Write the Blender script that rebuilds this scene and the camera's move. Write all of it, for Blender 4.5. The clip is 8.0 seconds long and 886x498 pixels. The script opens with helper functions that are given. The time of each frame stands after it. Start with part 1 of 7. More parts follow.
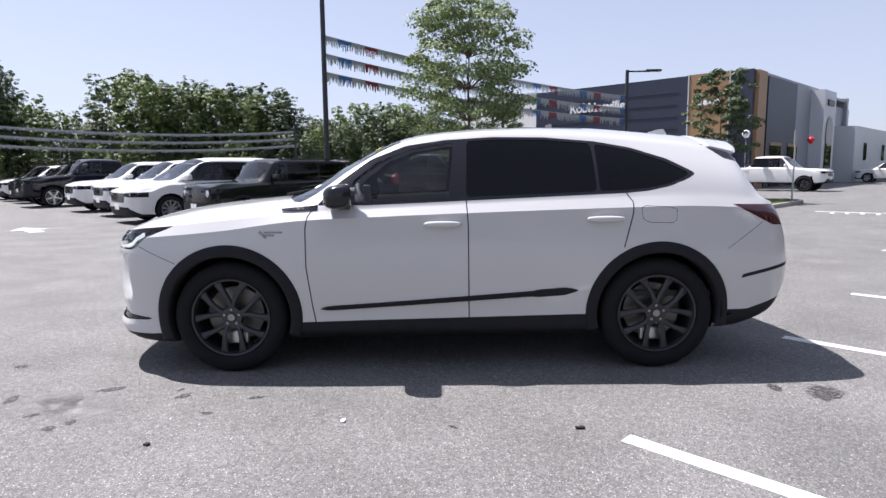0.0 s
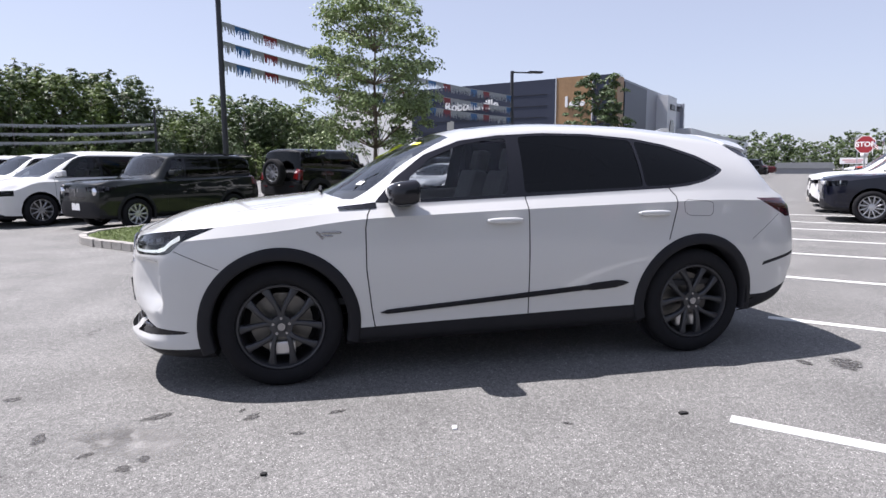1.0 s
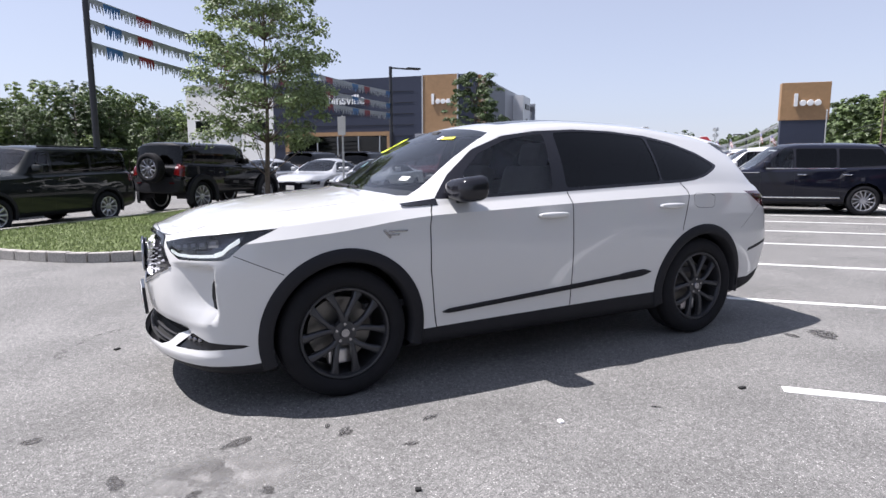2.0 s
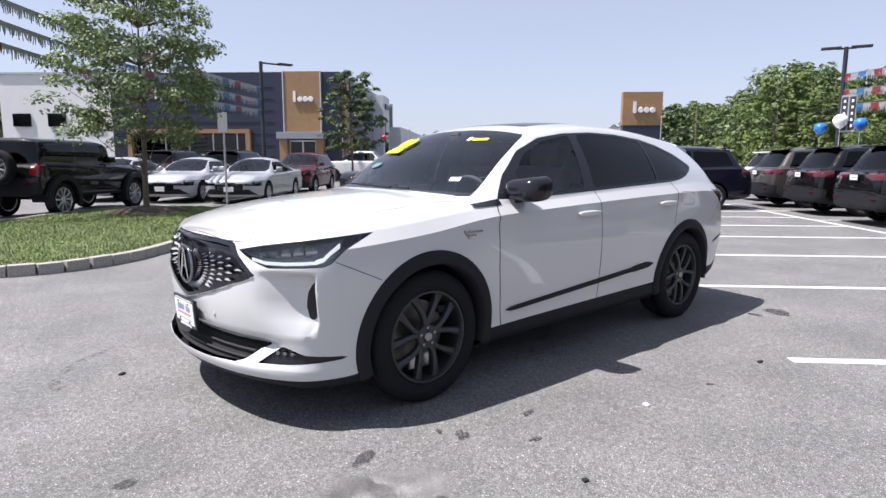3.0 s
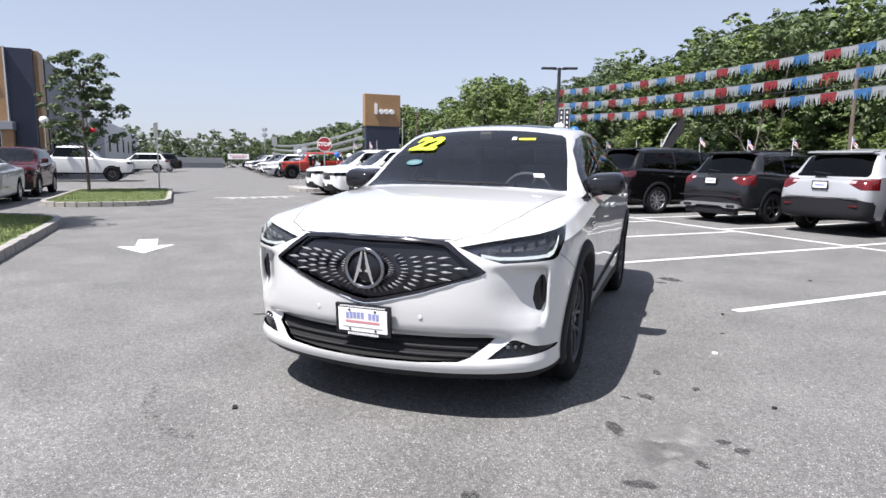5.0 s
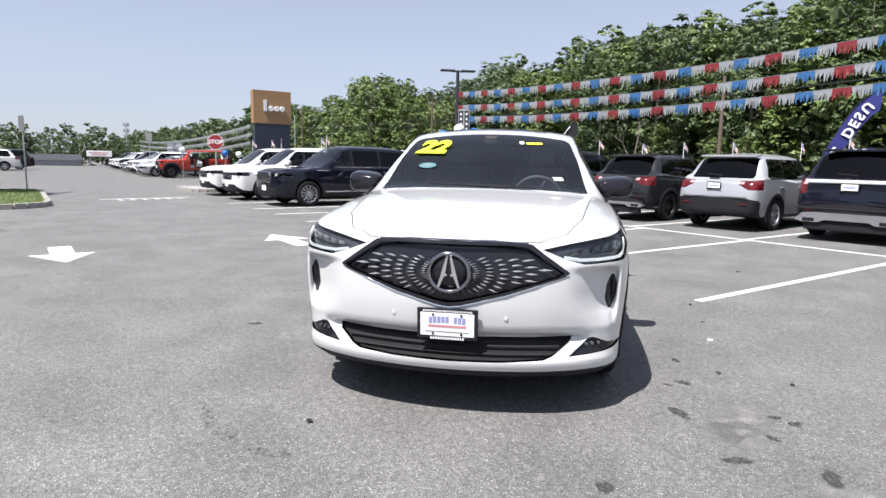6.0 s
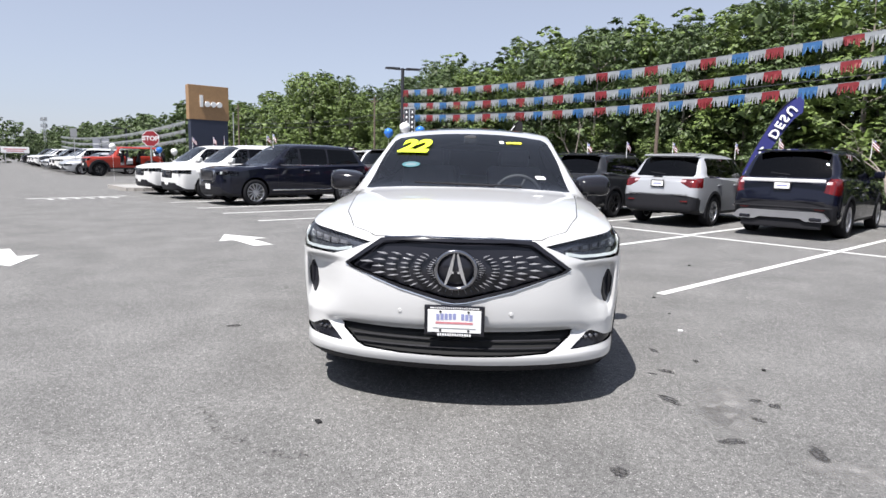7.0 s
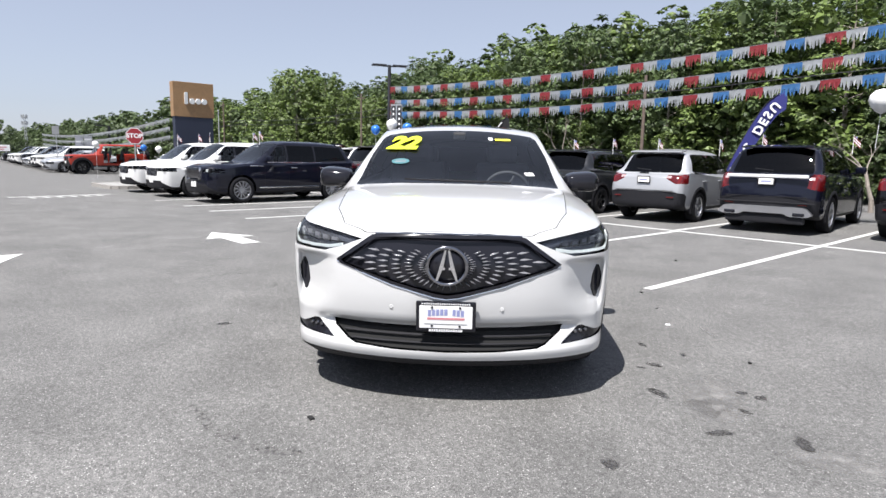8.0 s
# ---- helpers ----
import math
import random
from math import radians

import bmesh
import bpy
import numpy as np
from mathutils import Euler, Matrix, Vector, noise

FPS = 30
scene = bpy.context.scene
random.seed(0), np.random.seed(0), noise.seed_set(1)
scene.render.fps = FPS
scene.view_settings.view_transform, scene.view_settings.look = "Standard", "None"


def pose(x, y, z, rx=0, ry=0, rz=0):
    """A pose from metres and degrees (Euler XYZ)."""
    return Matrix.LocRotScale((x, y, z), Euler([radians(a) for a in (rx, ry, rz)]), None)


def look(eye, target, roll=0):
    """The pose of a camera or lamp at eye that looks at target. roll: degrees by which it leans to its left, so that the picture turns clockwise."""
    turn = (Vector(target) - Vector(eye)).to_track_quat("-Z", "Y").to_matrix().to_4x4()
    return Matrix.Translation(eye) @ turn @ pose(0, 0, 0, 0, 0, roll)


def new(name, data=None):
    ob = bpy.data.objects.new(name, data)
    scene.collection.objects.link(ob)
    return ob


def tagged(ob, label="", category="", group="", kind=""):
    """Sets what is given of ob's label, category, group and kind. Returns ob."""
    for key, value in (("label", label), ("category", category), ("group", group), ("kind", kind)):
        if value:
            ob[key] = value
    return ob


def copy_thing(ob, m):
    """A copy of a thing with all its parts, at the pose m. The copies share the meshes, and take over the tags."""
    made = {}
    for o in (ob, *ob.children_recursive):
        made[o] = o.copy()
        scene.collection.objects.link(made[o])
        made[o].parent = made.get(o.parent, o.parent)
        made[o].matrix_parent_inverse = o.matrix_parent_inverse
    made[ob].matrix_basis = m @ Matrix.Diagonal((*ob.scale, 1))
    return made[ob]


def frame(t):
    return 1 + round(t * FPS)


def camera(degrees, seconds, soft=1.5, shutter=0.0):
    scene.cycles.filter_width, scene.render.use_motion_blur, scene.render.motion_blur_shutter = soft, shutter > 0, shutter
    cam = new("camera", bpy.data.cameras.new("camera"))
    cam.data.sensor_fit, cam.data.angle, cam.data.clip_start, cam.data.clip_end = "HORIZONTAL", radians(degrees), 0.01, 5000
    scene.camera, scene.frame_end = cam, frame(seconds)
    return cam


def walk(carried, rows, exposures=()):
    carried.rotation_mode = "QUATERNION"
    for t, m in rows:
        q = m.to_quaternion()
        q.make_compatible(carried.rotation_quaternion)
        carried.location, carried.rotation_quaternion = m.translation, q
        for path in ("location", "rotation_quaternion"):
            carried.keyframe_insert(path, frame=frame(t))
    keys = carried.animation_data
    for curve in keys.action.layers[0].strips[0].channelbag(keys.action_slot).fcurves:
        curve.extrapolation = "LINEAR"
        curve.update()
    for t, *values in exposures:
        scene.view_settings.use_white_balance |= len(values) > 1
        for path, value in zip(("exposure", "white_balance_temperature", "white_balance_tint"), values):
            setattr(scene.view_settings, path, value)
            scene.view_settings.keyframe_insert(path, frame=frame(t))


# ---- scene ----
cam = camera(72.3, 8.0)
METRES, EYE, TILT, LEAN, TURN = 7.92, 1.362, 0.0, 0.0, 0.0
ROWS = [
    (0.0, 0.0, 0.0, 0.0, -0.07, -7.46, 0.53),
    (0.5, -0.0815, 0.0104, 0.0003, -6.48, -7.63, 0.41),
    (1.0, -0.1624, 0.0308, 0.0003, -13.04, -7.87, 0.32),
    (1.5, -0.2384, 0.0596, -0.0001, -19.88, -8.13, 0.23),
    (3.0, -0.4515, 0.1855, 0.0009, -41.22, -8.32, -0.17),
    (3.5, -0.5123, 0.2421, 0.0002, -48.09, -8.24, -0.22),
    (4.0, -0.5673, 0.302, -0.0004, -54.84, -8.22, -0.31),
    (4.5, -0.6139, 0.3666, -0.0009, -61.63, -8.24, -0.46),
    (5.0, -0.6524, 0.4351, -0.0024, -68.39, -8.26, -0.66),
    (6.5, -0.7033, 0.5968, 0.0001, -83.57, -8.15, -1.18),
    (7.0, -0.7071, 0.6052, -0.0003, -85.63, -8.24, -1.21),
    (7.5, -0.7083, 0.6071, -0.0006, -86.55, -8.38, -1.15),
    (8.0, -0.7095, 0.6076, -0.0005, -86.86, -8.5, -1.06),
]
walk(cam, [(t, pose(0, 0, EYE, TILT, LEAN, TURN) @ pose(METRES * x, METRES * y, METRES * z, 90 + pitch, roll, yaw)) for t, x, y, z, yaw, pitch, roll in ROWS], ((0.0, 0.975, 6110, 18), (3.5, 0.975, 6130, 16), (8.0, 0.825, 6200, 13)))

# ---------------------------------------------------------------- light
SUN_AZ, SUN_EL = radians(149.0), radians(62.0)   # azimuth from +x towards +y
sun_way = Vector((math.cos(SUN_AZ) * math.cos(SUN_EL), math.sin(SUN_AZ) * math.cos(SUN_EL), math.sin(SUN_EL)))
sun = new("sun", bpy.data.lights.new("sun", "SUN"))
sun.data.energy, sun.data.angle, sun.data.color = 4.9, radians(0.53), (1.0, 0.955, 0.875)
sun.matrix_world = look(sun_way * 50, (0, 0, 0))
world = bpy.data.worlds.new("sky")
world.use_nodes = True
scene.world = world
wn = world.node_tree.nodes
sky = wn.new("ShaderNodeTexSky")
sky.sky_type, sky.sun_disc = "NISHITA", False
sky.sun_elevation, sky.sun_rotation = SUN_EL, radians(90) - SUN_AZ
sky.air_density, sky.dust_density, sky.ozone_density = 1.0, 0.7, 1.6
wn["Background"].inputs[1].default_value = 0.0835
haze = wn.new("ShaderNodeHueSaturation")
haze.inputs["Saturation"].default_value = 0.56
world.node_tree.links.new(sky.outputs[0], haze.inputs["Color"])
veil = wn.new("ShaderNodeMix")
veil.data_type = "RGBA"
veil.inputs[0].default_value = 0.5
veil.inputs[7].default_value = (3.25, 3.6, 4.45, 1)
world.node_tree.links.new(haze.outputs[0], veil.inputs[6])
world.node_tree.links.new(veil.outputs[2], wn["Background"].inputs[0])


# ---------------------------------------------------------------- materials
def mat(name, col, rough=0.5, metal=0.0, var=0.12, scale=6.0, fine=0.0, bump=0.0, bscale=150.0, coat=0.0, spec=0.5, each=0.0):
    """A surface with broad and fine variation of colour, and a fine relief."""
    m = bpy.data.materials.new(name)
    m.use_nodes = True
    n, l = m.node_tree.nodes, m.node_tree.links
    b = n["Principled BSDF"]
    b.inputs["Roughness"].default_value, b.inputs["Metallic"].default_value = rough, metal
    b.inputs["Coat Weight"].default_value, b.inputs["Coat Roughness"].default_value = coat, 0.02
    b.inputs["Specular IOR Level"].default_value = spec
    tc = n.new("ShaderNodeTexCoord")
    big = n.new("ShaderNodeTexNoise")
    big.inputs["Scale"].default_value, big.inputs["Detail"].default_value = scale, 5
    l.new(tc.outputs["Object"], big.inputs["Vector"])
    ramp = n.new("ShaderNodeMix")
    ramp.data_type = "RGBA"
    ramp.inputs[6].default_value = (*[c * (1 - var) for c in col], 1)
    ramp.inputs[7].default_value = (*[min(1, c * (1 + var)) for c in col], 1)
    l.new(big.outputs[0], ramp.inputs[0])
    out = ramp.outputs[2]
    if fine or bump:
        small = n.new("ShaderNodeTexNoise")
        small.inputs["Scale"].default_value, small.inputs["Detail"].default_value = bscale, 3
        l.new(tc.outputs["Object"], small.inputs["Vector"])
        if fine:
            hs = n.new("ShaderNodeMix")
            hs.data_type, hs.blend_type = "RGBA", "MULTIPLY"
            hs.inputs[0].default_value = 1
            mp = n.new("ShaderNodeMapRange")
            mp.inputs[1].default_value, mp.inputs[2].default_value = 0.3, 0.7
            mp.inputs[3].default_value, mp.inputs[4].default_value = 1 - fine, 1 + fine
            l.new(small.outputs[0], mp.inputs[0])
            l.new(out, hs.inputs[6]); l.new(mp.outputs[0], hs.inputs[7])
            out = hs.outputs[2]
        if bump:
            bp = n.new("ShaderNodeBump")
            bp.inputs["Strength"].default_value, bp.inputs["Distance"].default_value = bump, 0.01
            l.new(small.outputs[0], bp.inputs["Height"]); l.new(bp.outputs[0], b.inputs["Normal"])
    if each:
        oi = n.new("ShaderNodeNewGeometry")
        mp = n.new("ShaderNodeMapRange")
        mp.inputs[3].default_value, mp.inputs[4].default_value = 1 - each, 1 + each
        l.new(oi.outputs["Random Per Island"], mp.inputs[0])
        hs = n.new("ShaderNodeMix")
        hs.data_type, hs.blend_type = "RGBA", "MULTIPLY"
        hs.inputs[0].default_value = 1
        l.new(out, hs.inputs[6]); l.new(mp.outputs[0], hs.inputs[7])
        out = hs.outputs[2]
    l.new(out, b.inputs["Base Color"])
    return m


def glass_mat(name, tint, rough=0.01, ior=1.55):
    """Tinted car glass: clear tint with a mirror-like surface."""
    m = bpy.data.materials.new(name)
    m.use_nodes = True
    n, l = m.node_tree.nodes, m.node_tree.links
    n.remove(n["Principled BSDF"])
    tr, gl, fr, mx = n.new("ShaderNodeBsdfTransparent"), n.new("ShaderNodeBsdfGlossy"), n.new("ShaderNodeFresnel"), n.new("ShaderNodeMixShader")
    tr.inputs[0].default_value = (*tint, 1)
    gl.inputs["Roughness"].default_value = rough
    fr.inputs[0].default_value = ior
    l.new(fr.outputs[0], mx.inputs[0]); l.new(tr.outputs[0], mx.inputs[1]); l.new(gl.outputs[0], mx.inputs[2])
    l.new(mx.outputs[0], n["Material Output"].inputs[0])
    return m


def leaf_mat(name, col, var=0.55):
    m = mat(name, col, 0.55, 0, 0.25, 0.6, each=var)
    n, l = m.node_tree.nodes, m.node_tree.links
    b = n["Principled BSDF"]
    t, mx = n.new("ShaderNodeBsdfTranslucent"), n.new("ShaderNodeMixShader")
    src = b.inputs["Base Color"].links[0].from_socket
    l.new(src, t.inputs[0])
    mx.inputs[0].default_value = 0.20
    l.new(b.outputs[0], mx.inputs[1]); l.new(t.outputs[0], mx.inputs[2])
    l.new(mx.outputs[0], n["Material Output"].inputs[0])
    return m


def asphalt_mat():
    m = mat("asphalt", (0.134, 0.132, 0.127), 0.85, 0, 0.10, 0.35, 0.0, 0.0)
    n, l = m.node_tree.nodes, m.node_tree.links
    b = n["Principled BSDF"]
    src = b.inputs["Base Color"].links[0].from_socket
    tc = n.new("ShaderNodeTexCoord")

    def layer(kind, scale, lo, hi, dark, light, src):
        t = n.new(kind)
        t.inputs["Scale"].default_value = scale
        l.new(tc.outputs["Object"], t.inputs["Vector"])
        mp = n.new("ShaderNodeMapRange")
        for i, v in zip((1, 2, 3, 4), (lo, hi, dark, light)):
            mp.inputs[i].default_value = v
        l.new(t.outputs[0], mp.inputs[0])
        mx = n.new("ShaderNodeMix")
        mx.data_type, mx.blend_type = "RGBA", "MULTIPLY"
        mx.inputs[0].default_value = 1
        l.new(src, mx.inputs[6]); l.new(mp.outputs[0], mx.inputs[7])
        return mx.outputs[2], t
    src, cells = layer("ShaderNodeTexVoronoi", 88, 0.12, 0.88, 0.70, 1.30, src)
    l.new(cells.outputs["Color"], src.node.inputs[7].links[0].from_node.inputs[0])
    src, grit = layer("ShaderNodeTexNoise", 170, 0.34, 0.66, 0.50, 1.50, src)
    src, _ = layer("ShaderNodeTexNoise", 26, 0.3, 0.7, 0.86, 1.14, src)
    src, _ = layer("ShaderNodeTexNoise", 1.3, 0.34, 0.68, 0.86, 1.13, src)
    src, stones = layer("ShaderNodeTexVoronoi", 62, 0.10, 0.26, 2.9, 1.0, src)
    src, _ = layer("ShaderNodeTexVoronoi", 38, 0.05, 0.22, 0.45, 1.0, src)
    l.new(src, b.inputs["Base Color"])
    bp = n.new("ShaderNodeBump")
    bp.inputs["Strength"].default_value, bp.inputs["Distance"].default_value = 0.6, 0.004
    l.new(grit.outputs[0], bp.inputs["Height"]); l.new(bp.outputs[0], b.inputs["Normal"])
    return m


M = {}
M["asphalt"] = asphalt_mat()
M["line"] = mat("line_paint", (0.60, 0.60, 0.58), 0.7, 0, 0.12, 5, 0.18, 0.3, 90)
M["white"] = mat("white_paint", (0.545, 0.545, 0.54), 0.30, 0, 0.015, 2, coat=1.0)
M["gloss_black"] = mat("gloss_black", (0.013, 0.013, 0.017), 0.10, 0, 0.1, 3, spec=0.4)
M["trim_black"] = mat("black_plastic", (0.013, 0.013, 0.016), 0.65, 0, 0.15, 10, 0.1, 0.15, 300, spec=0.25)
M["gap"] = mat("shut_gap", (0.01, 0.01, 0.01), 0.9)
M["tyre"] = mat("tyre_rubber", (0.012, 0.012, 0.014), 0.85, 0, 0.2, 14, 0.15, 0.2, 200, spec=0.2)
M["rim_dark"] = mat("dark_alloy", (0.055, 0.056, 0.062), 0.38, 0.6, 0.1, 6)
M["rim_silver"] = mat("silver_alloy", (0.55, 0.55, 0.57), 0.28, 0.9, 0.1, 6)
M["rim_black"] = mat("black_alloy", (0.02, 0.02, 0.022), 0.3, 0.4, 0.1, 6)
M["chrome"] = mat("chrome", (0.78, 0.78, 0.8), 0.07, 1.0, 0.03, 3)
M["dark_chrome"] = mat("dark_chrome", (0.28, 0.28, 0.30), 0.14, 1.0, 0.05, 5)
M["tint"] = glass_mat("tinted_glass", (0.012, 0.014, 0.022), 0.01, 1.42)
M["front_glass"] = glass_mat("door_glass", (0.74, 0.76, 0.77))
M["screen"] = glass_mat("windshield_glass", (0.66, 0.69, 0.70), 0.01, 1.85)
M["lamp_glass"] = glass_mat("lamp_glass", (0.88, 0.89, 0.91))
M["red_lens"] = mat("red_lens", (0.085, 0.004, 0.005), 0.12, 0, 0.2, 12, coat=0.5)
M["dark_red"] = mat("smoked_red_lens", (0.055, 0.004, 0.008), 0.08, 0, 0.2, 12, coat=1.0)
M["cabin"] = mat("dark_cabin_cloth", (0.05, 0.05, 0.054), 0.8, 0, 0.2, 8, 0.1, 0.1, 120)
M["cabin_mid"] = mat("grey_cabin_trim", (0.14, 0.14, 0.15), 0.7, 0, 0.2, 8)
M["disc"] = mat("brake_disc", (0.16, 0.155, 0.15), 0.4, 0.9, 0.1, 20)
M["plate"] = mat("plate_white", (0.78, 0.78, 0.77), 0.45, 0, 0.05, 9)
M["plate_red"] = mat("plate_red", (0.55, 0.22, 0.24), 0.5, 0, 0.05, 9)
M["plate_blue"] = mat("plate_blue", (0.26, 0.28, 0.48), 0.5, 0, 0.05, 9)
M["lime"] = mat("lime_sticker", (0.72, 0.86, 0.03), 0.5, 0, 0.05, 9)
M["yellow"] = mat("yellow_sticker", (0.85, 0.80, 0.06), 0.5, 0, 0.05, 9)
M["teal"] = mat("teal_sticker", (0.06, 0.17, 0.19), 0.5, 0, 0.05, 9)
M["pole"] = mat("dark_bronze_pole", (0.035, 0.036, 0.042), 0.5, 0.3, 0.15, 3)
M["galv"] = mat("galvanised_steel", (0.42, 0.43, 0.44), 0.5, 0.6, 0.15, 6)
M["bark"] = mat("bark", (0.13, 0.10, 0.08), 0.9, 0, 0.3, 9, 0.3, 0.6, 40)
M["bark_pale"] = mat("pale_bark", (0.24, 0.21, 0.18), 0.9, 0, 0.3, 7, 0.3, 0.5, 30)
M["leaf_a"] = leaf_mat("maple_leaf", (0.185, 0.240, 0.100))
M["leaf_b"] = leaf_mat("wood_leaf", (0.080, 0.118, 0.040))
M["leaf_c"] = leaf_mat("bright_leaf", (0.120, 0.170, 0.042))
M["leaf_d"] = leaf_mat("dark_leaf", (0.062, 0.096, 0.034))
M["grass"] = mat("grass", (0.105, 0.135, 0.045), 0.9, 0, 0.35, 1.6, 0.45, 0.8, 160)
M["mulch"] = mat("mulch", (0.045, 0.030, 0.022), 0.95, 0, 0.3, 8, 0.4, 0.8, 60)
M["concrete"] = mat("worn_concrete", (0.30, 0.295, 0.28), 0.85, 0, 0.15, 2.5, 0.2, 0.3, 60)
M["kerb"] = mat("kerb_stone", (0.30, 0.285, 0.265), 0.85, 0, 0.2, 5, 0.25, 0.4, 70)
M["navy"] = mat("navy_metal_panel", (0.028, 0.034, 0.058), 0.42, 0.2, 0.12, 1.2, 0.05)
M["wood_panel"] = mat("wood_look_panel", (0.29, 0.175, 0.085), 0.5, 0, 0.18, 2.5, 0.15, 0.1, 30)
M["grey_panel"] = mat("grey_metal_panel", (0.27, 0.28, 0.31), 0.45, 0.2, 0.08, 1.5)
M["pale_panel"] = mat("pale_metal_panel", (0.55, 0.56, 0.58), 0.45, 0.1, 0.06, 1.5)
M["stucco"] = mat("white_stucco", (0.72, 0.72, 0.70), 0.85, 0, 0.06, 1.2, 0.06, 0.2, 60)
M["alu"] = mat("aluminium_frame", (0.62, 0.63, 0.64), 0.35, 0.8, 0.06, 3)
M["shop_glass"] = glass_mat("shop_glass", (0.10, 0.11, 0.12))
M["inside"] = mat("dim_interior", (0.10, 0.095, 0.09), 0.8, 0, 0.3, 1.5)
M["letter"] = mat("brushed_letter", (0.80, 0.80, 0.80), 0.35, 0.3, 0.05, 5)
M["letter_dark"] = mat("dark_letter", (0.03, 0.03, 0.035), 0.4, 0, 0.05, 5)
M["sign_red"] = mat("sign_red", (0.28, 0.02, 0.028), 0.5, 0, 0.08, 4)
M["sign_white"] = mat("sign_white", (0.80, 0.80, 0.80), 0.5, 0, 0.05, 4)
M["sign_back"] = mat("sign_grey_back", (0.30, 0.31, 0.32), 0.5, 0.6, 0.1, 4)
M["flag_red"] = mat("pennant_red", (0.19, 0.02, 0.025), 0.45, 0, 0.2, 9)
M["flag_blue"] = mat("pennant_blue", (0.035, 0.115, 0.27), 0.45, 0, 0.2, 9)
M["flag_silver"] = mat("pennant_silver", (0.29, 0.305, 0.315), 0.4, 0.2, 0.15, 9)
M["banner_black"] = mat("banner_black", (0.012, 0.012, 0.014), 0.6, 0, 0.1, 4)
M["banner_blue"] = mat("banner_blue", (0.020, 0.023, 0.15), 0.6, 0, 0.1, 4)
M["balloon_white"] = mat("balloon_white", (0.82, 0.82, 0.80), 0.3, 0, 0.03, 3)
M["balloon_blue"] = mat("balloon_blue", (0.03, 0.16, 0.55), 0.25, 0, 0.05, 3)
M["balloon_red"] = mat("balloon_red", (0.55, 0.02, 0.03), 0.25, 0, 0.05, 3)
M["stain"] = mat("oil_stain", (0.060, 0.058, 0.057), 0.75, 0, 0.3, 9, 0.35, 0.3, 150)
M["pale_stain"] = mat("dried_spill", (0.245, 0.240, 0.232), 0.85, 0, 0.2, 6, 0.35, 0.3, 150)


def broken(m, scale, lo, hi, most=1.0, soft=True):
    """Lets the surface below show through in patches, more so towards the rim, as a worn stain does."""
    n, l = m.node_tree.nodes, m.node_tree.links
    tc, t, mp = n.new("ShaderNodeTexCoord"), n.new("ShaderNodeTexNoise"), n.new("ShaderNodeMapRange")
    t.inputs["Scale"].default_value, t.inputs["Detail"].default_value = scale, 6
    mp.inputs[1].default_value, mp.inputs[2].default_value, mp.inputs[4].default_value = lo, hi, most
    tr, mx = n.new("ShaderNodeBsdfTransparent"), n.new("ShaderNodeMixShader")
    l.new(tc.outputs["Object"], t.inputs["Vector"]); l.new(t.outputs[0], mp.inputs[0])
    out = mp.outputs[0]
    if soft:
        rim = n.new("ShaderNodeVectorMath")
        rim.operation = "MULTIPLY_ADD"
        rim.inputs[1].default_value, rim.inputs[2].default_value = (2, 2, 0), (-1, -1, 0)
        ln, fall, mul = n.new("ShaderNodeVectorMath"), n.new("ShaderNodeMapRange"), n.new("ShaderNodeMath")
        ln.operation, mul.operation = "LENGTH", "MULTIPLY"
        fall.inputs[1].default_value, fall.inputs[2].default_value = 1.0, 0.35
        l.new(tc.outputs["Generated"], rim.inputs[0]); l.new(rim.outputs[0], ln.inputs[0])
        l.new(ln.outputs["Value"], fall.inputs[0]); l.new(out, mul.inputs[0]); l.new(fall.outputs[0], mul.inputs[1])
        out = mul.outputs[0]
    l.new(out, mx.inputs[0])
    l.new(tr.outputs[0], mx.inputs[1]); l.new(n["Principled BSDF"].outputs[0], mx.inputs[2])
    l.new(mx.outputs[0], n["Material Output"].inputs[0])


M["scuff"] = mat("dark_scuff", (0.085, 0.083, 0.080), 0.8, 0, 0.3, 9, 0.35, 0.3, 150)
broken(M["stain"], 24, 0.34, 0.58)
broken(M["pale_stain"], 9, 0.36, 0.68, 0.85)
broken(M["scuff"], 30, 0.46, 0.70, 0.65, False)
M["bright_red"] = mat("clear_red_lens", (0.13, 0.006, 0.006), 0.15, 0, 0.2, 12, coat=0.4)
M["lens_clear"] = mat("pale_lens", (0.42, 0.30, 0.30), 0.15, 0, 0.15, 12, coat=0.6)


def paint(name, col, rough=0.3, metal=0.0):
    if name not in M:
        M[name] = mat(name, col, 0.45, metal, 0.03, 2, coat=0.8, spec=0.05)
    return M[name]


paint("paint_black", (0.004, 0.004, 0.0045))
paint("paint_navy", (0.005, 0.006, 0.014))
paint("paint_charcoal", (0.020, 0.021, 0.024), 0.3, 0.2)
paint("paint_granite", (0.060, 0.057, 0.053), 0.3, 0.3)
paint("paint_silver", (0.38, 0.39, 0.41), 0.3, 0.3)
paint("paint_white", (0.68, 0.68, 0.67))
paint("paint_red", (0.06, 0.008, 0.012))
paint("paint_orange", (0.30, 0.035, 0.022))
paint("paint_blue", (0.03, 0.07, 0.20))
paint("paint_deepgreen", (0.007, 0.009, 0.009))


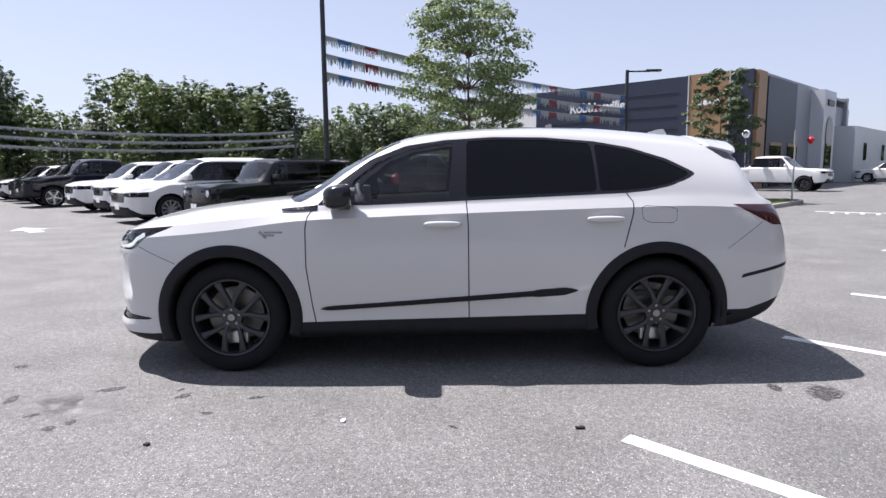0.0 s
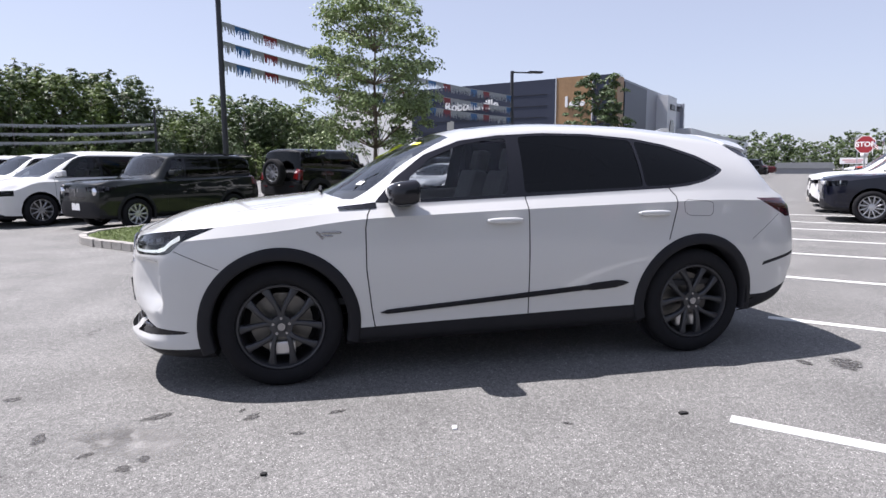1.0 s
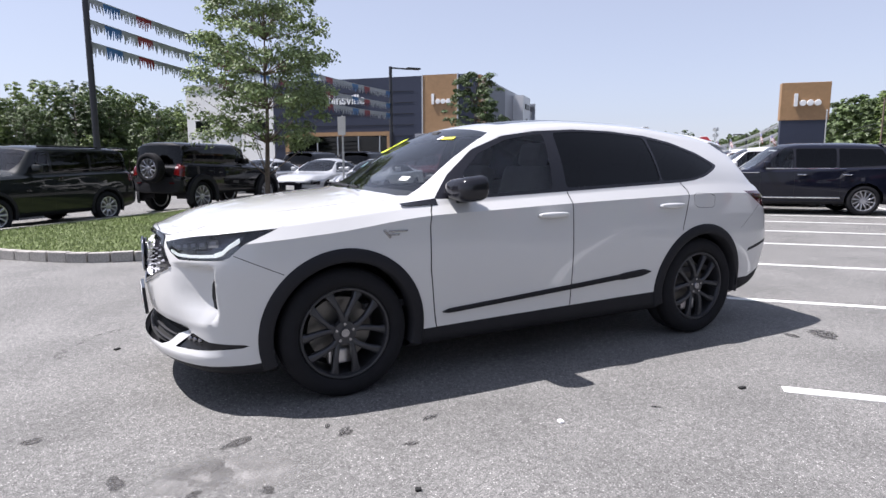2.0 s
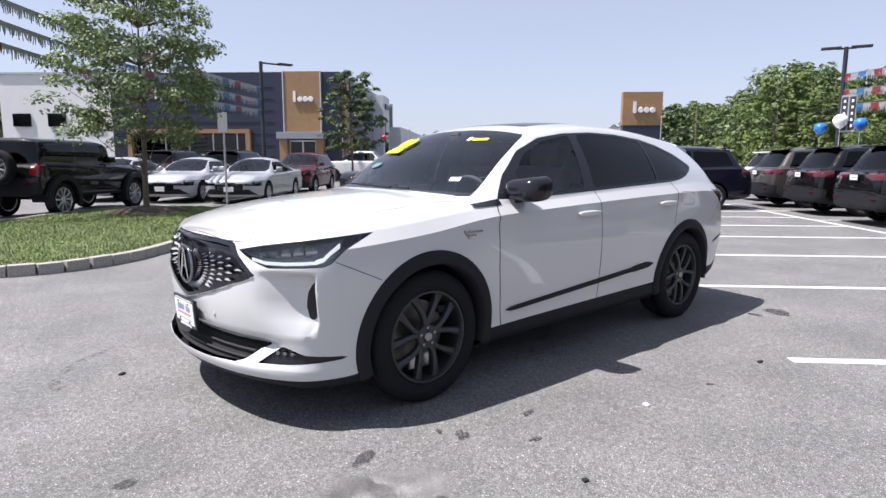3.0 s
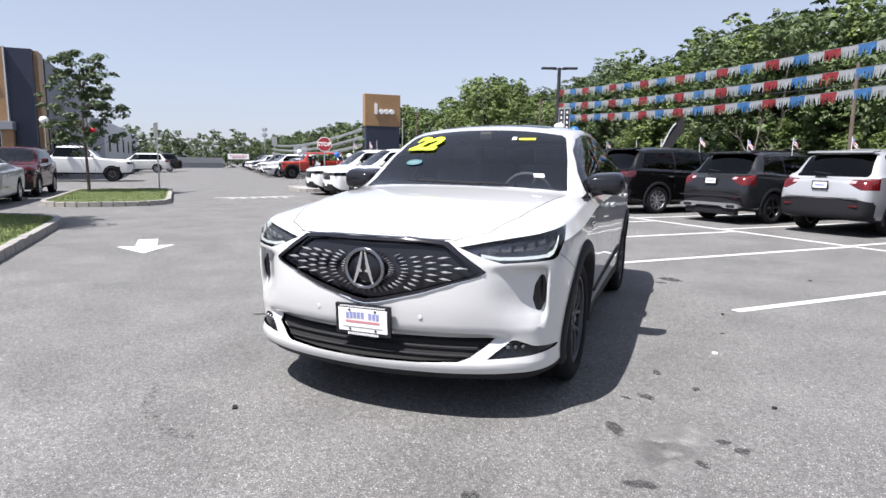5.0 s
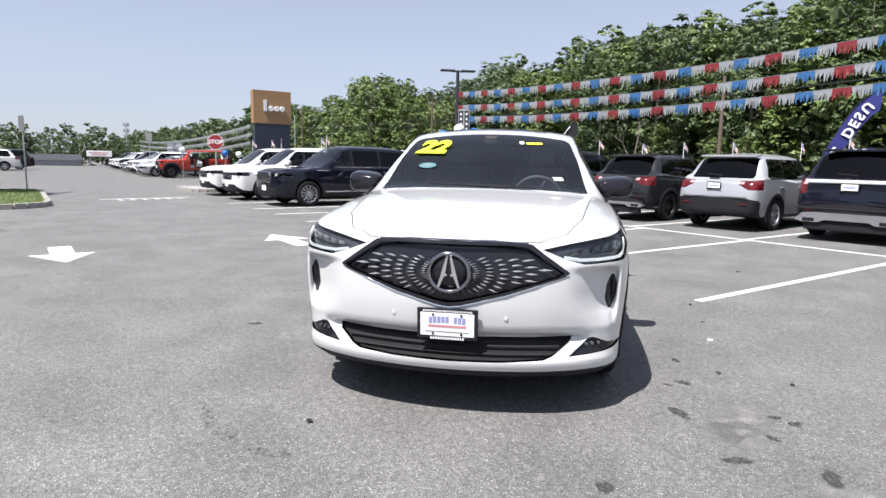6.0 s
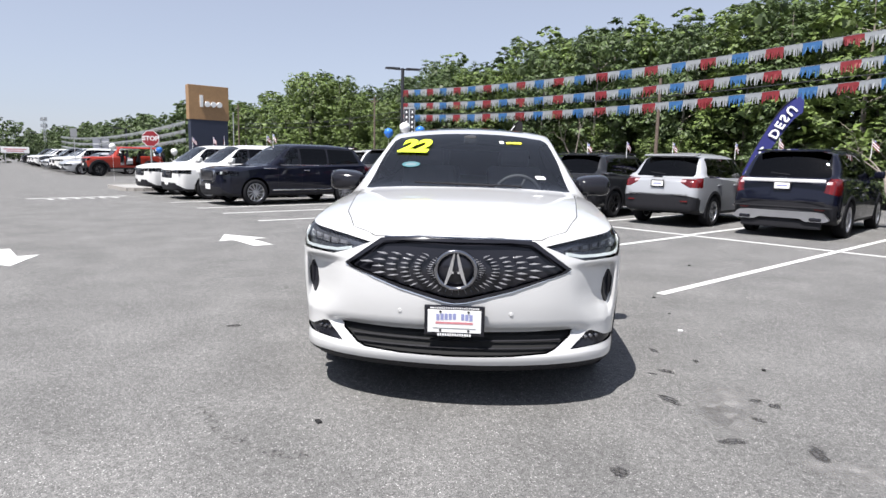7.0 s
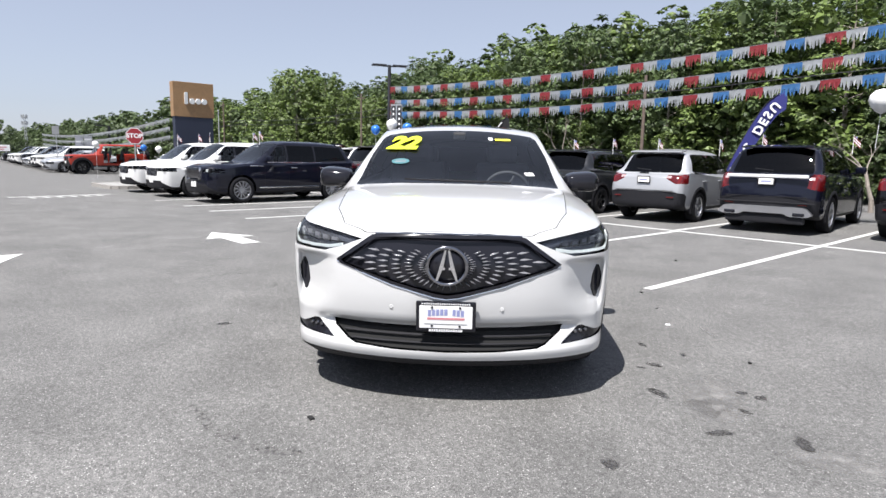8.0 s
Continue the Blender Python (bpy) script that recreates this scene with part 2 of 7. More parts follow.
# ---------------------------------------------------------------- mesh helpers
def link(name, bm, material, parent=None, label="", smooth=False, mats=()):
    me = bpy.data.meshes.new(name)
    bm.to_mesh(me)
    bm.free()
    for m in (mats or (material,)):
        me.materials.append(m)
    if smooth:
        me.shade_smooth()
    ob = new(name, me)
    if parent is not None:
        ob.parent = parent
    if label:
        tagged(ob, label)
    return ob


def part(name, bm, material, parent, label="", smooth=False):
    return link(name, bm, material, parent, label, smooth)


def root(name, m, label, category, group=""):
    e = new(name)
    e.empty_display_size = 0.2
    e.matrix_world = m
    return tagged(e, label, category, group)


def add_box(bm, size, m=Matrix(), bevel=0.0):
    """A box of that size round the origin of m."""
    r = bmesh.ops.create_cube(bm, size=1.0, matrix=m @ Matrix.Diagonal((*size, 1)))
    if bevel:
        es = list({e for v in r["verts"] for e in v.link_edges})
        bmesh.ops.bevel(bm, geom=es, offset=bevel, segments=2, affect="EDGES", profile=0.6)
    return bm


def box(size, at=(0, 0, 0), bevel=0.0, rot=(0, 0, 0)):
    return add_box(bmesh.new(), size, pose(*at, *rot), bevel)


def add_tube(bm, a, b, r0, r1=None, seg=10, caps=True):
    a, b = Vector(a), Vector(b)
    r1 = r0 if r1 is None else r1
    d = b - a
    m = Matrix.Translation((a + b) / 2) @ d.to_track_quat("Z", "Y").to_matrix().to_4x4()
    bmesh.ops.create_cone(bm, cap_ends=caps, segments=seg, radius1=r0, radius2=r1, depth=d.length, matrix=m)
    return bm


def tube(a, b, r0, r1=None, seg=10):
    return add_tube(bmesh.new(), a, b, r0, r1, seg)


def sweep(pts, r, seg=6):
    """One unbroken tube along points."""
    bm = bmesh.new()
    P = [Vector(p) for p in pts]
    rings = []
    for i, p in enumerate(P):
        d = (P[min(i + 1, len(P) - 1)] - P[max(i - 1, 0)]).normalized()
        u = d.cross(Vector((0.31, 0.17, 0.93))).normalized()
        v = d.cross(u)
        rings.append([bm.verts.new(p + (u * math.cos(6.2832 * k / seg) + v * math.sin(6.2832 * k / seg)) * r) for k in range(seg)])
    for a, b in zip(rings, rings[1:]):
        for k in range(seg):
            bm.faces.new((a[k], a[(k + 1) % seg], b[(k + 1) % seg], b[k]))
    bm.faces.new(rings[0]); bm.faces.new(rings[-1][::-1])
    return bm


def add_prism(bm, pts, depth, m=Matrix()):
    """An outline in x, y, drawn out along z from 0 to depth, under m."""
    lo = [bm.verts.new(m @ Vector((x, y, 0))) for x, y in pts]
    hi = [bm.verts.new(m @ Vector((x, y, depth))) for x, y in pts]
    k = len(pts)
    bm.faces.new(lo[::-1]); bm.faces.new(hi)
    for i in range(k):
        bm.faces.new((lo[i], lo[(i + 1) % k], hi[(i + 1) % k], hi[i]))
    return bm


def prism(pts, depth, m=Matrix()):
    bm = add_prism(bmesh.new(), pts, depth, m)
    bmesh.ops.recalc_face_normals(bm, faces=bm.faces[:])
    return bm


def add_spin(bm, prof, seg, m=Matrix(), closed=False):
    """A profile of (radius, height) turned round z, under m."""
    rings = [[bm.verts.new(m @ Vector((r * math.cos(2 * math.pi * i / seg), r * math.sin(2 * math.pi * i / seg), z))) for i in range(seg)] for r, z in prof]
    k = len(rings)
    for j in range(k if closed else k - 1):
        a, b = rings[j], rings[(j + 1) % k]
        for i in range(seg):
            bm.faces.new((a[i], a[(i + 1) % seg], b[(i + 1) % seg], b[i]))
    return bm


def spin(prof, seg, m=Matrix(), closed=False):
    bm = add_spin(bmesh.new(), prof, seg, m, closed)
    bmesh.ops.recalc_face_normals(bm, faces=bm.faces[:])
    return bm


def text(body, size, depth, material, m, name="lettering", parent=None, label="", bold=0.0, align="CENTER", squeeze=1.0):
    """Raised lettering in the built-in font, as a mesh."""
    cu = bpy.data.curves.new(name, "FONT")
    cu.body, cu.size, cu.extrude, cu.offset = body, size, depth, bold
    cu.align_x, cu.align_y = align, "CENTER"
    cu.resolution_u = 3
    tmp = new("tmp_text", cu)
    me = bpy.data.meshes.new_from_object(tmp.evaluated_get(bpy.context.evaluated_depsgraph_get()))
    bpy.data.objects.remove(tmp)
    bpy.data.curves.remove(cu)
    me.transform(Matrix.Diagonal((squeeze, 1, 1, 1)))
    me.materials.clear()
    me.materials.append(material)
    ob = new(name, me)
    ob.parent = parent
    ob.matrix_local = m
    return tagged(ob, label) if label else ob


def curve(*pts):
    """A smooth line through (x, value) pairs that does not overshoot."""
    xs, ys = np.array([p[0] for p in pts], float), np.array([p[1] for p in pts], float)
    o = np.argsort(xs)
    xs, ys = xs[o], ys[o]
    d = np.diff(ys) / np.diff(xs)
    s = np.zeros(len(xs))
    s[0], s[-1] = d[0], d[-1]
    for i in range(1, len(xs) - 1):
        if d[i - 1] * d[i] > 0:
            h0, h1 = xs[i] - xs[i - 1], xs[i + 1] - xs[i]
            w1, w2 = 2 * h1 + h0, h1 + 2 * h0
            s[i] = (w1 + w2) / (w1 / d[i - 1] + w2 / d[i])

    def at(x):
        x = min(max(x, xs[0]), xs[-1])
        i = min(max(int(np.searchsorted(xs, x)) - 1, 0), len(xs) - 2)
        h = xs[i + 1] - xs[i]
        t = (x - xs[i]) / h
        return float((2 * t**3 - 3 * t**2 + 1) * ys[i] + (t**3 - 2 * t**2 + t) * h * s[i] + (-2 * t**3 + 3 * t**2) * ys[i + 1] + (t**3 - t**2) * h * s[i + 1])
    return at


def rounded(pts, r=0.05, n=4):
    """An outline with its corners rounded."""
    out = []
    k = len(pts)
    for i in range(k):
        a, b, c = Vector(pts[i - 1]), Vector(pts[i]), Vector(pts[(i + 1) % k])
        ra, rc = min(r, (a - b).length * 0.45), min(r, (c - b).length * 0.45)
        p, q = b + (a - b).normalized() * ra, b + (c - b).normalized() * rc
        for j in range(n + 1):
            t = j / n
            w = p * (1 - t) ** 2 + b * 2 * t * (1 - t) + q * t * t
            out.append((w.x, w.y))
    return out


def inside(p, poly):
    x, y = p
    hit = False
    k = len(poly)
    for i in range(k):
        (x0, y0), (x1, y1) = poly[i], poly[i - 1]
        if (y0 > y) != (y1 > y) and x < (x1 - x0) * (y - y0) / (y1 - y0) + x0:
            hit = not hit
    return hit


def carve(bm, poly, U, V, ok):
    """Cuts the outline poly, given along U and V, into those faces of bm for which ok(face) holds, and returns the faces inside."""
    U, V = Vector(U), Vector(V)
    us, vs = [p[0] for p in poly], [p[1] for p in poly]
    lo, hi = (min(us) - 0.02, min(vs) - 0.02), (max(us) + 0.02, max(vs) + 0.02)

    def near(f, a, b):
        fu, fv = [v.co.dot(U) for v in f.verts], [v.co.dot(V) for v in f.verts]
        return max(fu) >= a[0] and min(fu) <= b[0] and max(fv) >= a[1] and min(fv) <= b[1]
    pool = {f for f in bm.faces if ok(f) and near(f, lo, hi)}
    k = len(poly)
    for i in range(k):
        (u0, v0), (u1, v1) = poly[i], poly[(i + 1) % k]
        if abs(u1 - u0) + abs(v1 - v0) < 1e-6:
            continue
        no = U * (v1 - v0) - V * (u1 - u0)
        co = U * u0 + V * v0
        a, b = (min(u0, u1) - 0.003, min(v0, v1) - 0.003), (max(u0, u1) + 0.003, max(v0, v1) + 0.003)
        fs = [f for f in pool if f.is_valid and near(f, a, b)]
        geo = fs + list({e for f in fs for e in f.edges}) + list({v for f in fs for v in f.verts})
        r = bmesh.ops.bisect_plane(bm, geom=geo, dist=1e-5, plane_co=co, plane_no=no)
        pool = {f for f in pool if f.is_valid} | {g for g in r["geom"] if isinstance(g, bmesh.types.BMFace)}
        for f in list(pool):
            for e in f.edges:
                for g in e.link_faces:
                    if g not in pool and ok(g) and near(g, lo, hi):
                        pool.add(g)
    return [f for f in pool if f.is_valid and inside((f.calc_center_median().dot(U), f.calc_center_median().dot(V)), poly)]


def split_off(bm, faces):
    """A new bmesh of those faces, which are taken out of bm."""
    out = bmesh.new()
    made = {}
    for f in faces:
        vs = []
        for v in f.verts:
            if v not in made:
                made[v] = out.verts.new(v.co)
            vs.append(made[v])
        out.faces.new(vs)
    bmesh.ops.delete(bm, geom=faces, context="FACES")
    return out


def thicken(bm, d):
    """Gives a sheet the thickness d, towards its back."""
    bmesh.ops.recalc_face_normals(bm, faces=bm.faces[:])
    bmesh.ops.solidify(bm, geom=bm.faces[:], thickness=d)
    return bm


# ---------------------------------------------------------------- cars
from mathutils.bvhtree import BVHTree


def BVH(bm):
    bm.normal_update()
    return BVHTree.FromBMesh(bm)


def smooth_line(pts, n):
    """n + 1 points on a soft line through pts."""
    P = [Vector(p) for p in pts]
    P = [P[0] * 2 - P[1]] + P + [P[-1] * 2 - P[-2]]
    k = len(P) - 3
    out = []
    for i in range(n + 1):
        t = i / n * k
        j = min(int(t), k - 1)
        t -= j
        a, b, c, d = P[j:j + 4]
        out.append(0.5 * ((2 * b) + (c - a) * t + (2 * a - 5 * b + 4 * c - d) * t * t + (3 * b - a - 3 * c + d) * t**3))
    return out


def section(S, x, fine):
    """Half of a car's cross-section at x, from the middle of the floor to the middle of the roof."""
    W, zs, zb, zt = S["width"](x), S["sill"](x), S["belt"](x), S["top"](x)
    zb = min(zb, zt - 0.012)
    tuck = S["tuck"]
    ye, ze = min(S["edge_y"](x), W - tuck - 0.03), max(min(S["edge_z"](x), zt - 0.004), zb + 0.004)
    zsh = zb - S["shelf"](x)
    zm = S["mid"]
    low = [(W * 0.90, zs), (W * 0.962, zs + 0.05), (W * S["pinch"], zs + 0.17), (W, max(zm, zs + 0.3)), (W * 0.988, zsh)]
    pts = [Vector((0, zs)), Vector((W * 0.5, zs))] + smooth_line(low, 9 * fine)
    a, b = pts[-1], Vector((W - tuck, zb))
    for i in range(1, 2 * fine + 1):
        pts.append(a.lerp(b, i / (2 * fine)))
    c = Vector((ye, ze))
    for i in range(1, 4 * fine + 1):
        t = i / (4 * fine)
        p = b.lerp(c, t)
        p.x += 0.030 * math.sin(math.pi * t) * min(1, (ze - zb) / 0.3)
        pts.append(p)
    for i in range(1, 5 * fine + 1):
        t = i / (5 * fine)
        pts.append(Vector((ye * (1 - t), ze + (zt - ze) * (1 - (1 - t) ** S["crown"]))))
    return pts


def loft(S, fine=1, nx=50):
    """The skin of a car's body: sections along its length, with rounded nose and tail. x forward, y to its left."""
    x0, x1 = S["x0"], S["x1"]
    bm = bmesh.new()
    rings = []
    for i in range(nx + 1):
        t = i / nx
        t = t - 0.10 * math.sin(2 * math.pi * t) / 1.0 * 0.9
        x = x0 + (x1 - x0) * t
        half = section(S, x, fine)
        k = len(half)
        left = [bm.verts.new((x, p.x, p.y)) for p in half]
        right = [left[j] if half[j].x < 1e-4 else bm.verts.new((x, -half[j].x, half[j].y)) for j in range(k)]
        ring = left + right[-2:0:-1]
        rings.append((ring, half))
    for (a, _), (b, _) in zip(rings, rings[1:]):
        n = len(a)
        for j in range(n):
            bm.faces.new((a[j], a[(j + 1) % n], b[(j + 1) % n], b[j]))
        crease = 2 + 9 * fine
        for j in (crease, n - crease):
            bm.edges.get((a[j], b[j])).smooth = False
    nc = 6 * fine
    for (ring, half), x, s in ((rings[0], x0, -1), (rings[-1], x1, 1)):
        bow = S["bow_f"] if s > 0 else S["bow_r"]
        rows = []
        for p in half:
            yj = p.x
            rows.append([bm.verts.new((x + s * bow * (1 - (2 * c / nc - 1) ** 2) * min(1, yj / 0.4), yj * (1 - 2 * c / nc), p.y)) for c in range(nc + 1)])
        for a, b in zip(rows, rows[1:]):
            for c in range(nc):
                bm.faces.new((a[c], a[c + 1], b[c + 1], b[c]))
    bmesh.ops.remove_doubles(bm, verts=bm.verts[:], dist=2e-5)
    bmesh.ops.dissolve_degenerate(bm, edges=bm.edges[:], dist=1e-6)
    for v in bm.verts:
        x, z = v.co.x, v.co.z
        f = min(1, max(0, (x - (x1 - 0.7)) / 0.7))
        r = min(1, max(0, ((x0 + 0.7) - x) / 0.7))
        v.co.x += -S["nose"](z) * f * f + S["tail"](z) * r * r
    bmesh.ops.recalc_face_normals(bm, faces=bm.faces[:])
    return bm


def cut_arches(bm, S):
    """Wheel openings in the sides."""
    R, zc = S["arch"], S["R"] + 0.01
    for hx in S["hubs"]:
        gone = [f for f in bm.faces if abs(f.calc_center_median().y) > 0.5 and math.hypot(f.calc_center_median().x - hx, f.calc_center_median().z - zc) < R]
        bmesh.ops.delete(bm, geom=gone, context="FACES")
        for v in bm.verts:
            if v.is_boundary and abs(v.co.y) > 0.5:
                d = Vector((v.co.x - hx, v.co.z - zc))
                if 0.7 * R < d.length < 1.2 * R:
                    d = d.normalized() * R
                    v.co.x, v.co.z = hx + d.x, zc + d.y


def skin_y(tree, x, z):
    h = tree.ray_cast(Vector((x, 3, z)), Vector((0, -1, 0)))
    return h[0].y if h[0] else None


def arch_band(S, tree, hx, side, r0, r1, out, a0, a1, n=40):
    """A moulding that follows the wheel opening."""
    bm = bmesh.new()
    zc = S["R"] + 0.01
    rows = []
    last = S["width"](hx)
    for i in range(n + 1):
        a = radians(a0 + (a1 - a0) * i / n)
        c, s = math.cos(a), math.sin(a)
        ring = []
        for r, o in ((r0, -0.10), (r0, out), (r0 + 0.012, out + 0.004), (r1 - 0.012, out), (r1, 0.002), (r1, -0.02)):
            x, z = hx + r * c, zc + r * s
            y = skin_y(tree, x, max(z, S["sill"](x) + 0.10))
            y = S["width"](hx) * 0.97 if y is None or y < 0.5 else y
            ring.append(bm.verts.new((x, side * (y + o), z)))
        rows.append(ring)
    for a, b in zip(rows, rows[1:]):
        for j in range(5):
            bm.faces.new((a[j], a[j + 1], b[j + 1], b[j]))
    bmesh.ops.recalc_face_normals(bm, faces=bm.faces[:])
    return bm


def well(S, hx, side):
    """The dark inside of a wheel opening."""
    bm = bmesh.new()
    R, zc, W = S["arch"] + 0.012, S["R"] + 0.01, S["width"](hx)
    rows = []
    for i in range(25):
        a = radians(-6 + 192 * i / 24)
        rows.append([bm.verts.new((hx + r * math.cos(a), side * y, zc + r * math.sin(a))) for r, y in ((R, W - 0.03), (R, W - 0.45), (0.02, W - 0.45))])
    for a, b in zip(rows, rows[1:]):
        for j in range(2):
            bm.faces.new((a[j], a[j + 1], b[j + 1], b[j]))
    return bm


def wheel(parent, at, side, R, rim, width, rim_mat, style, hero=False, steer=0.0):
    """A wheel: tyre, rim with spokes, brake disc. Its outer face looks along side."""
    w = new("wheel")
    w.parent = parent
    w.matrix_local = pose(*at, -90 * side, 0, steer)
    seg = 64 if hero else 32
    h = width / 2
    prof = [(rim, h * 0.80), (rim + 0.012, h * 0.98), (rim + (R - rim) * 0.5, h * 1.04), (R - 0.022, h * 0.93), (R - 0.006, h * 0.80), (R, h * 0.6), (R, 0.03)]
    prof += [(R - 0.008, 0.028), (R - 0.008, 0.012), (R, 0.010)] if hero else []
    prof += [(R, -h * 0.6), (R - 0.02, -h * 0.9), (rim, -h * 0.9)]
    part("tyre", spin(prof, seg, closed=True), M["tyre"], w, smooth=True)
    bm = bmesh.new()
    add_spin(bm, [(rim + 0.002, h * 0.86), (rim - 0.004, h * 0.90), (rim - 0.014, h * 0.88), (rim - 0.022, h * 0.72), (rim - 0.03, -h * 0.8), (rim, -h * 0.85)], seg)
    face = h * 0.78
    n = {"split": 5, "twin": 5, "multi": 10, "five": 5, "turbine": 12}[style]

    def arm(a, side):
        """One leg of a forked spoke, bowed out from the hub and wide at the rim."""
        rows = []
        line = [(0.045, 0.62, 0.024, -0.012), (0.100, 0.48, 0.016, 0.0), (0.150, 0.38, 0.016, 0.004), (rim - 0.055, 0.29, 0.021, 0.002), (rim - 0.006, 0.255, 0.033, -0.004)]
        pts = [Vector((r * math.cos(a + side * g), r * math.sin(a + side * g), face + dz)) for r, g, _, dz in line]
        for k, p in enumerate(pts):
            d = pts[min(k + 1, 4)] - pts[max(k - 1, 0)]
            sd = Vector((-d.y, d.x, 0)).normalized()
            ww = line[k][2]
            rows.append([bm.verts.new(p + sd * q + Vector((0, 0, zz))) for q, zz in ((-ww, -0.035), (-ww * 0.9, -0.006), (-ww * 0.45, 0), (ww * 0.45, 0), (ww * 0.9, -0.006), (ww, -0.035))])
        for u, v in zip(rows, rows[1:]):
            for j in range(5):
                bm.faces.new((u[j], u[j + 1], v[j + 1], v[j]))

    def spoke(a0, a1, w0, w1, dz):
        c0, s0, c1, s1 = math.cos(a0), math.sin(a0), math.cos(a1), math.sin(a1)
        p0, p1 = Vector((0.045 * c0, 0.045 * s0, face - 0.012)), Vector(((rim - 0.012) * c1, (rim - 0.012) * s1, face + dz))
        t = (p1 - p0).normalized()
        sd = Vector((-t.y, t.x, 0)).normalized()
        vs = []
        for p, ww in ((p0, w0), ((p0 + p1) / 2 + Vector((0, 0, 0.012)), (w0 + w1) / 2 * 0.9), (p1, w1)):
            vs.append([bm.verts.new(p + sd * q + Vector((0, 0, zz))) for q, zz in ((-ww, -0.035), (-ww * 0.85, -0.006), (-ww * 0.35, 0), (ww * 0.35, 0), (ww * 0.85, -0.006), (ww, -0.035))])
        for a, b in zip(vs, vs[1:]):
            for j in range(5):
                bm.faces.new((a[j], a[j + 1], b[j + 1], b[j]))
    for i in range(n):
        a = 2 * math.pi * i / n + math.pi / 2
        if style == "split":
            arm(a, 1)
            arm(a, -1)
        elif style == "twin":
            spoke(a - 0.26, a - 0.30, 0.020, 0.028, 0.008)
            spoke(a + 0.26, a + 0.30, 0.020, 0.028, 0.008)
        elif style == "five":
            spoke(a, a, 0.035, 0.045, 0.004)
        elif style == "multi":
            spoke(a, a + 0.05, 0.015, 0.017, 0.004)
        else:
            spoke(a, a + 0.35, 0.014, 0.016, 0.004)
    add_spin(bm, [(0.0, face + 0.004), (0.03, face + 0.004), (0.034, face - 0.002), (0.068, face - 0.006), (0.075, face - 0.03)], 24)
    bmesh.ops.recalc_face_normals(bm, faces=bm.faces[:])
    part("rim", bm, rim_mat, w)
    bm = spin([(0.0, -0.01), (rim * 0.72, -0.01), (rim * 0.72, -0.035), (0.0, -0.035)], 32)
    part("brake_disc", bm, M["disc"], w)
    bm = spin([(rim - 0.03, -h * 0.7), (0.0, -h * 0.7)], 24)
    part("inner_barrel", bm, M["trim_black"], w)
    if hero:
        for i in range(5):
            a = 2 * math.pi * i / 5 + math.pi / 2 + 0.63
            part("wheel_nut", spin([(0, face), (0.009, face), (0.010, face - 0.02)], 8, pose(0.052 * math.cos(a), 0.052 * math.sin(a), 0)), M["dark_chrome"], w)
        part("centre_cap", spin([(0, face + 0.007), (0.024, face + 0.007), (0.027, face + 0.002)], 20), M["dark_chrome"], w)
        bm = bmesh.new()
        add_box(bm, (0.09, 0.16, 0.05), pose(0.0, rim * 0.60, -0.004, 0, 0, 90), 0.012)
        part("brake_caliper", bm, M["rim_silver"], w)
    return w


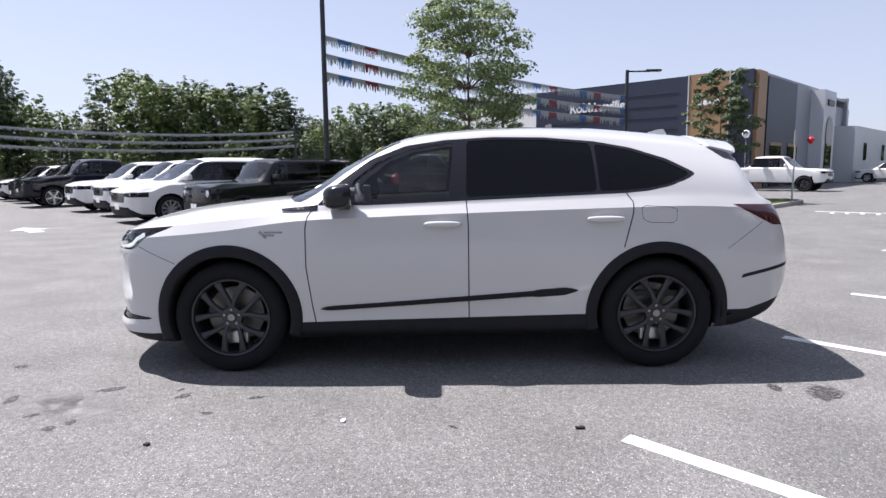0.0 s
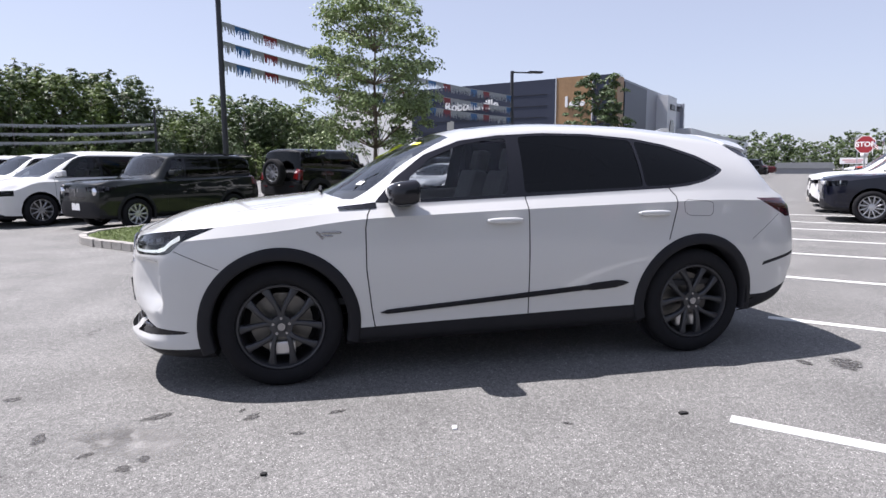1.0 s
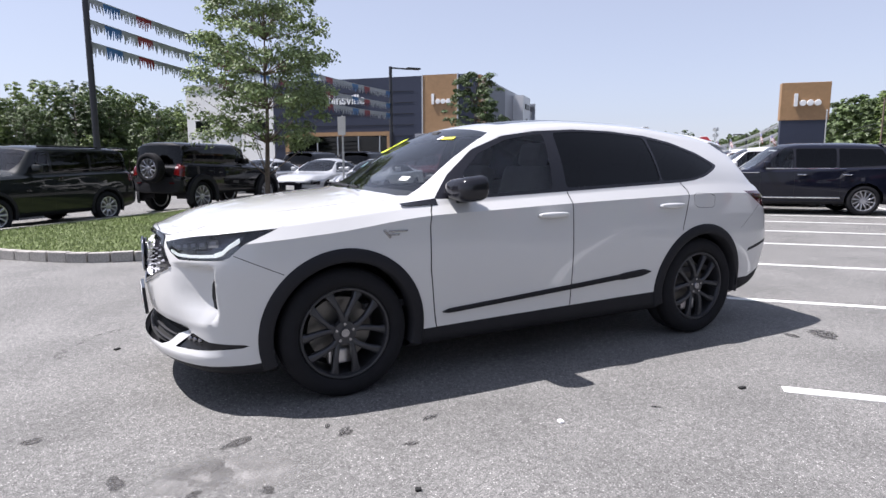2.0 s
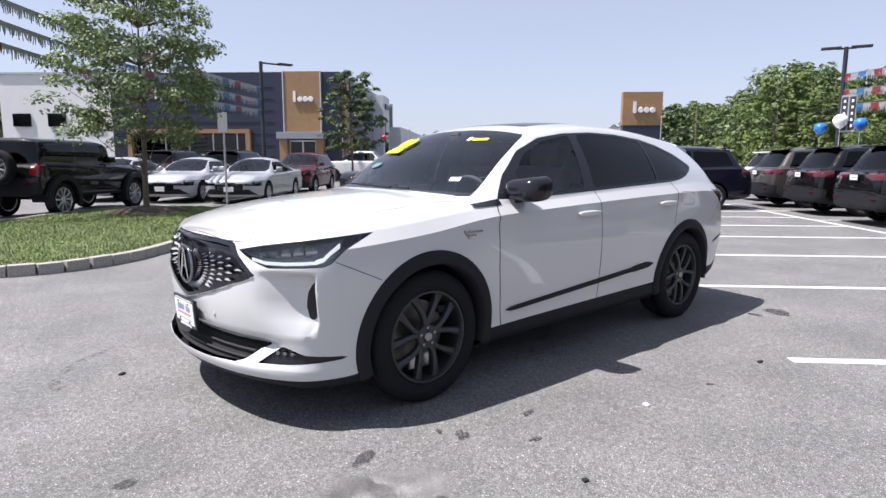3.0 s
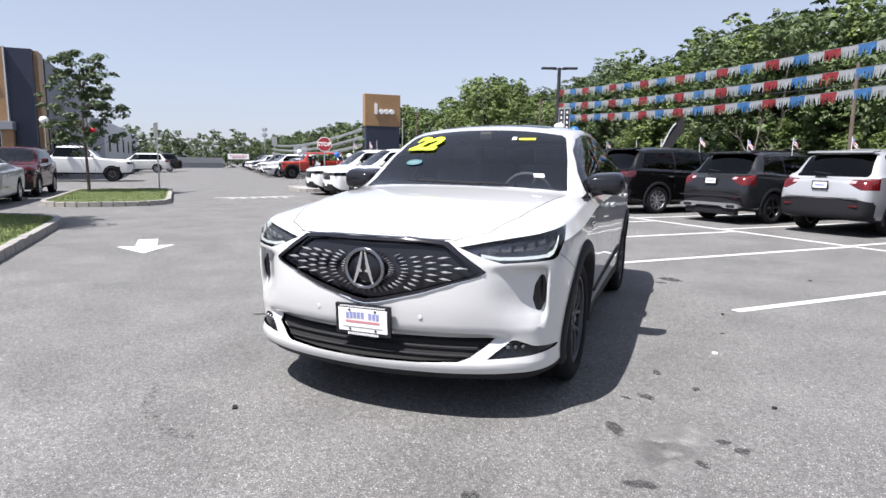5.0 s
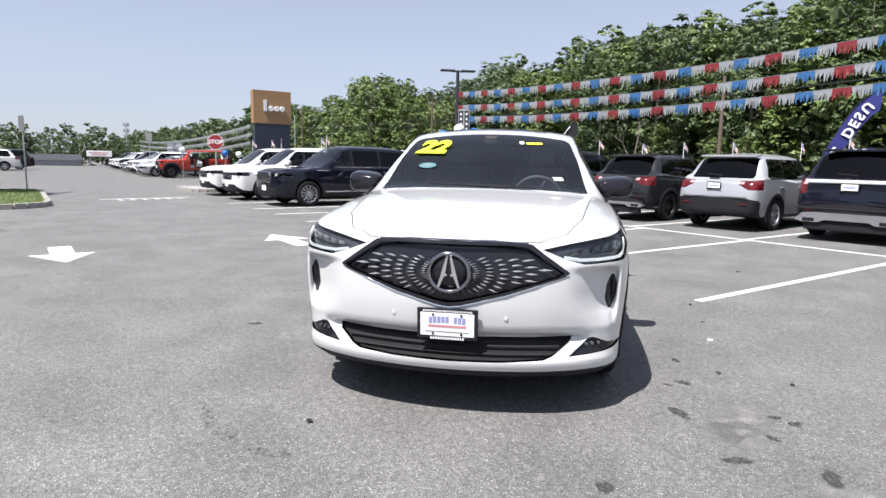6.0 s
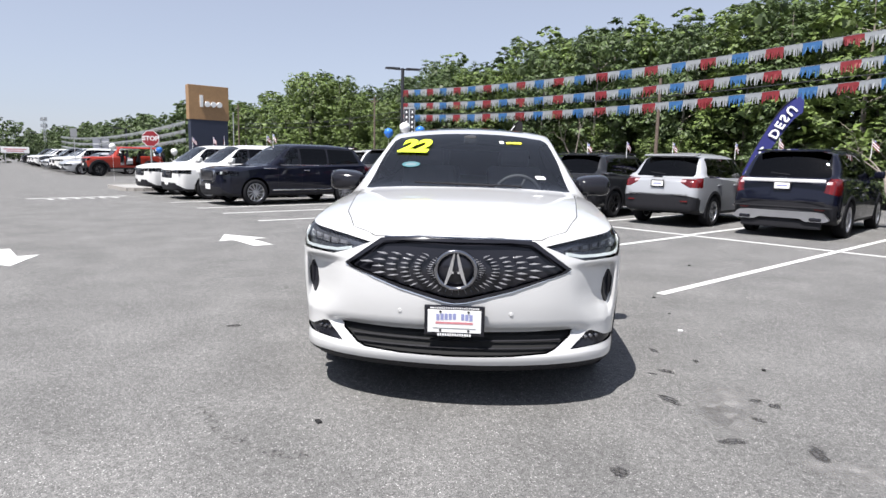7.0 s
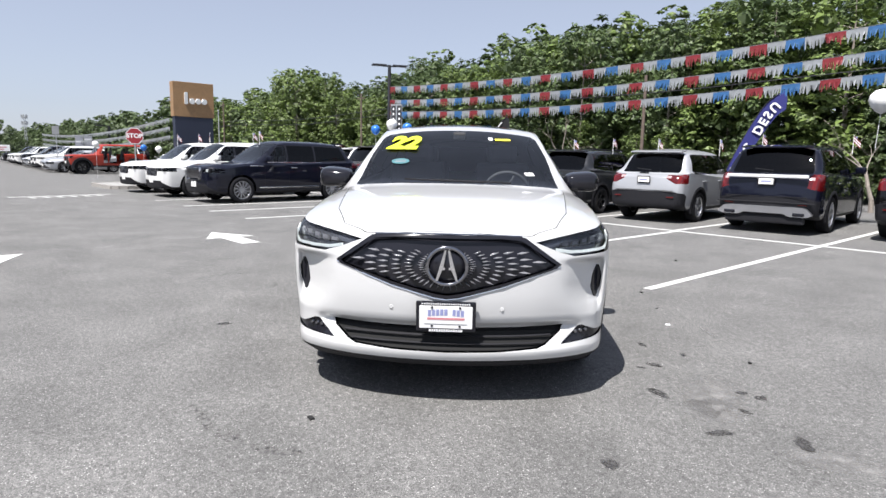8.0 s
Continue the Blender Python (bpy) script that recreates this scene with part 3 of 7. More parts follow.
def generic_spec(k):
    """Shape lines of an everyday car from its main sizes."""
    wb, of, orr, W, H, R = k["wb"], k["of"], k["or"], k["W"] / 2, k["H"], k["R"]
    x1, x0 = wb / 2 + of, -wb / 2 - orr
    zb, hn, hc, cowl, wst, re, hb = k["belt"], k["nose_h"], k["cowl_h"], k["cowl"], k["ws_top"], k["roof_end"], k["hatch"]
    zd = k.get("deck", zb + 0.02)
    q = k.get("round", 0.12)
    S = {"x0": x0, "x1": x1, "R": R, "arch": R + 0.055, "hubs": (wb / 2, -wb / 2), "tuck": 0.075, "mid": k.get("mid", 0.72), "pinch": 0.985, "crown": k.get("crown", 2.4), "bow_f": k.get("bow", 0.07), "bow_r": 0.05}
    S["width"] = curve((x0, W - 1.3 * q), (x0 + 0.12, W - 0.5 * q), (x0 + 0.5, W - 0.02), (0, W), (x1 - 0.8, W - 0.02), (x1 - 0.22, W - 0.55 * q), (x1, W - 1.9 * q))
    S["sill"] = curve((x0, k["sill"] + 0.10), (x0 + 0.5, k["sill"] + 0.02), (0, k["sill"]), (x1 - 0.5, k["sill"] - 0.01), (x1, k["sill"] + 0.02))
    S["belt"] = curve((x1, hn - 0.10), (x1 - 0.4, hn - 0.03), (cowl, zb - 0.02), (0, zb), (x0 + 0.3, zb + k.get("rise", 0.04)), (x0, zb))
    S["shelf"] = curve((x0, 0.05), (x1 - 0.4, 0.06), (x1, 0.03))
    S["top"] = curve((x1, hn), (x1 - 0.12, hn + 0.03), (x1 - 0.4, hn + (hc - hn) * 0.55), (cowl, hc), (wst, H - 0.055), (wst - 0.45, H - 0.005), ((wst + re) / 2 - 0.2, H), (re + 0.3, H - k.get("slope", 0.03)), (re, H - k.get("slope", 0.03) - 0.04), (hb, zd), (x0 + 0.02, zd - 0.03), (x0, zd - 0.06))
    S["edge_z"] = curve((x1, hn - 0.04), (x1 - 0.4, hn + (hc - hn) * 0.4), (cowl, hc - 0.05), (cowl - 0.18, zb + 0.08), (wst - 0.08, H - 0.13), (wst - 0.5, H - 0.085), (re + 0.35, H - k.get("slope", 0.03) - 0.09), (re + 0.05, H - k.get("slope", 0.03) - 0.14), (hb + 0.03, zd - 0.02), (x0, zd - 0.09))
    S["edge_y"] = curve((x1, W - 2.2 * q), (cowl, W - 0.17), (wst - 0.1, W * k.get("tumble", 0.72)), (re, W * (k.get("tumble", 0.72) + 0.01)), (hb, W - 0.20), (x0, W - 0.25))
    S["nose"] = curve((0.15, 0.10), (0.35, 0.02), (0.6, 0.0), (hn - 0.08, 0.02), (hn + 0.05, 0.09))
    S["tail"] = curve((0.2, 0.12), (0.45, 0.0), (0.7, 0.0), (zb, 0.06), (zb + 0.3, 0.08))
    return S


SUV = dict(wb=2.88, of=0.92, W=1.94, H=1.76, R=0.37, belt=1.12, nose_h=1.00, cowl_h=1.14, cowl=1.12, ws_top=0.30, roof_end=-1.85, hatch=-2.28, sill=0.26)
SUV["or"] = 1.05
KIND = {
    "suv": SUV,
    "three_row": {**SUV, "wb": 3.04, "or": 1.12, "H": 1.80, "belt": 1.14, "roof_end": -2.05, "hatch": -2.45, "nose_h": 1.04, "tumble": 0.74, "rise": 0.06},
    "small_suv": {**SUV, "wb": 2.72, "of": 0.92, "or": 0.98, "W": 1.84, "H": 1.69, "belt": 1.08, "roof_end": -1.70, "hatch": -2.12, "nose_h": 0.96, "cowl": 1.05, "rise": 0.10, "R": 0.35},
    "boxy": {**SUV, "wb": 2.57, "of": 0.80, "or": 0.87, "W": 1.80, "H": 1.70, "belt": 1.10, "roof_end": -1.95, "hatch": -2.05, "nose_h": 1.04, "cowl": 0.85, "ws_top": 0.45, "tumble": 0.82, "round": 0.07, "R": 0.34, "slope": 0.01},
    "offroad": {**SUV, "wb": 3.00, "of": 0.66, "or": 0.78, "W": 1.66, "H": 1.86, "belt": 1.24, "roof_end": -2.18, "hatch": -2.24, "nose_h": 1.16, "cowl_h": 1.23, "cowl": 0.75, "ws_top": 0.45, "tumble": 0.88, "round": 0.04, "R": 0.41, "slope": 0.0, "sill": 0.46, "bow": 0.02, "crown": 4.0, "mid": 0.95},
    "van": {**SUV, "wb": 3.09, "of": 0.98, "or": 1.08, "W": 2.02, "H": 1.78, "belt": 1.10, "nose_h": 0.92, "cowl": 1.50, "cowl_h": 1.12, "ws_top": 0.45, "roof_end": -2.15, "hatch": -2.50, "sill": 0.2},
    "sedan": {**SUV, "wb": 2.83, "of": 0.98, "or": 1.12, "W": 1.85, "H": 1.46, "belt": 0.95, "nose_h": 0.76, "cowl_h": 0.98, "cowl": 1.00, "ws_top": 0.18, "roof_end": -1.05, "hatch": -1.85, "sill": 0.2, "R": 0.33, "slope": 0.06, "deck": 1.05, "rise": 0.06, "tumble": 0.66},
    "pickup": {**SUV, "wb": 3.70, "of": 0.97, "or": 1.22, "W": 2.04, "H": 1.96, "belt": 1.30, "nose_h": 1.16, "cowl_h": 1.28, "cowl": 1.35, "ws_top": 0.70, "roof_end": -0.92, "hatch": -1.02, "sill": 0.42, "R": 0.41, "slope": 0.02, "tumble": 0.78, "round": 0.06, "mid": 0.95},
}


def side_panes(k):
    """Outlines of the side windows in x, z."""
    zb, H, cowl, wst, re = k["belt"], k["H"], k["cowl"], k["ws_top"], k["roof_end"]
    t = H - 0.145 - k.get("slope", 0.03) * 0.5
    b = zb + 0.035
    slant = (wst - cowl) / (H - zb)
    A0, A1 = (cowl - 0.36, b), (cowl - 0.30 + slant * (t - b) * 0.92, t)
    if k.get("deck"):
        end0, end1 = (re - 0.30, b + 0.05), (re + 0.12, t)
    else:
        end0, end1 = (re - 0.02, b + 0.06), (re + 0.16, t - 0.02)
    cuts = [0.04, -0.92] if not k.get("short") else [0.04]
    if end1[0] > -1.05:
        cuts = [0.04]
    panes, last0, last1 = [], A0, A1
    for c in cuts:
        panes.append([last0, last1, (c + 0.03, t + 0.005), (c + 0.03, b)])
        last0, last1 = (c - 0.03, b), (c - 0.03, t + 0.005)
    panes.append([last0, last1, end1, end0])
    outline = [(A0[0] + 0.05, b - 0.02), (A1[0] + 0.03, t + 0.02), (end1[0] - 0.02, t + 0.02), (end0[0] - 0.03, b - 0.01)]
    return outline, panes


def car(kind, paint_mat, m, label, rims="rim_silver", style="multi", category="car", group="parked cars", clad=True, tail="bar", trim_low="trim_black", plate=True, rails=False, name="parked_car", spare=False, chrome_bar=False, skid=False, open_sides=False, bright=False):
    """A parked car: body, windows, lights, bumpers, mirrors, wheels."""
    k = KIND[kind]
    S = generic_spec(k)
    x0, x1, W, zb, H = S["x0"], S["x1"], k["W"] / 2, k["belt"], k["H"]
    e = root(name, m, label, category, group)
    bm = loft(S, 1, 44)
    from_tree = BVH(bm)
    sidef = lambda f: abs(f.normal.y) > 0.35
    outline, panes = side_panes(k)
    cw0 = k["cowl"]
    for s in (1, -1):
        fs = carve(bm, rounded(outline, 0.06, 3), (1, 0, 0), (0, 0, 1), lambda f: f.normal.y * s > 0.3)
        surround = split_off(bm, fs)
        surround.normal_update()
        if open_sides:
            surround.free()
            for dx0, dx1 in ((0.10, cw0 - 0.42), (-0.86, 0.02)):
                gone = carve(bm, rounded([(dx0, k["sill"] + 0.20), (dx1, k["sill"] + 0.20), (dx1, zb + 0.06), (dx0, zb + 0.06)], 0.08, 3), (1, 0, 0), (0, 0, 1), lambda f: f.normal.y * s > 0.3)
                split_off(bm, gone).free()
            continue
        for i, p in enumerate(panes):
            got = carve(surround, rounded(p, 0.04, 2), (1, 0, 0), (0, 0, 1), lambda f: True)
            part("side_window", split_off(surround, got), M["tint"] if i else M["front_glass"], e, smooth=True)
        part("window_trim", surround, M["gloss_black"], e, smooth=True)
    cw, wt = k["cowl"], k["ws_top"]
    wind = [(cw - 0.02, 0.0), (cw - 0.10, W - 0.32), (cw - 0.26, W - 0.23), (wt - 0.03, W * k.get("tumble", 0.72) - 0.06), (wt + 0.02, 0.0)]
    wind = wind + [(x, -y) for x, y in wind[-2:0:-1]]
    fs = carve(bm, wind, (1, 0, 0), (0, 1, 0), lambda f: f.normal.z > 0.1 and f.normal.x > 0.05 and f.calc_center_median().z > k["cowl_h"] - 0.05)
    part("windshield", split_off(bm, fs), M["screen"], e, smooth=True)
    # tail window, lamps and bumper
    back = lambda f: f.normal.x < -0.12 and f.calc_center_median().x < k["roof_end"] + 0.2
    zt, zr = H - k.get("slope", 0.03) - 0.10, (k.get("deck", zb) + 0.05)
    rw = W * k.get("tumble", 0.72)
    fs = carve(bm, rounded([(-rw * 1.04, zr), (rw * 1.04, zr), (rw * 0.92, zt), (-rw * 0.92, zt)], 0.06, 3), (0, 1, 0), (0, 0, 1), back)
    part("rear_window", split_off(bm, fs), M["tint"], e, smooth=True)
    low = lambda f: f.normal.x < -0.15 and f.calc_center_median().x < x0 + 0.6
    zl = zb - 0.06 if not k.get("deck") else 0.86
    for s in (1, -1):
        if tail == "bar":
            poly = [(s * (W - 0.02), zl - 0.09), (s * (W - 0.02), zl + 0.07), (s * 0.30, zl + 0.05), (s * 0.30, zl - 0.03), (s * (W - 0.45), zl - 0.10)]
        elif tail == "tall":
            poly = [(s * (W - 0.02), zl - 0.22), (s * (W - 0.02), zl + 0.10), (s * (W - 0.22), zl + 0.10), (s * (W - 0.26), zl - 0.16)]
        else:
            poly = [(s * (W - 0.02), zl - 0.13), (s * (W - 0.02), zl + 0.09), (s * (W - 0.42), zl + 0.06), (s * (W - 0.42), zl - 0.02), (s * (W - 0.22), zl - 0.13)]
        fs = carve(bm, poly, (0, 1, 0), (0, 0, 1), lambda f: f.normal.x < -0.06 and f.calc_center_median().x < x0 + 0.35)
        fs = [f for f in fs if f.normal.x < -0.06]
        b2 = split_off(bm, fs)
        b2.normal_update()
        if tail != "bar":
            inner = W - (0.32 if tail == "block" else 0.15)
            fs = carve(b2, [(s * (inner - 0.5), zl + 0.005), (s * inner, zl - 0.01), (s * inner, zl + 0.045), (s * (inner - 0.5), zl + 0.045)], (0, 1, 0), (0, 0, 1), lambda f: True)
            if fs:
                part("reverse_lamp", split_off(b2, fs), M["lens_clear"], e, smooth=True)
            fs = carve(b2, [(s * (W - 0.20), zl - 0.3), (s * (W - 0.12), zl - 0.3), (s * (W - 0.10), zl + 0.2), (s * (W - 0.14), zl + 0.2)], (0, 1, 0), (0, 0, 1), lambda f: True)
        else:
            fs = carve(b2, [(s * 0.2, zl + 0.0), (s * (W - 0.10), zl - 0.025), (s * (W - 0.10), zl - 0.005), (s * 0.2, zl + 0.02)], (0, 1, 0), (0, 0, 1), lambda f: True)
        if fs:
            part("light_strip", split_off(b2, fs), M["bright_red"], e, smooth=True)
        part("tail_lamp", b2, M["red_lens"] if tail != "bar" else M["dark_red"], e, smooth=True)
        # head lamp
        hn = k["nose_h"]
        poly = [(s * (W - 0.04), hn - 0.20), (s * (W - 0.04), hn - 0.07), (s * (W - 0.52), hn - 0.10), (s * (W - 0.46), hn - 0.19)]
        fs = carve(bm, poly, (0, 1, 0), (0, 0, 1), lambda f: f.normal.x > 0.10 and f.calc_center_median().x > x1 - 0.5)
        fs = [f for f in fs if f.calc_center_median().x > x1 - 0.45]
        b2 = split_off(bm, fs)
        part("head_lamp", b2, M["lamp_glass"], e, smooth=True)
        part("lamp_housing", box((0.05, 0.40, 0.11), (x1 - 0.16, s * (W - 0.30), hn - 0.135), 0.01, (0, 0, -s * 38)), M["trim_black"], e)
    fs = carve(bm, rounded([(-W + 0.5, k["nose_h"] - 0.34), (W - 0.5, k["nose_h"] - 0.34), (W - 0.46, k["nose_h"] - 0.10), (-W + 0.46, k["nose_h"] - 0.10)], 0.05, 2), (0, 1, 0), (0, 0, 1), lambda f: f.normal.x > 0.3 and f.calc_center_median().x > x1 - 0.5)
    part("grille", split_off(bm, fs), M["gloss_black"], e)
    zlow = k["sill"] + (0.20 if clad else 0.08)
    cut_arches(bm, S)
    fs = [f for f in bm.faces if f.calc_center_median().z < k["sill"] + 0.08 or f.normal.z < -0.6]
    part("lower_trim", split_off(bm, fs), M[trim_low], e, smooth=True)
    fs = carve(bm, [(-W, 0.0), (W, 0.0), (W, zlow + 0.20), (W - 0.25, zlow + 0.26), (-W + 0.25, zlow + 0.26), (-W, zlow + 0.20)], (0, 1, 0), (0, 0, 1), low)
    part("rear_bumper", split_off(bm, fs), M["trim_black"] if clad else paint_mat, e, smooth=True)
    fs = carve(bm, [(-W, 0.0), (W, 0.0), (W - 0.1, zlow + 0.02), (W - 0.3, zlow + 0.18), (-W + 0.3, zlow + 0.18), (-W + 0.1, zlow + 0.02)], (0, 1, 0), (0, 0, 1), lambda f: f.normal.x > 0.2 and f.calc_center_median().x > x1 - 0.5)
    part("front_bumper", split_off(bm, fs), M["trim_black"], e, smooth=True)
    for s in (1, -1):
        for x in ((cw - 0.30), 0.04, -0.98):
            zc0 = k["sill"] + 0.10
            strip = carve(bm, [(x - 0.003, zc0), (x + 0.003, zc0), (x + 0.003, zb + 0.01), (x - 0.003, zb + 0.01)], (1, 0, 0), (0, 0, 1), lambda f: f.normal.y * s > 0.5)
            part("shut_line", split_off(bm, strip), M["gap"], e)
    part("body", bm, paint_mat, e, smooth=True)
    for s in (1, -1):
        for i, hx in enumerate(S["hubs"]):
            part("wheel_well", well(S, hx, s), M["trim_black"], e)
            if clad:
                part("arch_moulding", arch_band(S, from_tree, hx, s, S["arch"] - 0.012, S["arch"] + (0.13 if kind == "offroad" else 0.055), 0.09 if kind == "offroad" else 0.012, -18, 198, 24), M["trim_black"], e)
            wheel(e, (hx, s * (W - 0.125), k["R"]), s, k["R"], k["R"] - 0.115, 0.235, M[rims], style)
        mir = bmesh.new()
        add_box(mir, (0.12, 0.20, 0.15), pose(cw - 0.42, s * (W + 0.06), zb + 0.12, 0, 0, s * 12), 0.035)
        add_box(mir, (0.06, 0.14, 0.04), pose(cw - 0.40, s * (W - 0.05), zb + 0.05), 0.012)
        part("mirror", mir, paint_mat if kind != "offroad" else M["trim_black"], e, smooth=True)
        for x in (-0.12, -1.12):
            y = skin_y(from_tree, x, zb - 0.14)
            part("door_handle", box((0.20, 0.03, 0.026), (x, s * (y + 0.012), zb - 0.14), 0.009), paint_mat if kind != "three_row" else M["chrome"], e)
        if rails:
            part("roof_rail", box((1.7, 0.035, 0.035), (-0.7, s * (W * 0.70), H - 0.035), 0.012), M["dark_chrome"] if not clad else M["trim_black"], e)
    if plate:
        b2 = box((0.012, 0.31, 0.16), (x0 - 0.052, 0, zl - 0.05), 0.003)
        part("rear_plate", b2, M["trim_black"], e)
        part("plate_face", box((0.012, 0.27, 0.115), (x0 - 0.055, 0, zl - 0.05), 0.003), M["plate"], e)
        part("plate_bar", box((0.014, 0.19, 0.03), (x0 - 0.0565, 0, zl - 0.05), 0.002), M["plate_blue"], e)
    if chrome_bar:
        part("tail_trim", box((0.05, 2 * W - 0.46, 0.065), (x0 - 0.045, 0, zl + 0.055), 0.018), M["letter"], e)
    if skid:
        zk, thin = k["sill"], 0.07 if kind == "small_suv" else 0.0
        out = [(-W + 0.10, zk + 0.14), (-W + 0.22, zk + 0.27 - thin), (-W + 0.34, zk + 0.285 - thin), (W - 0.34, zk + 0.285 - thin), (W - 0.22, zk + 0.27 - thin), (W - 0.10, zk + 0.14), (W - 0.20, zk + 0.10), (W - 0.52, zk + 0.10), (W - 0.60, zk + 0.15), (-W + 0.60, zk + 0.15), (-W + 0.52, zk + 0.10), (-W + 0.20, zk + 0.10)]
        sk = prism(rounded(out, 0.035, 3), 0.11, pose(x0 - 0.085, 0, 0) @ Matrix(((0, 0, 1, 0), (1, 0, 0, 0), (0, 1, 0, 0), (0, 0, 0, 1))))
        part("skid_plate", sk, M["rim_silver"], e)
        part("diffuser", box((0.14, 2 * W - 0.5, 0.16), (x0 + 0.03, 0, zk + 0.03), 0.03), M["trim_black"], e)
        part("bumper_crease", box((0.05, 2 * W - 0.16, 0.03), (x0 - 0.035, 0, k["sill"] + 0.36), 0.012), M["trim_black"], e)
        for s in (1, -1):
            part("tail_pipe", box((0.16, 0.22, 0.075), (x0 - 0.02, s * (W - 0.34), k["sill"] + 0.145), 0.03), M["gloss_black"], e)
    if bright:
        for s in (1, -1):
            y = skin_y(from_tree, -0.4, zb + 0.012)
            part("bright_strip", box((2.5, 0.014, 0.022), (-0.55, s * (y + 0.006), zb + 0.012), 0.004), M["chrome"], e)
            y = skin_y(from_tree, 0.0, k["sill"] + 0.17)
            part("sill_strip", box((2.0, 0.016, 0.035), (0.0, s * (y + 0.006), k["sill"] + 0.17), 0.006), M["chrome"], e)
            part("head_lamp_bar", box((0.05, 0.34, 0.075), (x1 - 0.055, s * (W - 0.27), k["nose_h"] - 0.13), 0.02, (0, 0, -s * 34)), M["letter"], e)
            part("fender_vent", box((0.42, 0.012, 0.02), (cw - 0.05, s * (W + 0.0), zb - 0.09), 0.004), M["chrome"], e)
        part("grille_face", box((0.03, 0.80, 0.27), (x1 + 0.062, 0, k["nose_h"] - 0.22), 0.03), M["dark_chrome"], e)
        part("grille_frame", box((0.02, 0.86, 0.33), (x1 + 0.054, 0, k["nose_h"] - 0.22), 0.04), M["chrome"], e)
    if not k.get("deck") and kind != "pickup":
        part("rear_wiper", add_box(bmesh.new(), (0.02, 0.34, 0.018), pose(k["hatch"] + 0.0, 0.12, zb + 0.12, 6, 0, 0), 0.005), M["trim_black"], e)
        part("tail_badge", box((0.012, 0.22, 0.035), (x0 - 0.034, 0, zl + 0.10), 0.004), M["dark_chrome"], e)
    part("tail_groove", box((0.010, 2 * W - 0.44, 0.012), (x0 - 0.044, 0, zlow + 0.275), 0.002), M["gap"], e)
    for s in (1, -1):
        part("rear_reflector", box((0.012, 0.16, 0.03), (x0 - 0.030, s * (W - 0.30), zlow + 0.13), 0.004), M["red_lens"], e)
    if kind in ("boxy", "offroad"):
        for i in range(7):
            part("grille_slot", box((0.03, 0.045, 0.17), (x1 + 0.055 - 0.012 * abs(i - 3), (i - 3) * 0.105, k["nose_h"] - 0.21), 0.01), M["dark_chrome"], e)
        for s in (1, -1):
            part("round_lamp", spin([(0, 0.03), (0.07, 0.028), (0.095, 0.0)], 20, pose(x1 - 0.01, s * (W - 0.26), k["nose_h"] - 0.20, 0, 90, 0)), M["chrome"], e, smooth=True)
    else:
        for i in range(4):
            part("grille_bar", box((0.02, 2 * W - 1.02 - 0.03 * i, 0.012), (x1 + 0.052, 0, k["nose_h"] - 0.14 - 0.05 * i), 0.004), M["chrome"] if i == 0 else M["dark_chrome"], e)
        for s in (1, -1):
            part("lamp_unit", box((0.05, 0.26, 0.05), (x1 - 0.11, s * (W - 0.31), k["nose_h"] - 0.135), 0.015, (0, 0, -s * 38)), M["chrome"], e)
    part("front_plate", box((0.012, 0.31, 0.15), (x1 + 0.062, 0, k["sill"] + 0.26), 0.003), M["plate"], e)
    # cabin
    cab = bmesh.new()
    for sx in (0.15, -0.85):
        for sy in (0.38, -0.38):
            add_box(cab, (0.14, 0.50, 0.62), pose(sx - 0.25, sy, zb - 0.10, 0, -14, 0), 0.05)
            add_box(cab, (0.10, 0.26, 0.17), pose(sx - 0.34, sy, zb + 0.30, 0, -10, 0), 0.04)
    add_box(cab, (0.45, 1.45, 0.25), pose(cw - 0.30, 0, zb - 0.12), 0.06)
    part("seats", cab, M["cabin"], e)
    if spare:
        wheel(e, (x0 - 0.16, 0, zb - 0.05), 1, 0.39, 0.25, 0.22, M[rims], style).matrix_local = pose(x0 - 0.16, 0, zb - 0.06, 0, -90, 0)
    if not k.get("deck") and kind not in ("offroad", "pickup"):
        sp = bmesh.new()
        add_box(sp, (0.28, rw * 1.86, 0.035), pose(k["roof_end"] - 0.02, 0, H - k.get("slope", 0.03) - 0.045, 0, -6, 0), 0.014)
        part("roof_spoiler", sp, paint_mat, e)
    if kind == "pickup":
        bed = bmesh.new()
        add_box(bed, (-x0 + S["x0"] * 0 - 1.15, W * 1.7, 0.02), pose((x0 - 1.05) / 2 - 0.02, 0, zb + 0.035), 0.004)
        part("bed_floor", bed, M["trim_black"], e)
    return e



M["sliver"] = mat("satin_sliver", (0.42, 0.42, 0.45), 0.32, 0.55, 0.1, 9)
M["lamp_grey"] = mat("lamp_reflector", (0.16, 0.165, 0.18), 0.22, 0.7, 0.35, 30)
M["lamp_strip"] = mat("jewel_lens", (0.68, 0.69, 0.72), 0.12, 0.7, 0.5, 45)
M["running_light"] = mat("running_light", (0.80, 0.82, 0.80), 0.3, 0, 0.04, 9)
M["running_light"].node_tree.nodes["Principled BSDF"].inputs["Emission Color"].default_value = (0.95, 1.0, 0.92, 1)
M["running_light"].node_tree.nodes["Principled BSDF"].inputs["Emission Strength"].default_value = 0.36


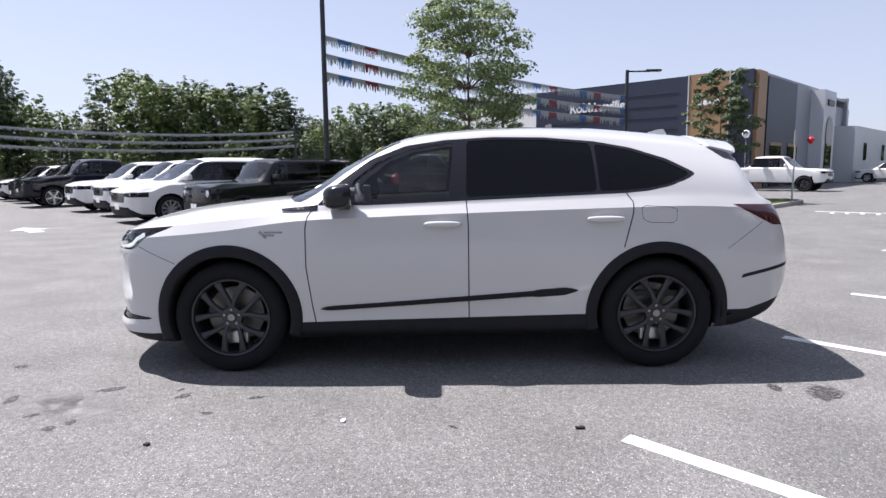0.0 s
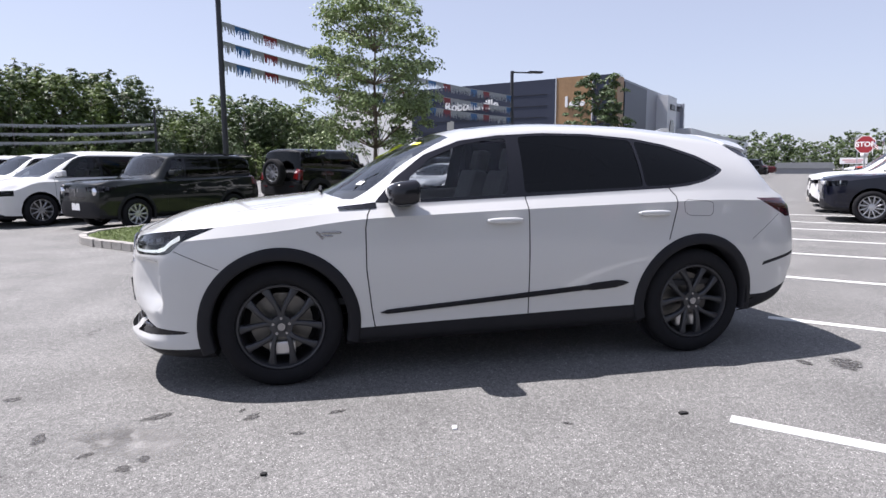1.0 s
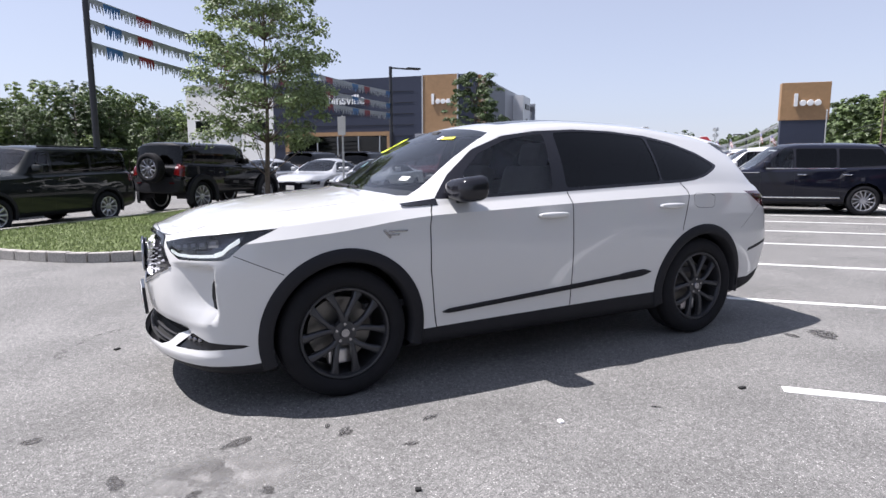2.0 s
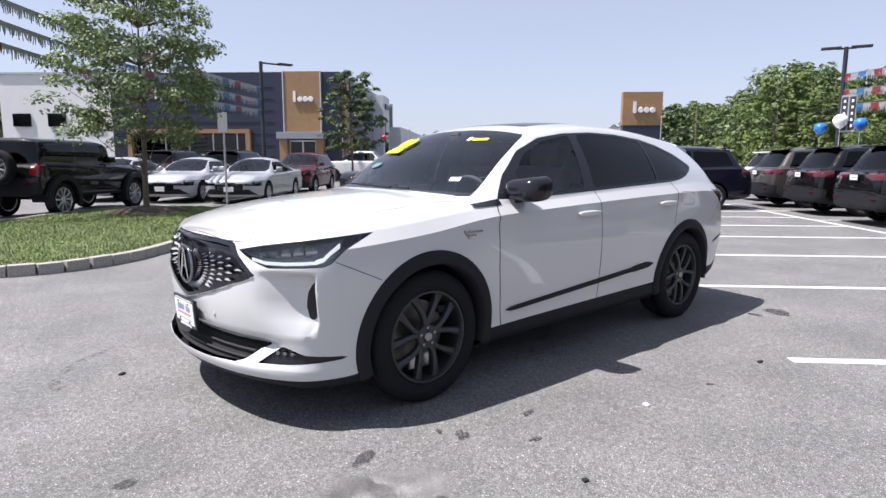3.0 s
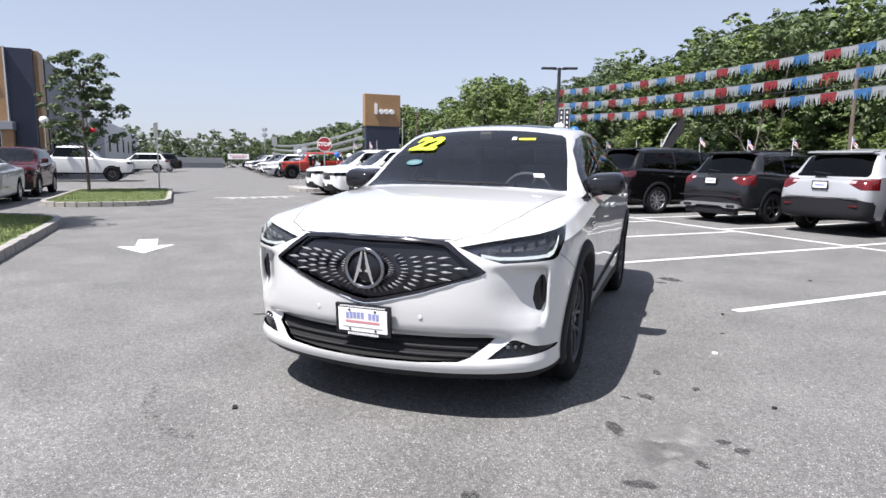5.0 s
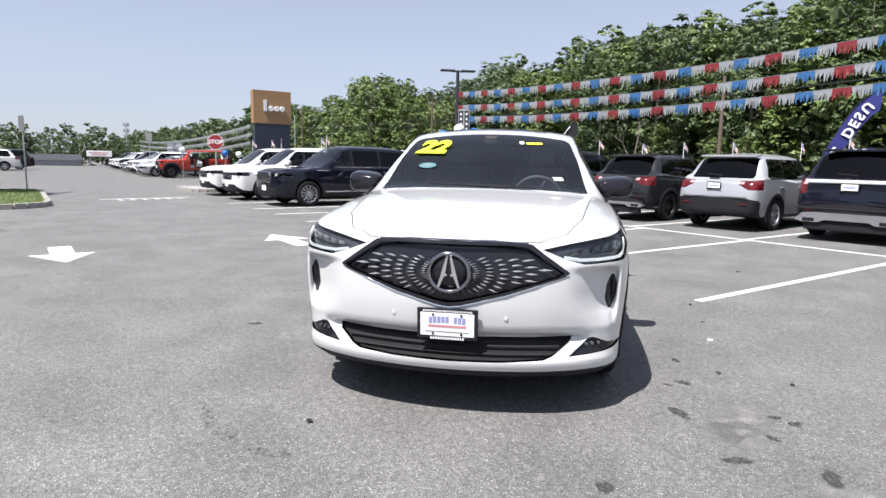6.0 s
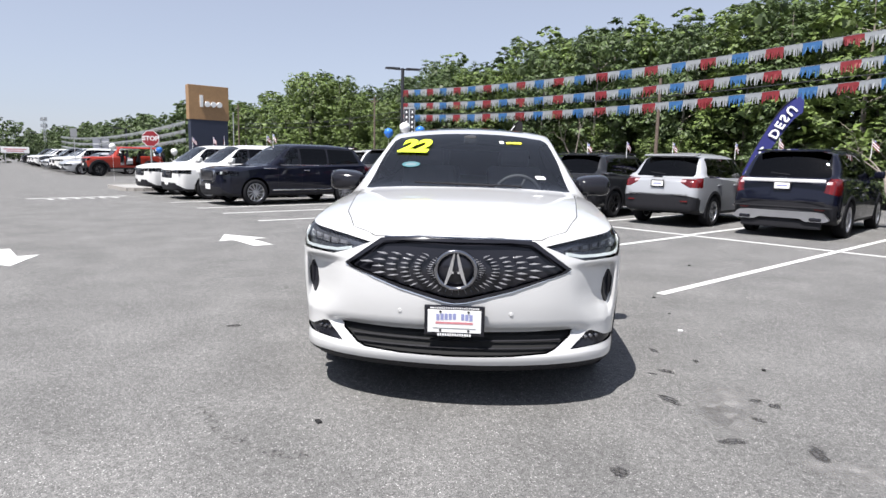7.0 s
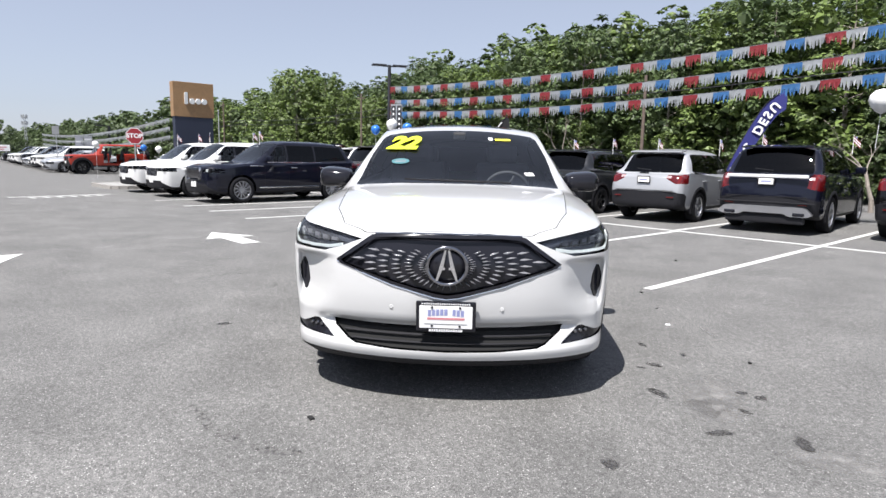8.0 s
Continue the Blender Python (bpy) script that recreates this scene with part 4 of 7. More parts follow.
# ---------------------------------------------------------------- the parked white crossover in the middle
HERO = {
    "x0": -2.40, "x1": 2.385, "R": 0.38, "arch": 0.425, "hubs": (1.445, -1.445), "tuck": 0.065, "mid": 0.74, "pinch": 0.972, "crown": 2.2, "bow_f": 0.070, "bow_r": 0.07,
    "width": curve((-2.40, 0.78), (-2.34, 0.86), (-2.2, 0.915), (-1.9, 0.955), (-1.4, 0.984), (-0.6, 0.975), (0.4, 0.973), (1.4, 0.986), (1.8, 0.973), (1.98, 0.955), (2.1, 0.922), (2.18, 0.877), (2.25, 0.800), (2.32, 0.685), (2.385, 0.525)),
    "sill": curve((-2.50, 0.36), (-2.0, 0.27), (-1.0, 0.235), (1.0, 0.225), (1.9, 0.20), (2.44, 0.235)),
    "belt": curve((2.44, 0.93), (2.2, 0.975), (1.9, 1.005), (1.5, 1.045), (1.0, 1.09), (0.6, 1.105), (-0.1, 1.135), (-1.2, 1.175), (-1.6, 1.185), (-2.2, 1.15), (-2.5, 1.06)),
    "shelf": curve((-2.5, 0.05), (-1.8, 0.075), (-1.0, 0.07), (0.8, 0.055), (1.5, 0.075), (2.44, 0.05)),
    "top": curve((2.44, 0.945), (2.36, 0.985), (2.1, 1.06), (1.75, 1.115), (1.35, 1.155), (1.18, 1.172), (0.70, 1.42), (0.28, 1.605), (0.0, 1.655), (-0.5, 1.685), (-1.0, 1.678), (-1.6, 1.635), (-2.02, 1.585), (-2.08, 1.56), (-2.28, 1.17), (-2.36, 1.10), (-2.4, 1.07)),
    "edge_z": curve((2.44, 0.938), (2.1, 1.02), (1.75, 1.075), (1.35, 1.115), (1.0, 1.135), (0.92, 1.165), (0.60, 1.385), (0.31, 1.535), (0.0, 1.60), (-0.4, 1.622), (-0.9, 1.610), (-1.4, 1.565), (-1.9, 1.50), (-2.06, 1.46), (-2.27, 1.16), (-2.4, 1.04)),
    "edge_y": curve((2.44, 0.46), (2.1, 0.68), (1.6, 0.73), (1.0, 0.800), (0.92, 0.797), (0.31, 0.678), (-0.4, 0.655), (-1.4, 0.64), (-2.05, 0.60), (-2.34, 0.72), (-2.5, 0.62)),
    "nose": curve((0.2, 0.06), (0.32, 0.0), (0.42, 0.035), (0.60, 0.015), (0.75, 0.02), (0.90, 0.05), (1.0, 0.10)),
    "tail": curve((0.25, 0.20), (0.5, 0.02), (0.62, 0.0), (0.85, 0.02), (1.1, 0.09)),
}


def hero_car():
    S = HERO
    m = pose(0.0, 4.963, 0.0, 0, 0, 180.2)
    e = root("white_crossover", m, "clean white crossover parked on asphalt with black trim and dark alloys", "car")
    bm = loft(S, 3, 130)

    def ease(a, b, v):
        v = min(1, max(0, (v - a) / (b - a)))
        return v * v * (3 - 2 * v)
    # hollows of the bumper: round the upright vents and over the lower intake
    for z in (0.300, 0.325, 0.432, 0.442, 0.470, 0.482, 0.785, 0.800, 0.815, 0.830):
        fs = [f for f in bm.faces if f.calc_center_median().x > 1.88 and f.normal.z > -0.5]
        geo = fs + list({ed for f in fs for ed in f.edges}) + list({v for f in fs for v in f.verts})
        bmesh.ops.bisect_plane(bm, geom=geo, dist=1e-4, plane_co=(0, 0, z), plane_no=(0, 0, 1))
    for y in (0.862, 0.876, 0.890, 0.903):
        for s in (1, -1):
            fs = [f for f in bm.faces if f.calc_center_median().x > 1.88 and 0.45 < f.calc_center_median().z < 0.88]
            geo = fs + list({ed for f in fs for ed in f.edges}) + list({v for f in fs for v in f.verts})
            bmesh.ops.bisect_plane(bm, geom=geo, dist=1e-4, plane_co=(0, s * y, 0), plane_no=(0, 1, 0))
    for v in bm.verts:
        x, y, z = v.co.x, abs(v.co.y), v.co.z
        if x > 1.9:
            low = 0.50 + 0.35 * max(0.0, 0.80 - y)
            pocket = ease(0.60, 0.82, y) * (1 - ease(0.866, 0.902, y)) * ease(low, low + 0.10, z) * (1 - ease(0.785, 0.830, z))
            shelf = (1 - ease(0.66, 0.76, y)) * ease(0.415, 0.432, z) * (1 - ease(0.442, 0.482, z))
            lip = ease(0.235, 0.27, z) * (1 - ease(0.325, 0.35, z))
            v.co.x += -0.080 * pocket - 0.045 * shelf + 0.012 * lip
    tree = BVH(bm)
    white = M["white"]
    X, Y, Z = (1, 0, 0), (0, 1, 0), (0, 0, 1)
    dlo = [(0.85, 1.130), (0.71, 1.280), (0.50, 1.434), (0.25, 1.528), (-0.02, 1.565), (-0.35, 1.583), (-0.70, 1.578), (-1.05, 1.548), (-1.30, 1.502), (-1.54, 1.422), (-1.70, 1.335), (-1.715, 1.318), (-1.66, 1.288), (-1.52, 1.238), (-1.38, 1.210), (-1.23, 1.196), (-0.12, 1.153), (0.50, 1.130)]
    panes = [
        [(0.60, 1.148), (0.62, 1.28), (0.46, 1.41), (0.24, 1.498), (0.02, 1.538), (-0.075, 1.548), (-0.035, 1.172)],
        [(-0.155, 1.178), (-0.165, 1.555), (-0.4, 1.566), (-0.70, 1.560), (-1.02, 1.532), (-1.03, 1.208)],
        [(-1.05, 1.210), (-1.045, 1.528), (-1.29, 1.484), (-1.52, 1.405), (-1.67, 1.325), (-1.64, 1.299), (-1.50, 1.250), (-1.36, 1.226), (-1.23, 1.216)],
    ]
    for s in (1, -1):
        fs = carve(bm, rounded(dlo, 0.02, 2), X, Z, lambda f: f.normal.y * s > 0.25 and f.calc_center_median().z > 1.0)
        sur = split_off(bm, fs)
        sur.normal_update()
        for i, p in enumerate(panes):
            b = split_off(sur, carve(sur, rounded(p, 0.03, 3), X, Z, lambda f: True))
            for v in b.verts:
                v.co.y -= s * 0.004
            part("side_window", b, M["tint"] if i else M["front_glass"], e, smooth=True)
        part("window_surround", sur, M["gloss_black"], e, smooth=True)
    wind = [(1.165, 0.0), (1.15, 0.25), (1.10, 0.55), (1.035, 0.725), (0.975, 0.772), (0.62, 0.702), (0.36, 0.640), (0.30, 0.60), (0.305, 0.3), (0.31, 0.0)]
    wind = wind + [(x, -y) for x, y in wind[-2:0:-1]]
    up = lambda f: f.normal.z > 0.05 and f.calc_center_median().z > 1.10
    fs = carve(bm, wind, X, Y, up)
    part("windshield", split_off(bm, fs), M["screen"], e, smooth=True)
    roof_glass = rounded([(0.12, 0.46), (0.12, -0.46), (-1.05, -0.44), (-1.05, 0.44)], 0.06, 3)
    fs = carve(bm, roof_glass, X, Y, lambda f: f.normal.z > 0.6 and f.calc_center_median().z > 1.5)
    part("roof_glass", split_off(bm, fs), M["tint"], e, smooth=True)
    back = lambda f: f.normal.x < -0.12 and f.calc_center_median().x < -1.9
    fs = carve(bm, rounded([(-0.66, 1.19), (0.66, 1.19), (0.55, 1.50), (-0.55, 1.50)], 0.05, 3), Y, Z, back)
    part("rear_window", split_off(bm, fs), M["tint"], e, smooth=True)
    # grille
    frontal = lambda f: f.normal.x > 0.15 and f.calc_center_median().x > 1.7
    shield = [(0.0, 0.950), (0.30, 0.950), (0.42, 0.940), (0.622, 0.796), (0.595, 0.776), (0.30, 0.683), (0.07, 0.622), (0.0, 0.612)]
    shield = shield + [(-y, z) for y, z in shield[-2:0:-1]]
    fs = carve(bm, shield, Y, Z, frontal)
    g = split_off(bm, fs)
    inner = [(y * 0.955, 0.79 + (z - 0.79) * 0.90) for y, z in shield]
    g.normal_update()
    fs = carve(g, inner, Y, Z, lambda f: True)
    mesh_bm = split_off(g, fs)
    gt = BVH(mesh_bm)
    for v in g.verts:
        v.co.x += 0.006
    part("grille_surround", g, M["gloss_black"], e, smooth=True)
    for v in mesh_bm.verts:
        v.co.x -= 0.030
    part("grille_backing", mesh_bm, M["gloss_black"], e, smooth=True)

    def front_x(y, z):
        h = tree.ray_cast(Vector((4, y, z)), Vector((-1, 0, 0)))
        return h[0].x if h[0] else 2.3
    # slivers that fan out round the badge
    rnd = random.Random(4)
    unit = bmesh.new()
    vs = [unit.verts.new(c) for c in ((0, 1, 0), (0, -0.2, 1), (0, -1, 0), (0, -0.2, -1), (1, -0.2, 0))]
    for j in range(4):
        unit.faces.new((vs[j], vs[(j + 1) % 4], vs[4]))
    bmesh.ops.recalc_face_normals(unit, faces=unit.faces[:])
    sliver = bpy.data.meshes.new("grille_sliver")
    unit.to_mesh(sliver)
    unit.free()
    sliver.materials.append(M["sliver"])
    limit = [(yy * 0.87, 0.785 + (zz - 0.79) * 0.74) for yy, zz in shield]
    for ring in range(8):
        r = 0.125 + 0.064 * ring
        n = 40
        for i in range(n):
            a = 2 * math.pi * (i + 0.5 * (ring % 2)) / n
            y, z = r * 1.12 * math.cos(a), 0.788 + r * 0.60 * math.sin(a)
            if not inside((y, z), limit) or z > 0.862 or (ring > 1 and abs(math.cos(a)) < 0.45 and z > 0.79):
                continue
            d = Vector((0, 1.12 * math.cos(a), 0.60 * math.sin(a))).normalized()
            o = new("grille_sliver", sliver)
            o.parent = e
            o.matrix_local = Matrix.Translation((front_x(y, z) - 0.014, y, z)) @ Matrix(((1, 0, 0, 0), (0, d.y, -d.z, 0), (0, d.z, d.y, 0), (0, 0, 0, 1))) @ Matrix.Diagonal((0.018, 0.019 + 0.0042 * ring, 0.0024 + 0.0011 * ring, 1))
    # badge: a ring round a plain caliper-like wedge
    bx = front_x(0, 0.79) + 0.012
    part("badge_back", spin([(0, 0), (0.098, 0), (0.1, -0.02)], 40, pose(bx, 0, 0.79, 0, 90, 0) @ Matrix.Diagonal((1.0, 1.06, 1, 1))), M["gloss_black"], e, smooth=True)
    tor = spin([(0.1 + 0.011 * math.cos(t), 0.008 * math.sin(t)) for t in [2 * math.pi * i / 8 for i in range(8)]], 48, pose(bx + 0.004, 0, 0.79, 0, 90, 0) @ Matrix.Diagonal((1.0, 1.06, 1, 1)), True)
    part("badge_ring", tor, M["dark_chrome"], e, smooth=True)
    for s in (1, -1):
        pts = [(s * 0.004, 0.088), (s * 0.014, 0.088), (s * 0.060, -0.078), (s * 0.049, -0.078), (s * 0.024, -0.018), (s * 0.010, -0.018), (s * 0.010, -0.005), (s * 0.018, -0.005)]
        part("badge_bar", prism(pts, 0.014, Matrix.Translation((bx, 0, 0.79)) @ Matrix(((0, 0, 1, 0), (1, 0, 0, 0), (0, 1, 0, 0), (0, 0, 0, 1)))), M["chrome"], e)
    edge = [(-0.615, 0.786), (-0.45, 0.728), (-0.30, 0.676), (-0.15, 0.637), (-0.06, 0.614), (0.0, 0.607), (0.06, 0.614), (0.15, 0.637), (0.30, 0.676), (0.45, 0.728), (0.615, 0.786)]
    part("grille_edge", sweep([(front_x(y, z) + 0.004, y, z) for y, z in edge], 0.0045), M["chrome"], e)
    edge = [(-0.40, 0.945), (-0.2, 0.953), (0.0, 0.955), (0.2, 0.953), (0.40, 0.945)]
    part("grille_edge", sweep([(front_x(y, z) + 0.003, y, z) for y, z in edge], 0.0045), M["dark_chrome"], e)
    # lower intake, lamps pods, side vents
    mouth = [(0.0, 0.440), (0.42, 0.441), (0.655, 0.446), (0.635, 0.420), (0.55, 0.354), (0.50, 0.336), (0.30, 0.325), (0.0, 0.321)]
    mouth = mouth + [(-y, z) for y, z in mouth[-2:0:-1]]
    fs = carve(bm, mouth, Y, Z, frontal)
    b = split_off(bm, fs)
    for v in b.verts:
        v.co.x -= 0.035
    part("lower_intake", b, M["gap"], e)
    for z in (0.358, 0.396):
        half = 0.51 + (z - 0.340) * 1.25
        bar = bmesh.new()
        n = 20
        rows = []
        for i in range(n + 1):
            y = -half + 2 * half * i / n
            x = front_x(y, z) - 0.022
            rows.append([bar.verts.new((x + dx, y, z + dz)) for dx, dz in ((0, -0.006), (0.010, 0), (0, 0.006))])
        for a, c in zip(rows, rows[1:]):
            for j in range(2):
                bar.faces.new((a[j], a[j + 1], c[j + 1], c[j]))
        part("intake_slat", bar, M["trim_black"], e)
    for s in (1, -1):
        U = Vector((-0.5, s * 0.866, 0))
        side_front = lambda f: f.normal.dot(Vector((0.866, s * 0.5, 0))) > 0.12 and f.calc_center_median().x > 1.4 and f.calc_center_median().y * s > 0.2
        # head lamp
        def uu(x, y):
            return -0.5 * x + 0.866 * y
        lamp = [(-0.757, 0.914), (-0.60, 0.943), (-0.472, 0.962), (-0.28, 0.985), (-0.108, 1.004), (-0.118, 0.990), (-0.185, 0.920), (-0.226, 0.864), (-0.255, 0.850), (-0.54, 0.838), (-0.64, 0.866)]
        fs = carve(bm, lamp, U, Z, side_front)
        b = split_off(bm, fs)
        b.normal_update()
        sh = b.copy()
        part("headlamp_lens", b, M["lamp_glass"], e, smooth=True)
        for v in sh.verts:
            v.co.x -= 0.03
            v.co.y -= s * 0.02
        part("headlamp_housing", sh, M["lamp_grey"], e, "dark headlamp housing with stacked lenses", smooth=True)
        # light units inside, and the pale strip along the lower edge
        def ribbon(pts, low, high, deep, thick):
            """A band behind the lamp's lens, through (u, z) points."""
            bm2 = bmesh.new()
            rows2 = []
            for u, z in pts:
                o = U * u + Vector((0.866, s * 0.5, 0)) * 4
                h = tree.ray_cast(Vector((o.x, o.y, z)), Vector((-0.866, -s * 0.5, 0)))
                n2 = h[1]
                rows2.append([bm2.verts.new(h[0] - n2 * (deep + dd) + Vector((0, 0, dz))) for dd, dz in ((0, low), (0, high), (thick, high), (thick, low))])
            for a2, c2 in zip(rows2, rows2[1:]):
                for j in range(4):
                    bm2.faces.new((a2[j], a2[(j + 1) % 4], c2[(j + 1) % 4], c2[j]))
            bmesh.ops.recalc_face_normals(bm2, faces=bm2.faces[:])
            return bm2
        for i in range(5):
            u, z = -0.612 + 0.066 * i, 0.902 + 0.0085 * i
            part("lens_unit", ribbon([(u, z), (u + 0.026, z + 0.004), (u + 0.052, z + 0.007)], -0.015 - 0.001 * i, 0.013 + 0.0015 * i, 0.012, 0.008), M["lamp_strip"], e)
            part("lens_unit", ribbon([(u + 0.010, z + 0.002), (u + 0.042, z + 0.006)], -0.008, 0.008, 0.007, 0.004), M["sliver"], e)
        part("lamp_ledge", ribbon([(-0.655, 0.890), (-0.50, 0.893), (-0.31, 0.905)], -0.003, 0.003, 0.004, 0.006), M["dark_chrome"], e)
        cover = bmesh.new()
        rows = []
        for i in range(7):
            u = -0.205 + 0.0135 * i
            top_z, low_z = 0.984 + 0.0014 * i, 0.922 + 0.0100 * i
            rr = []
            for z in (low_z, top_z):
                o = U * u + Vector((0.866, s * 0.5, 0)) * 4
                h = tree.ray_cast(Vector((o.x, o.y, z)), Vector((-0.866, -s * 0.5, 0)))
                rr.append(cover.verts.new(h[0] - Vector((0.010, s * 0.008, 0))))
            rows.append(rr)
        for a, c in zip(rows, rows[1:]):
            cover.faces.new((a[0], a[1], c[1], c[0]))
        part("lamp_cover", cover, M["gloss_black"], e, smooth=True)
        part("light_strip", ribbon([(-0.648, 0.876), (-0.56, 0.862), (-0.45, 0.863), (-0.35, 0.868), (-0.285, 0.872)], -0.008, 0.009, 0.002, 0.006), M["running_light"], e)
        part("light_strip", ribbon([(-0.292, 0.874), (-0.258, 0.886), (-0.232, 0.918), (-0.207, 0.952)], -0.012, 0.012, 0.003, 0.006), M["running_light"], e)
        # vertical vent and lower lamp pod
        vent = [(0.850, 0.768), (0.868, 0.770), (0.884, 0.72), (0.880, 0.64), (0.858, 0.578), (0.838, 0.585), (0.818, 0.64), (0.826, 0.715)]
        fs = carve(bm, rounded([(s * y, z) for y, z in vent], 0.01, 2), Y, Z, lambda f: f.normal.x > 0.05 and f.calc_center_median().x > 1.6)
        part("bumper_vent", split_off(bm, fs), M["gloss_black"], e, smooth=True)
        pod = [(-0.615, 0.348), (-0.480, 0.440), (-0.460, 0.441), (-0.36, 0.404), (-0.205, 0.386), (-0.185, 0.378), (-0.21, 0.368), (-0.42, 0.355)]
        fs = carve(bm, pod, U, Z, side_front)
        b = split_off(bm, fs)
        for v in b.verts:
            v.co -= Vector((0.010, s * 0.006, 0))
        part("lower_lamp_pod", b, M["gloss_black"], e, smooth=True)
        for i in range(3):
            u = -0.505 + 0.040 * i
            o = U * u + Vector((0.866, s * 0.5, 0)) * 4
            h = tree.ray_cast(Vector((o.x, o.y, 0.405)), Vector((-0.866, -s * 0.5, 0)))
            part("fog_lamp", spin([(0, 0.006), (0.010, 0.004), (0.014, -0.004)], 14, Matrix.Translation(h[0] - Vector((0.005, 0, 0))) @ pose(0, 0, 0, 0, 90, s * 30)), M["dark_chrome"], e)
        # tail lamp
        tl = [(s * 0.97, 1.115), (s * 0.97, 0.96), (s * 0.55, 1.00), (s * 0.40, 1.03), (s * 0.40, 1.06), (s * 0.55, 1.10)]
        poly = [(-1.93, 1.118), (-2.52, 1.105), (-2.52, 0.960), (-2.22, 0.975)]
        fs = carve(bm, poly, X, Z, lambda f: f.normal.y * s > 0.08 and f.calc_center_median().x < -1.7)
        part("tail_lamp", split_off(bm, fs), M["dark_red"], e, smooth=True)
        # lower black rear apron and its insert
        poly = [(-1.86, 0.34), (-1.86, 0.20), (-2.55, 0.2), (-2.55, 0.535)]
        fs = carve(bm, poly, X, Z, lambda f: abs(f.normal.y) > 0.05 and f.normal.y * s > -0.01 and f.calc_center_median().x < -1.5)
        part("rear_apron", split_off(bm, fs), M["trim_black"], e, smooth=True)
        poly = [(-2.01, 0.618), (-2.02, 0.645), (-2.40, 0.725), (-2.40, 0.700)]
        fs = carve(bm, poly, X, Z, lambda f: f.normal.y * s > 0.1 and f.calc_center_median().x < -1.7)
        part("rear_insert", split_off(bm, fs), M["trim_black"], e, smooth=True)
        fs = carve(bm, [(-1.84, 1.530), (-2.10, 1.500), (-2.12, 1.385), (-1.97, 1.425)], X, Z, lambda f: f.normal.y * s > 0.15 and f.calc_center_median().x < -1.6)
        part("spoiler_side", split_off(bm, fs), M["gloss_black"], e, smooth=True)
    # wheel openings, dark sills and floor
    cut_arches(bm, S)
    fs = carve(bm, [(-2.6, 0.0), (2.6, 0.0), (2.6, 0.272), (1.98, 0.272), (1.0, 0.345), (-1.0, 0.385), (-1.9, 0.40), (-2.6, 0.40)], X, Z, lambda f: abs(f.normal.y) > 0.15)
    fs = list(set(fs) | {f for f in bm.faces if f.normal.z < -0.55 and f.calc_center_median().z < 0.42} | {f for f in bm.faces if f.calc_center_median().z < 0.272})
    part("dark_sill", split_off(bm, fs), M["trim_black"], e, smooth=True)
    # shut lines
    def seam(pts, U, V, ok, w=0.0040):
        for a, b in zip(pts, pts[1:]):
            a, b = Vector(a), Vector(b)
            t = (b - a).normalized()
            q = Vector((-t.y, t.x)) * w
            poly = [tuple(a - q), tuple(b - q), tuple(b + q), tuple(a + q)]
            fs = carve(bm, poly, U, V, ok)
            if fs:
                part("shut_line", split_off(bm, fs), M["gap"], e)
    for s in (1, -1):
        sd = lambda f: f.normal.y * s > 0.35 and f.calc_center_median().z < 1.25
        seam([(0.86, 1.125), (0.90, 1.06), (0.915, 0.98), (0.915, 0.72), (0.885, 0.46), (0.865, 0.335)], X, Z, sd)
        seam([(-0.155, 1.16), (-0.165, 1.0), (-0.17, 0.37)], X, Z, sd)
        seam([(-1.22, 1.20), (-1.26, 1.14), (-1.255, 1.06), (-1.20, 0.84)], X, Z, sd)
        seam([(-1.31, 1.10), (-1.34, 1.115), (-1.50, 1.105), (-1.545, 1.09), (-1.545, 1.02), (-1.52, 1.0), (-1.36, 1.005), (-1.32, 1.03), (-1.31, 1.10)], X, Z, sd, 0.0016)
        seam([(2.04, 0.872), (1.79, 0.757)], X, Z, sd, 0.002)
        seam([(-1.90, 0.82), (-2.15, 1.0)], X, Z, sd, 0.0016)
    hood = [(2.355, 0.0), (2.352, 0.30), (2.31, 0.46), (2.20, 0.60), (1.95, 0.69), (1.5, 0.745), (1.10, 0.79)]
    top = lambda f: f.normal.z > 0.3 and f.calc_center_median().z > 0.85
    for s in (1, -1):
        seam([(x, s * y) for x, y in hood], X, Y, top, 0.0026)
    part("body", bm, white, e, smooth=True)
    # cowl strip under the glass
    for s in (1, -1):
        b = arch_band(S, tree, 1.445, s, 0.412, 0.490, 0.013, -19, 196, 56)
        part("arch_moulding", b, M["trim_black"], e, smooth=True)
        b = arch_band(S, tree, -1.445, s, 0.412, 0.487, 0.013, -14, 192, 56)
        part("arch_moulding", b, M["trim_black"], e, smooth=True)
        for hx in S["hubs"]:
            part("wheel_well", well(S, hx, s), M["trim_black"], e)
            wheel(e, (hx, s * (0.965 - 0.135), 0.38), s, 0.38, 0.268, 0.255, M["rim_dark"], "split", True)
        # door moulding
        strip = bmesh.new()
        rows = []
        for i in range(41):
            t = i / 40
            x = 0.83 - 1.73 * t
            z = 0.438 + 0.112 * t ** 1.1
            hgt = 0.013 + 0.006 * (t > 0.84) + 0.004 * t
            taper = min(1, t / 0.03, (1 - t) / 0.05) ** 0.6 if 0 < t < 1 else 0.1
            y0, y1 = skin_y(tree, x, z + hgt), skin_y(tree, x, z - hgt)
            rows.append([strip.verts.new((x, s * (yy + o), z + hgt * taper * k)) for yy, o, k in ((y0, -0.003, 1.25), (y0, 0.014, 0.9), (y1, 0.014, -0.9), (y1, -0.003, -1.25))])
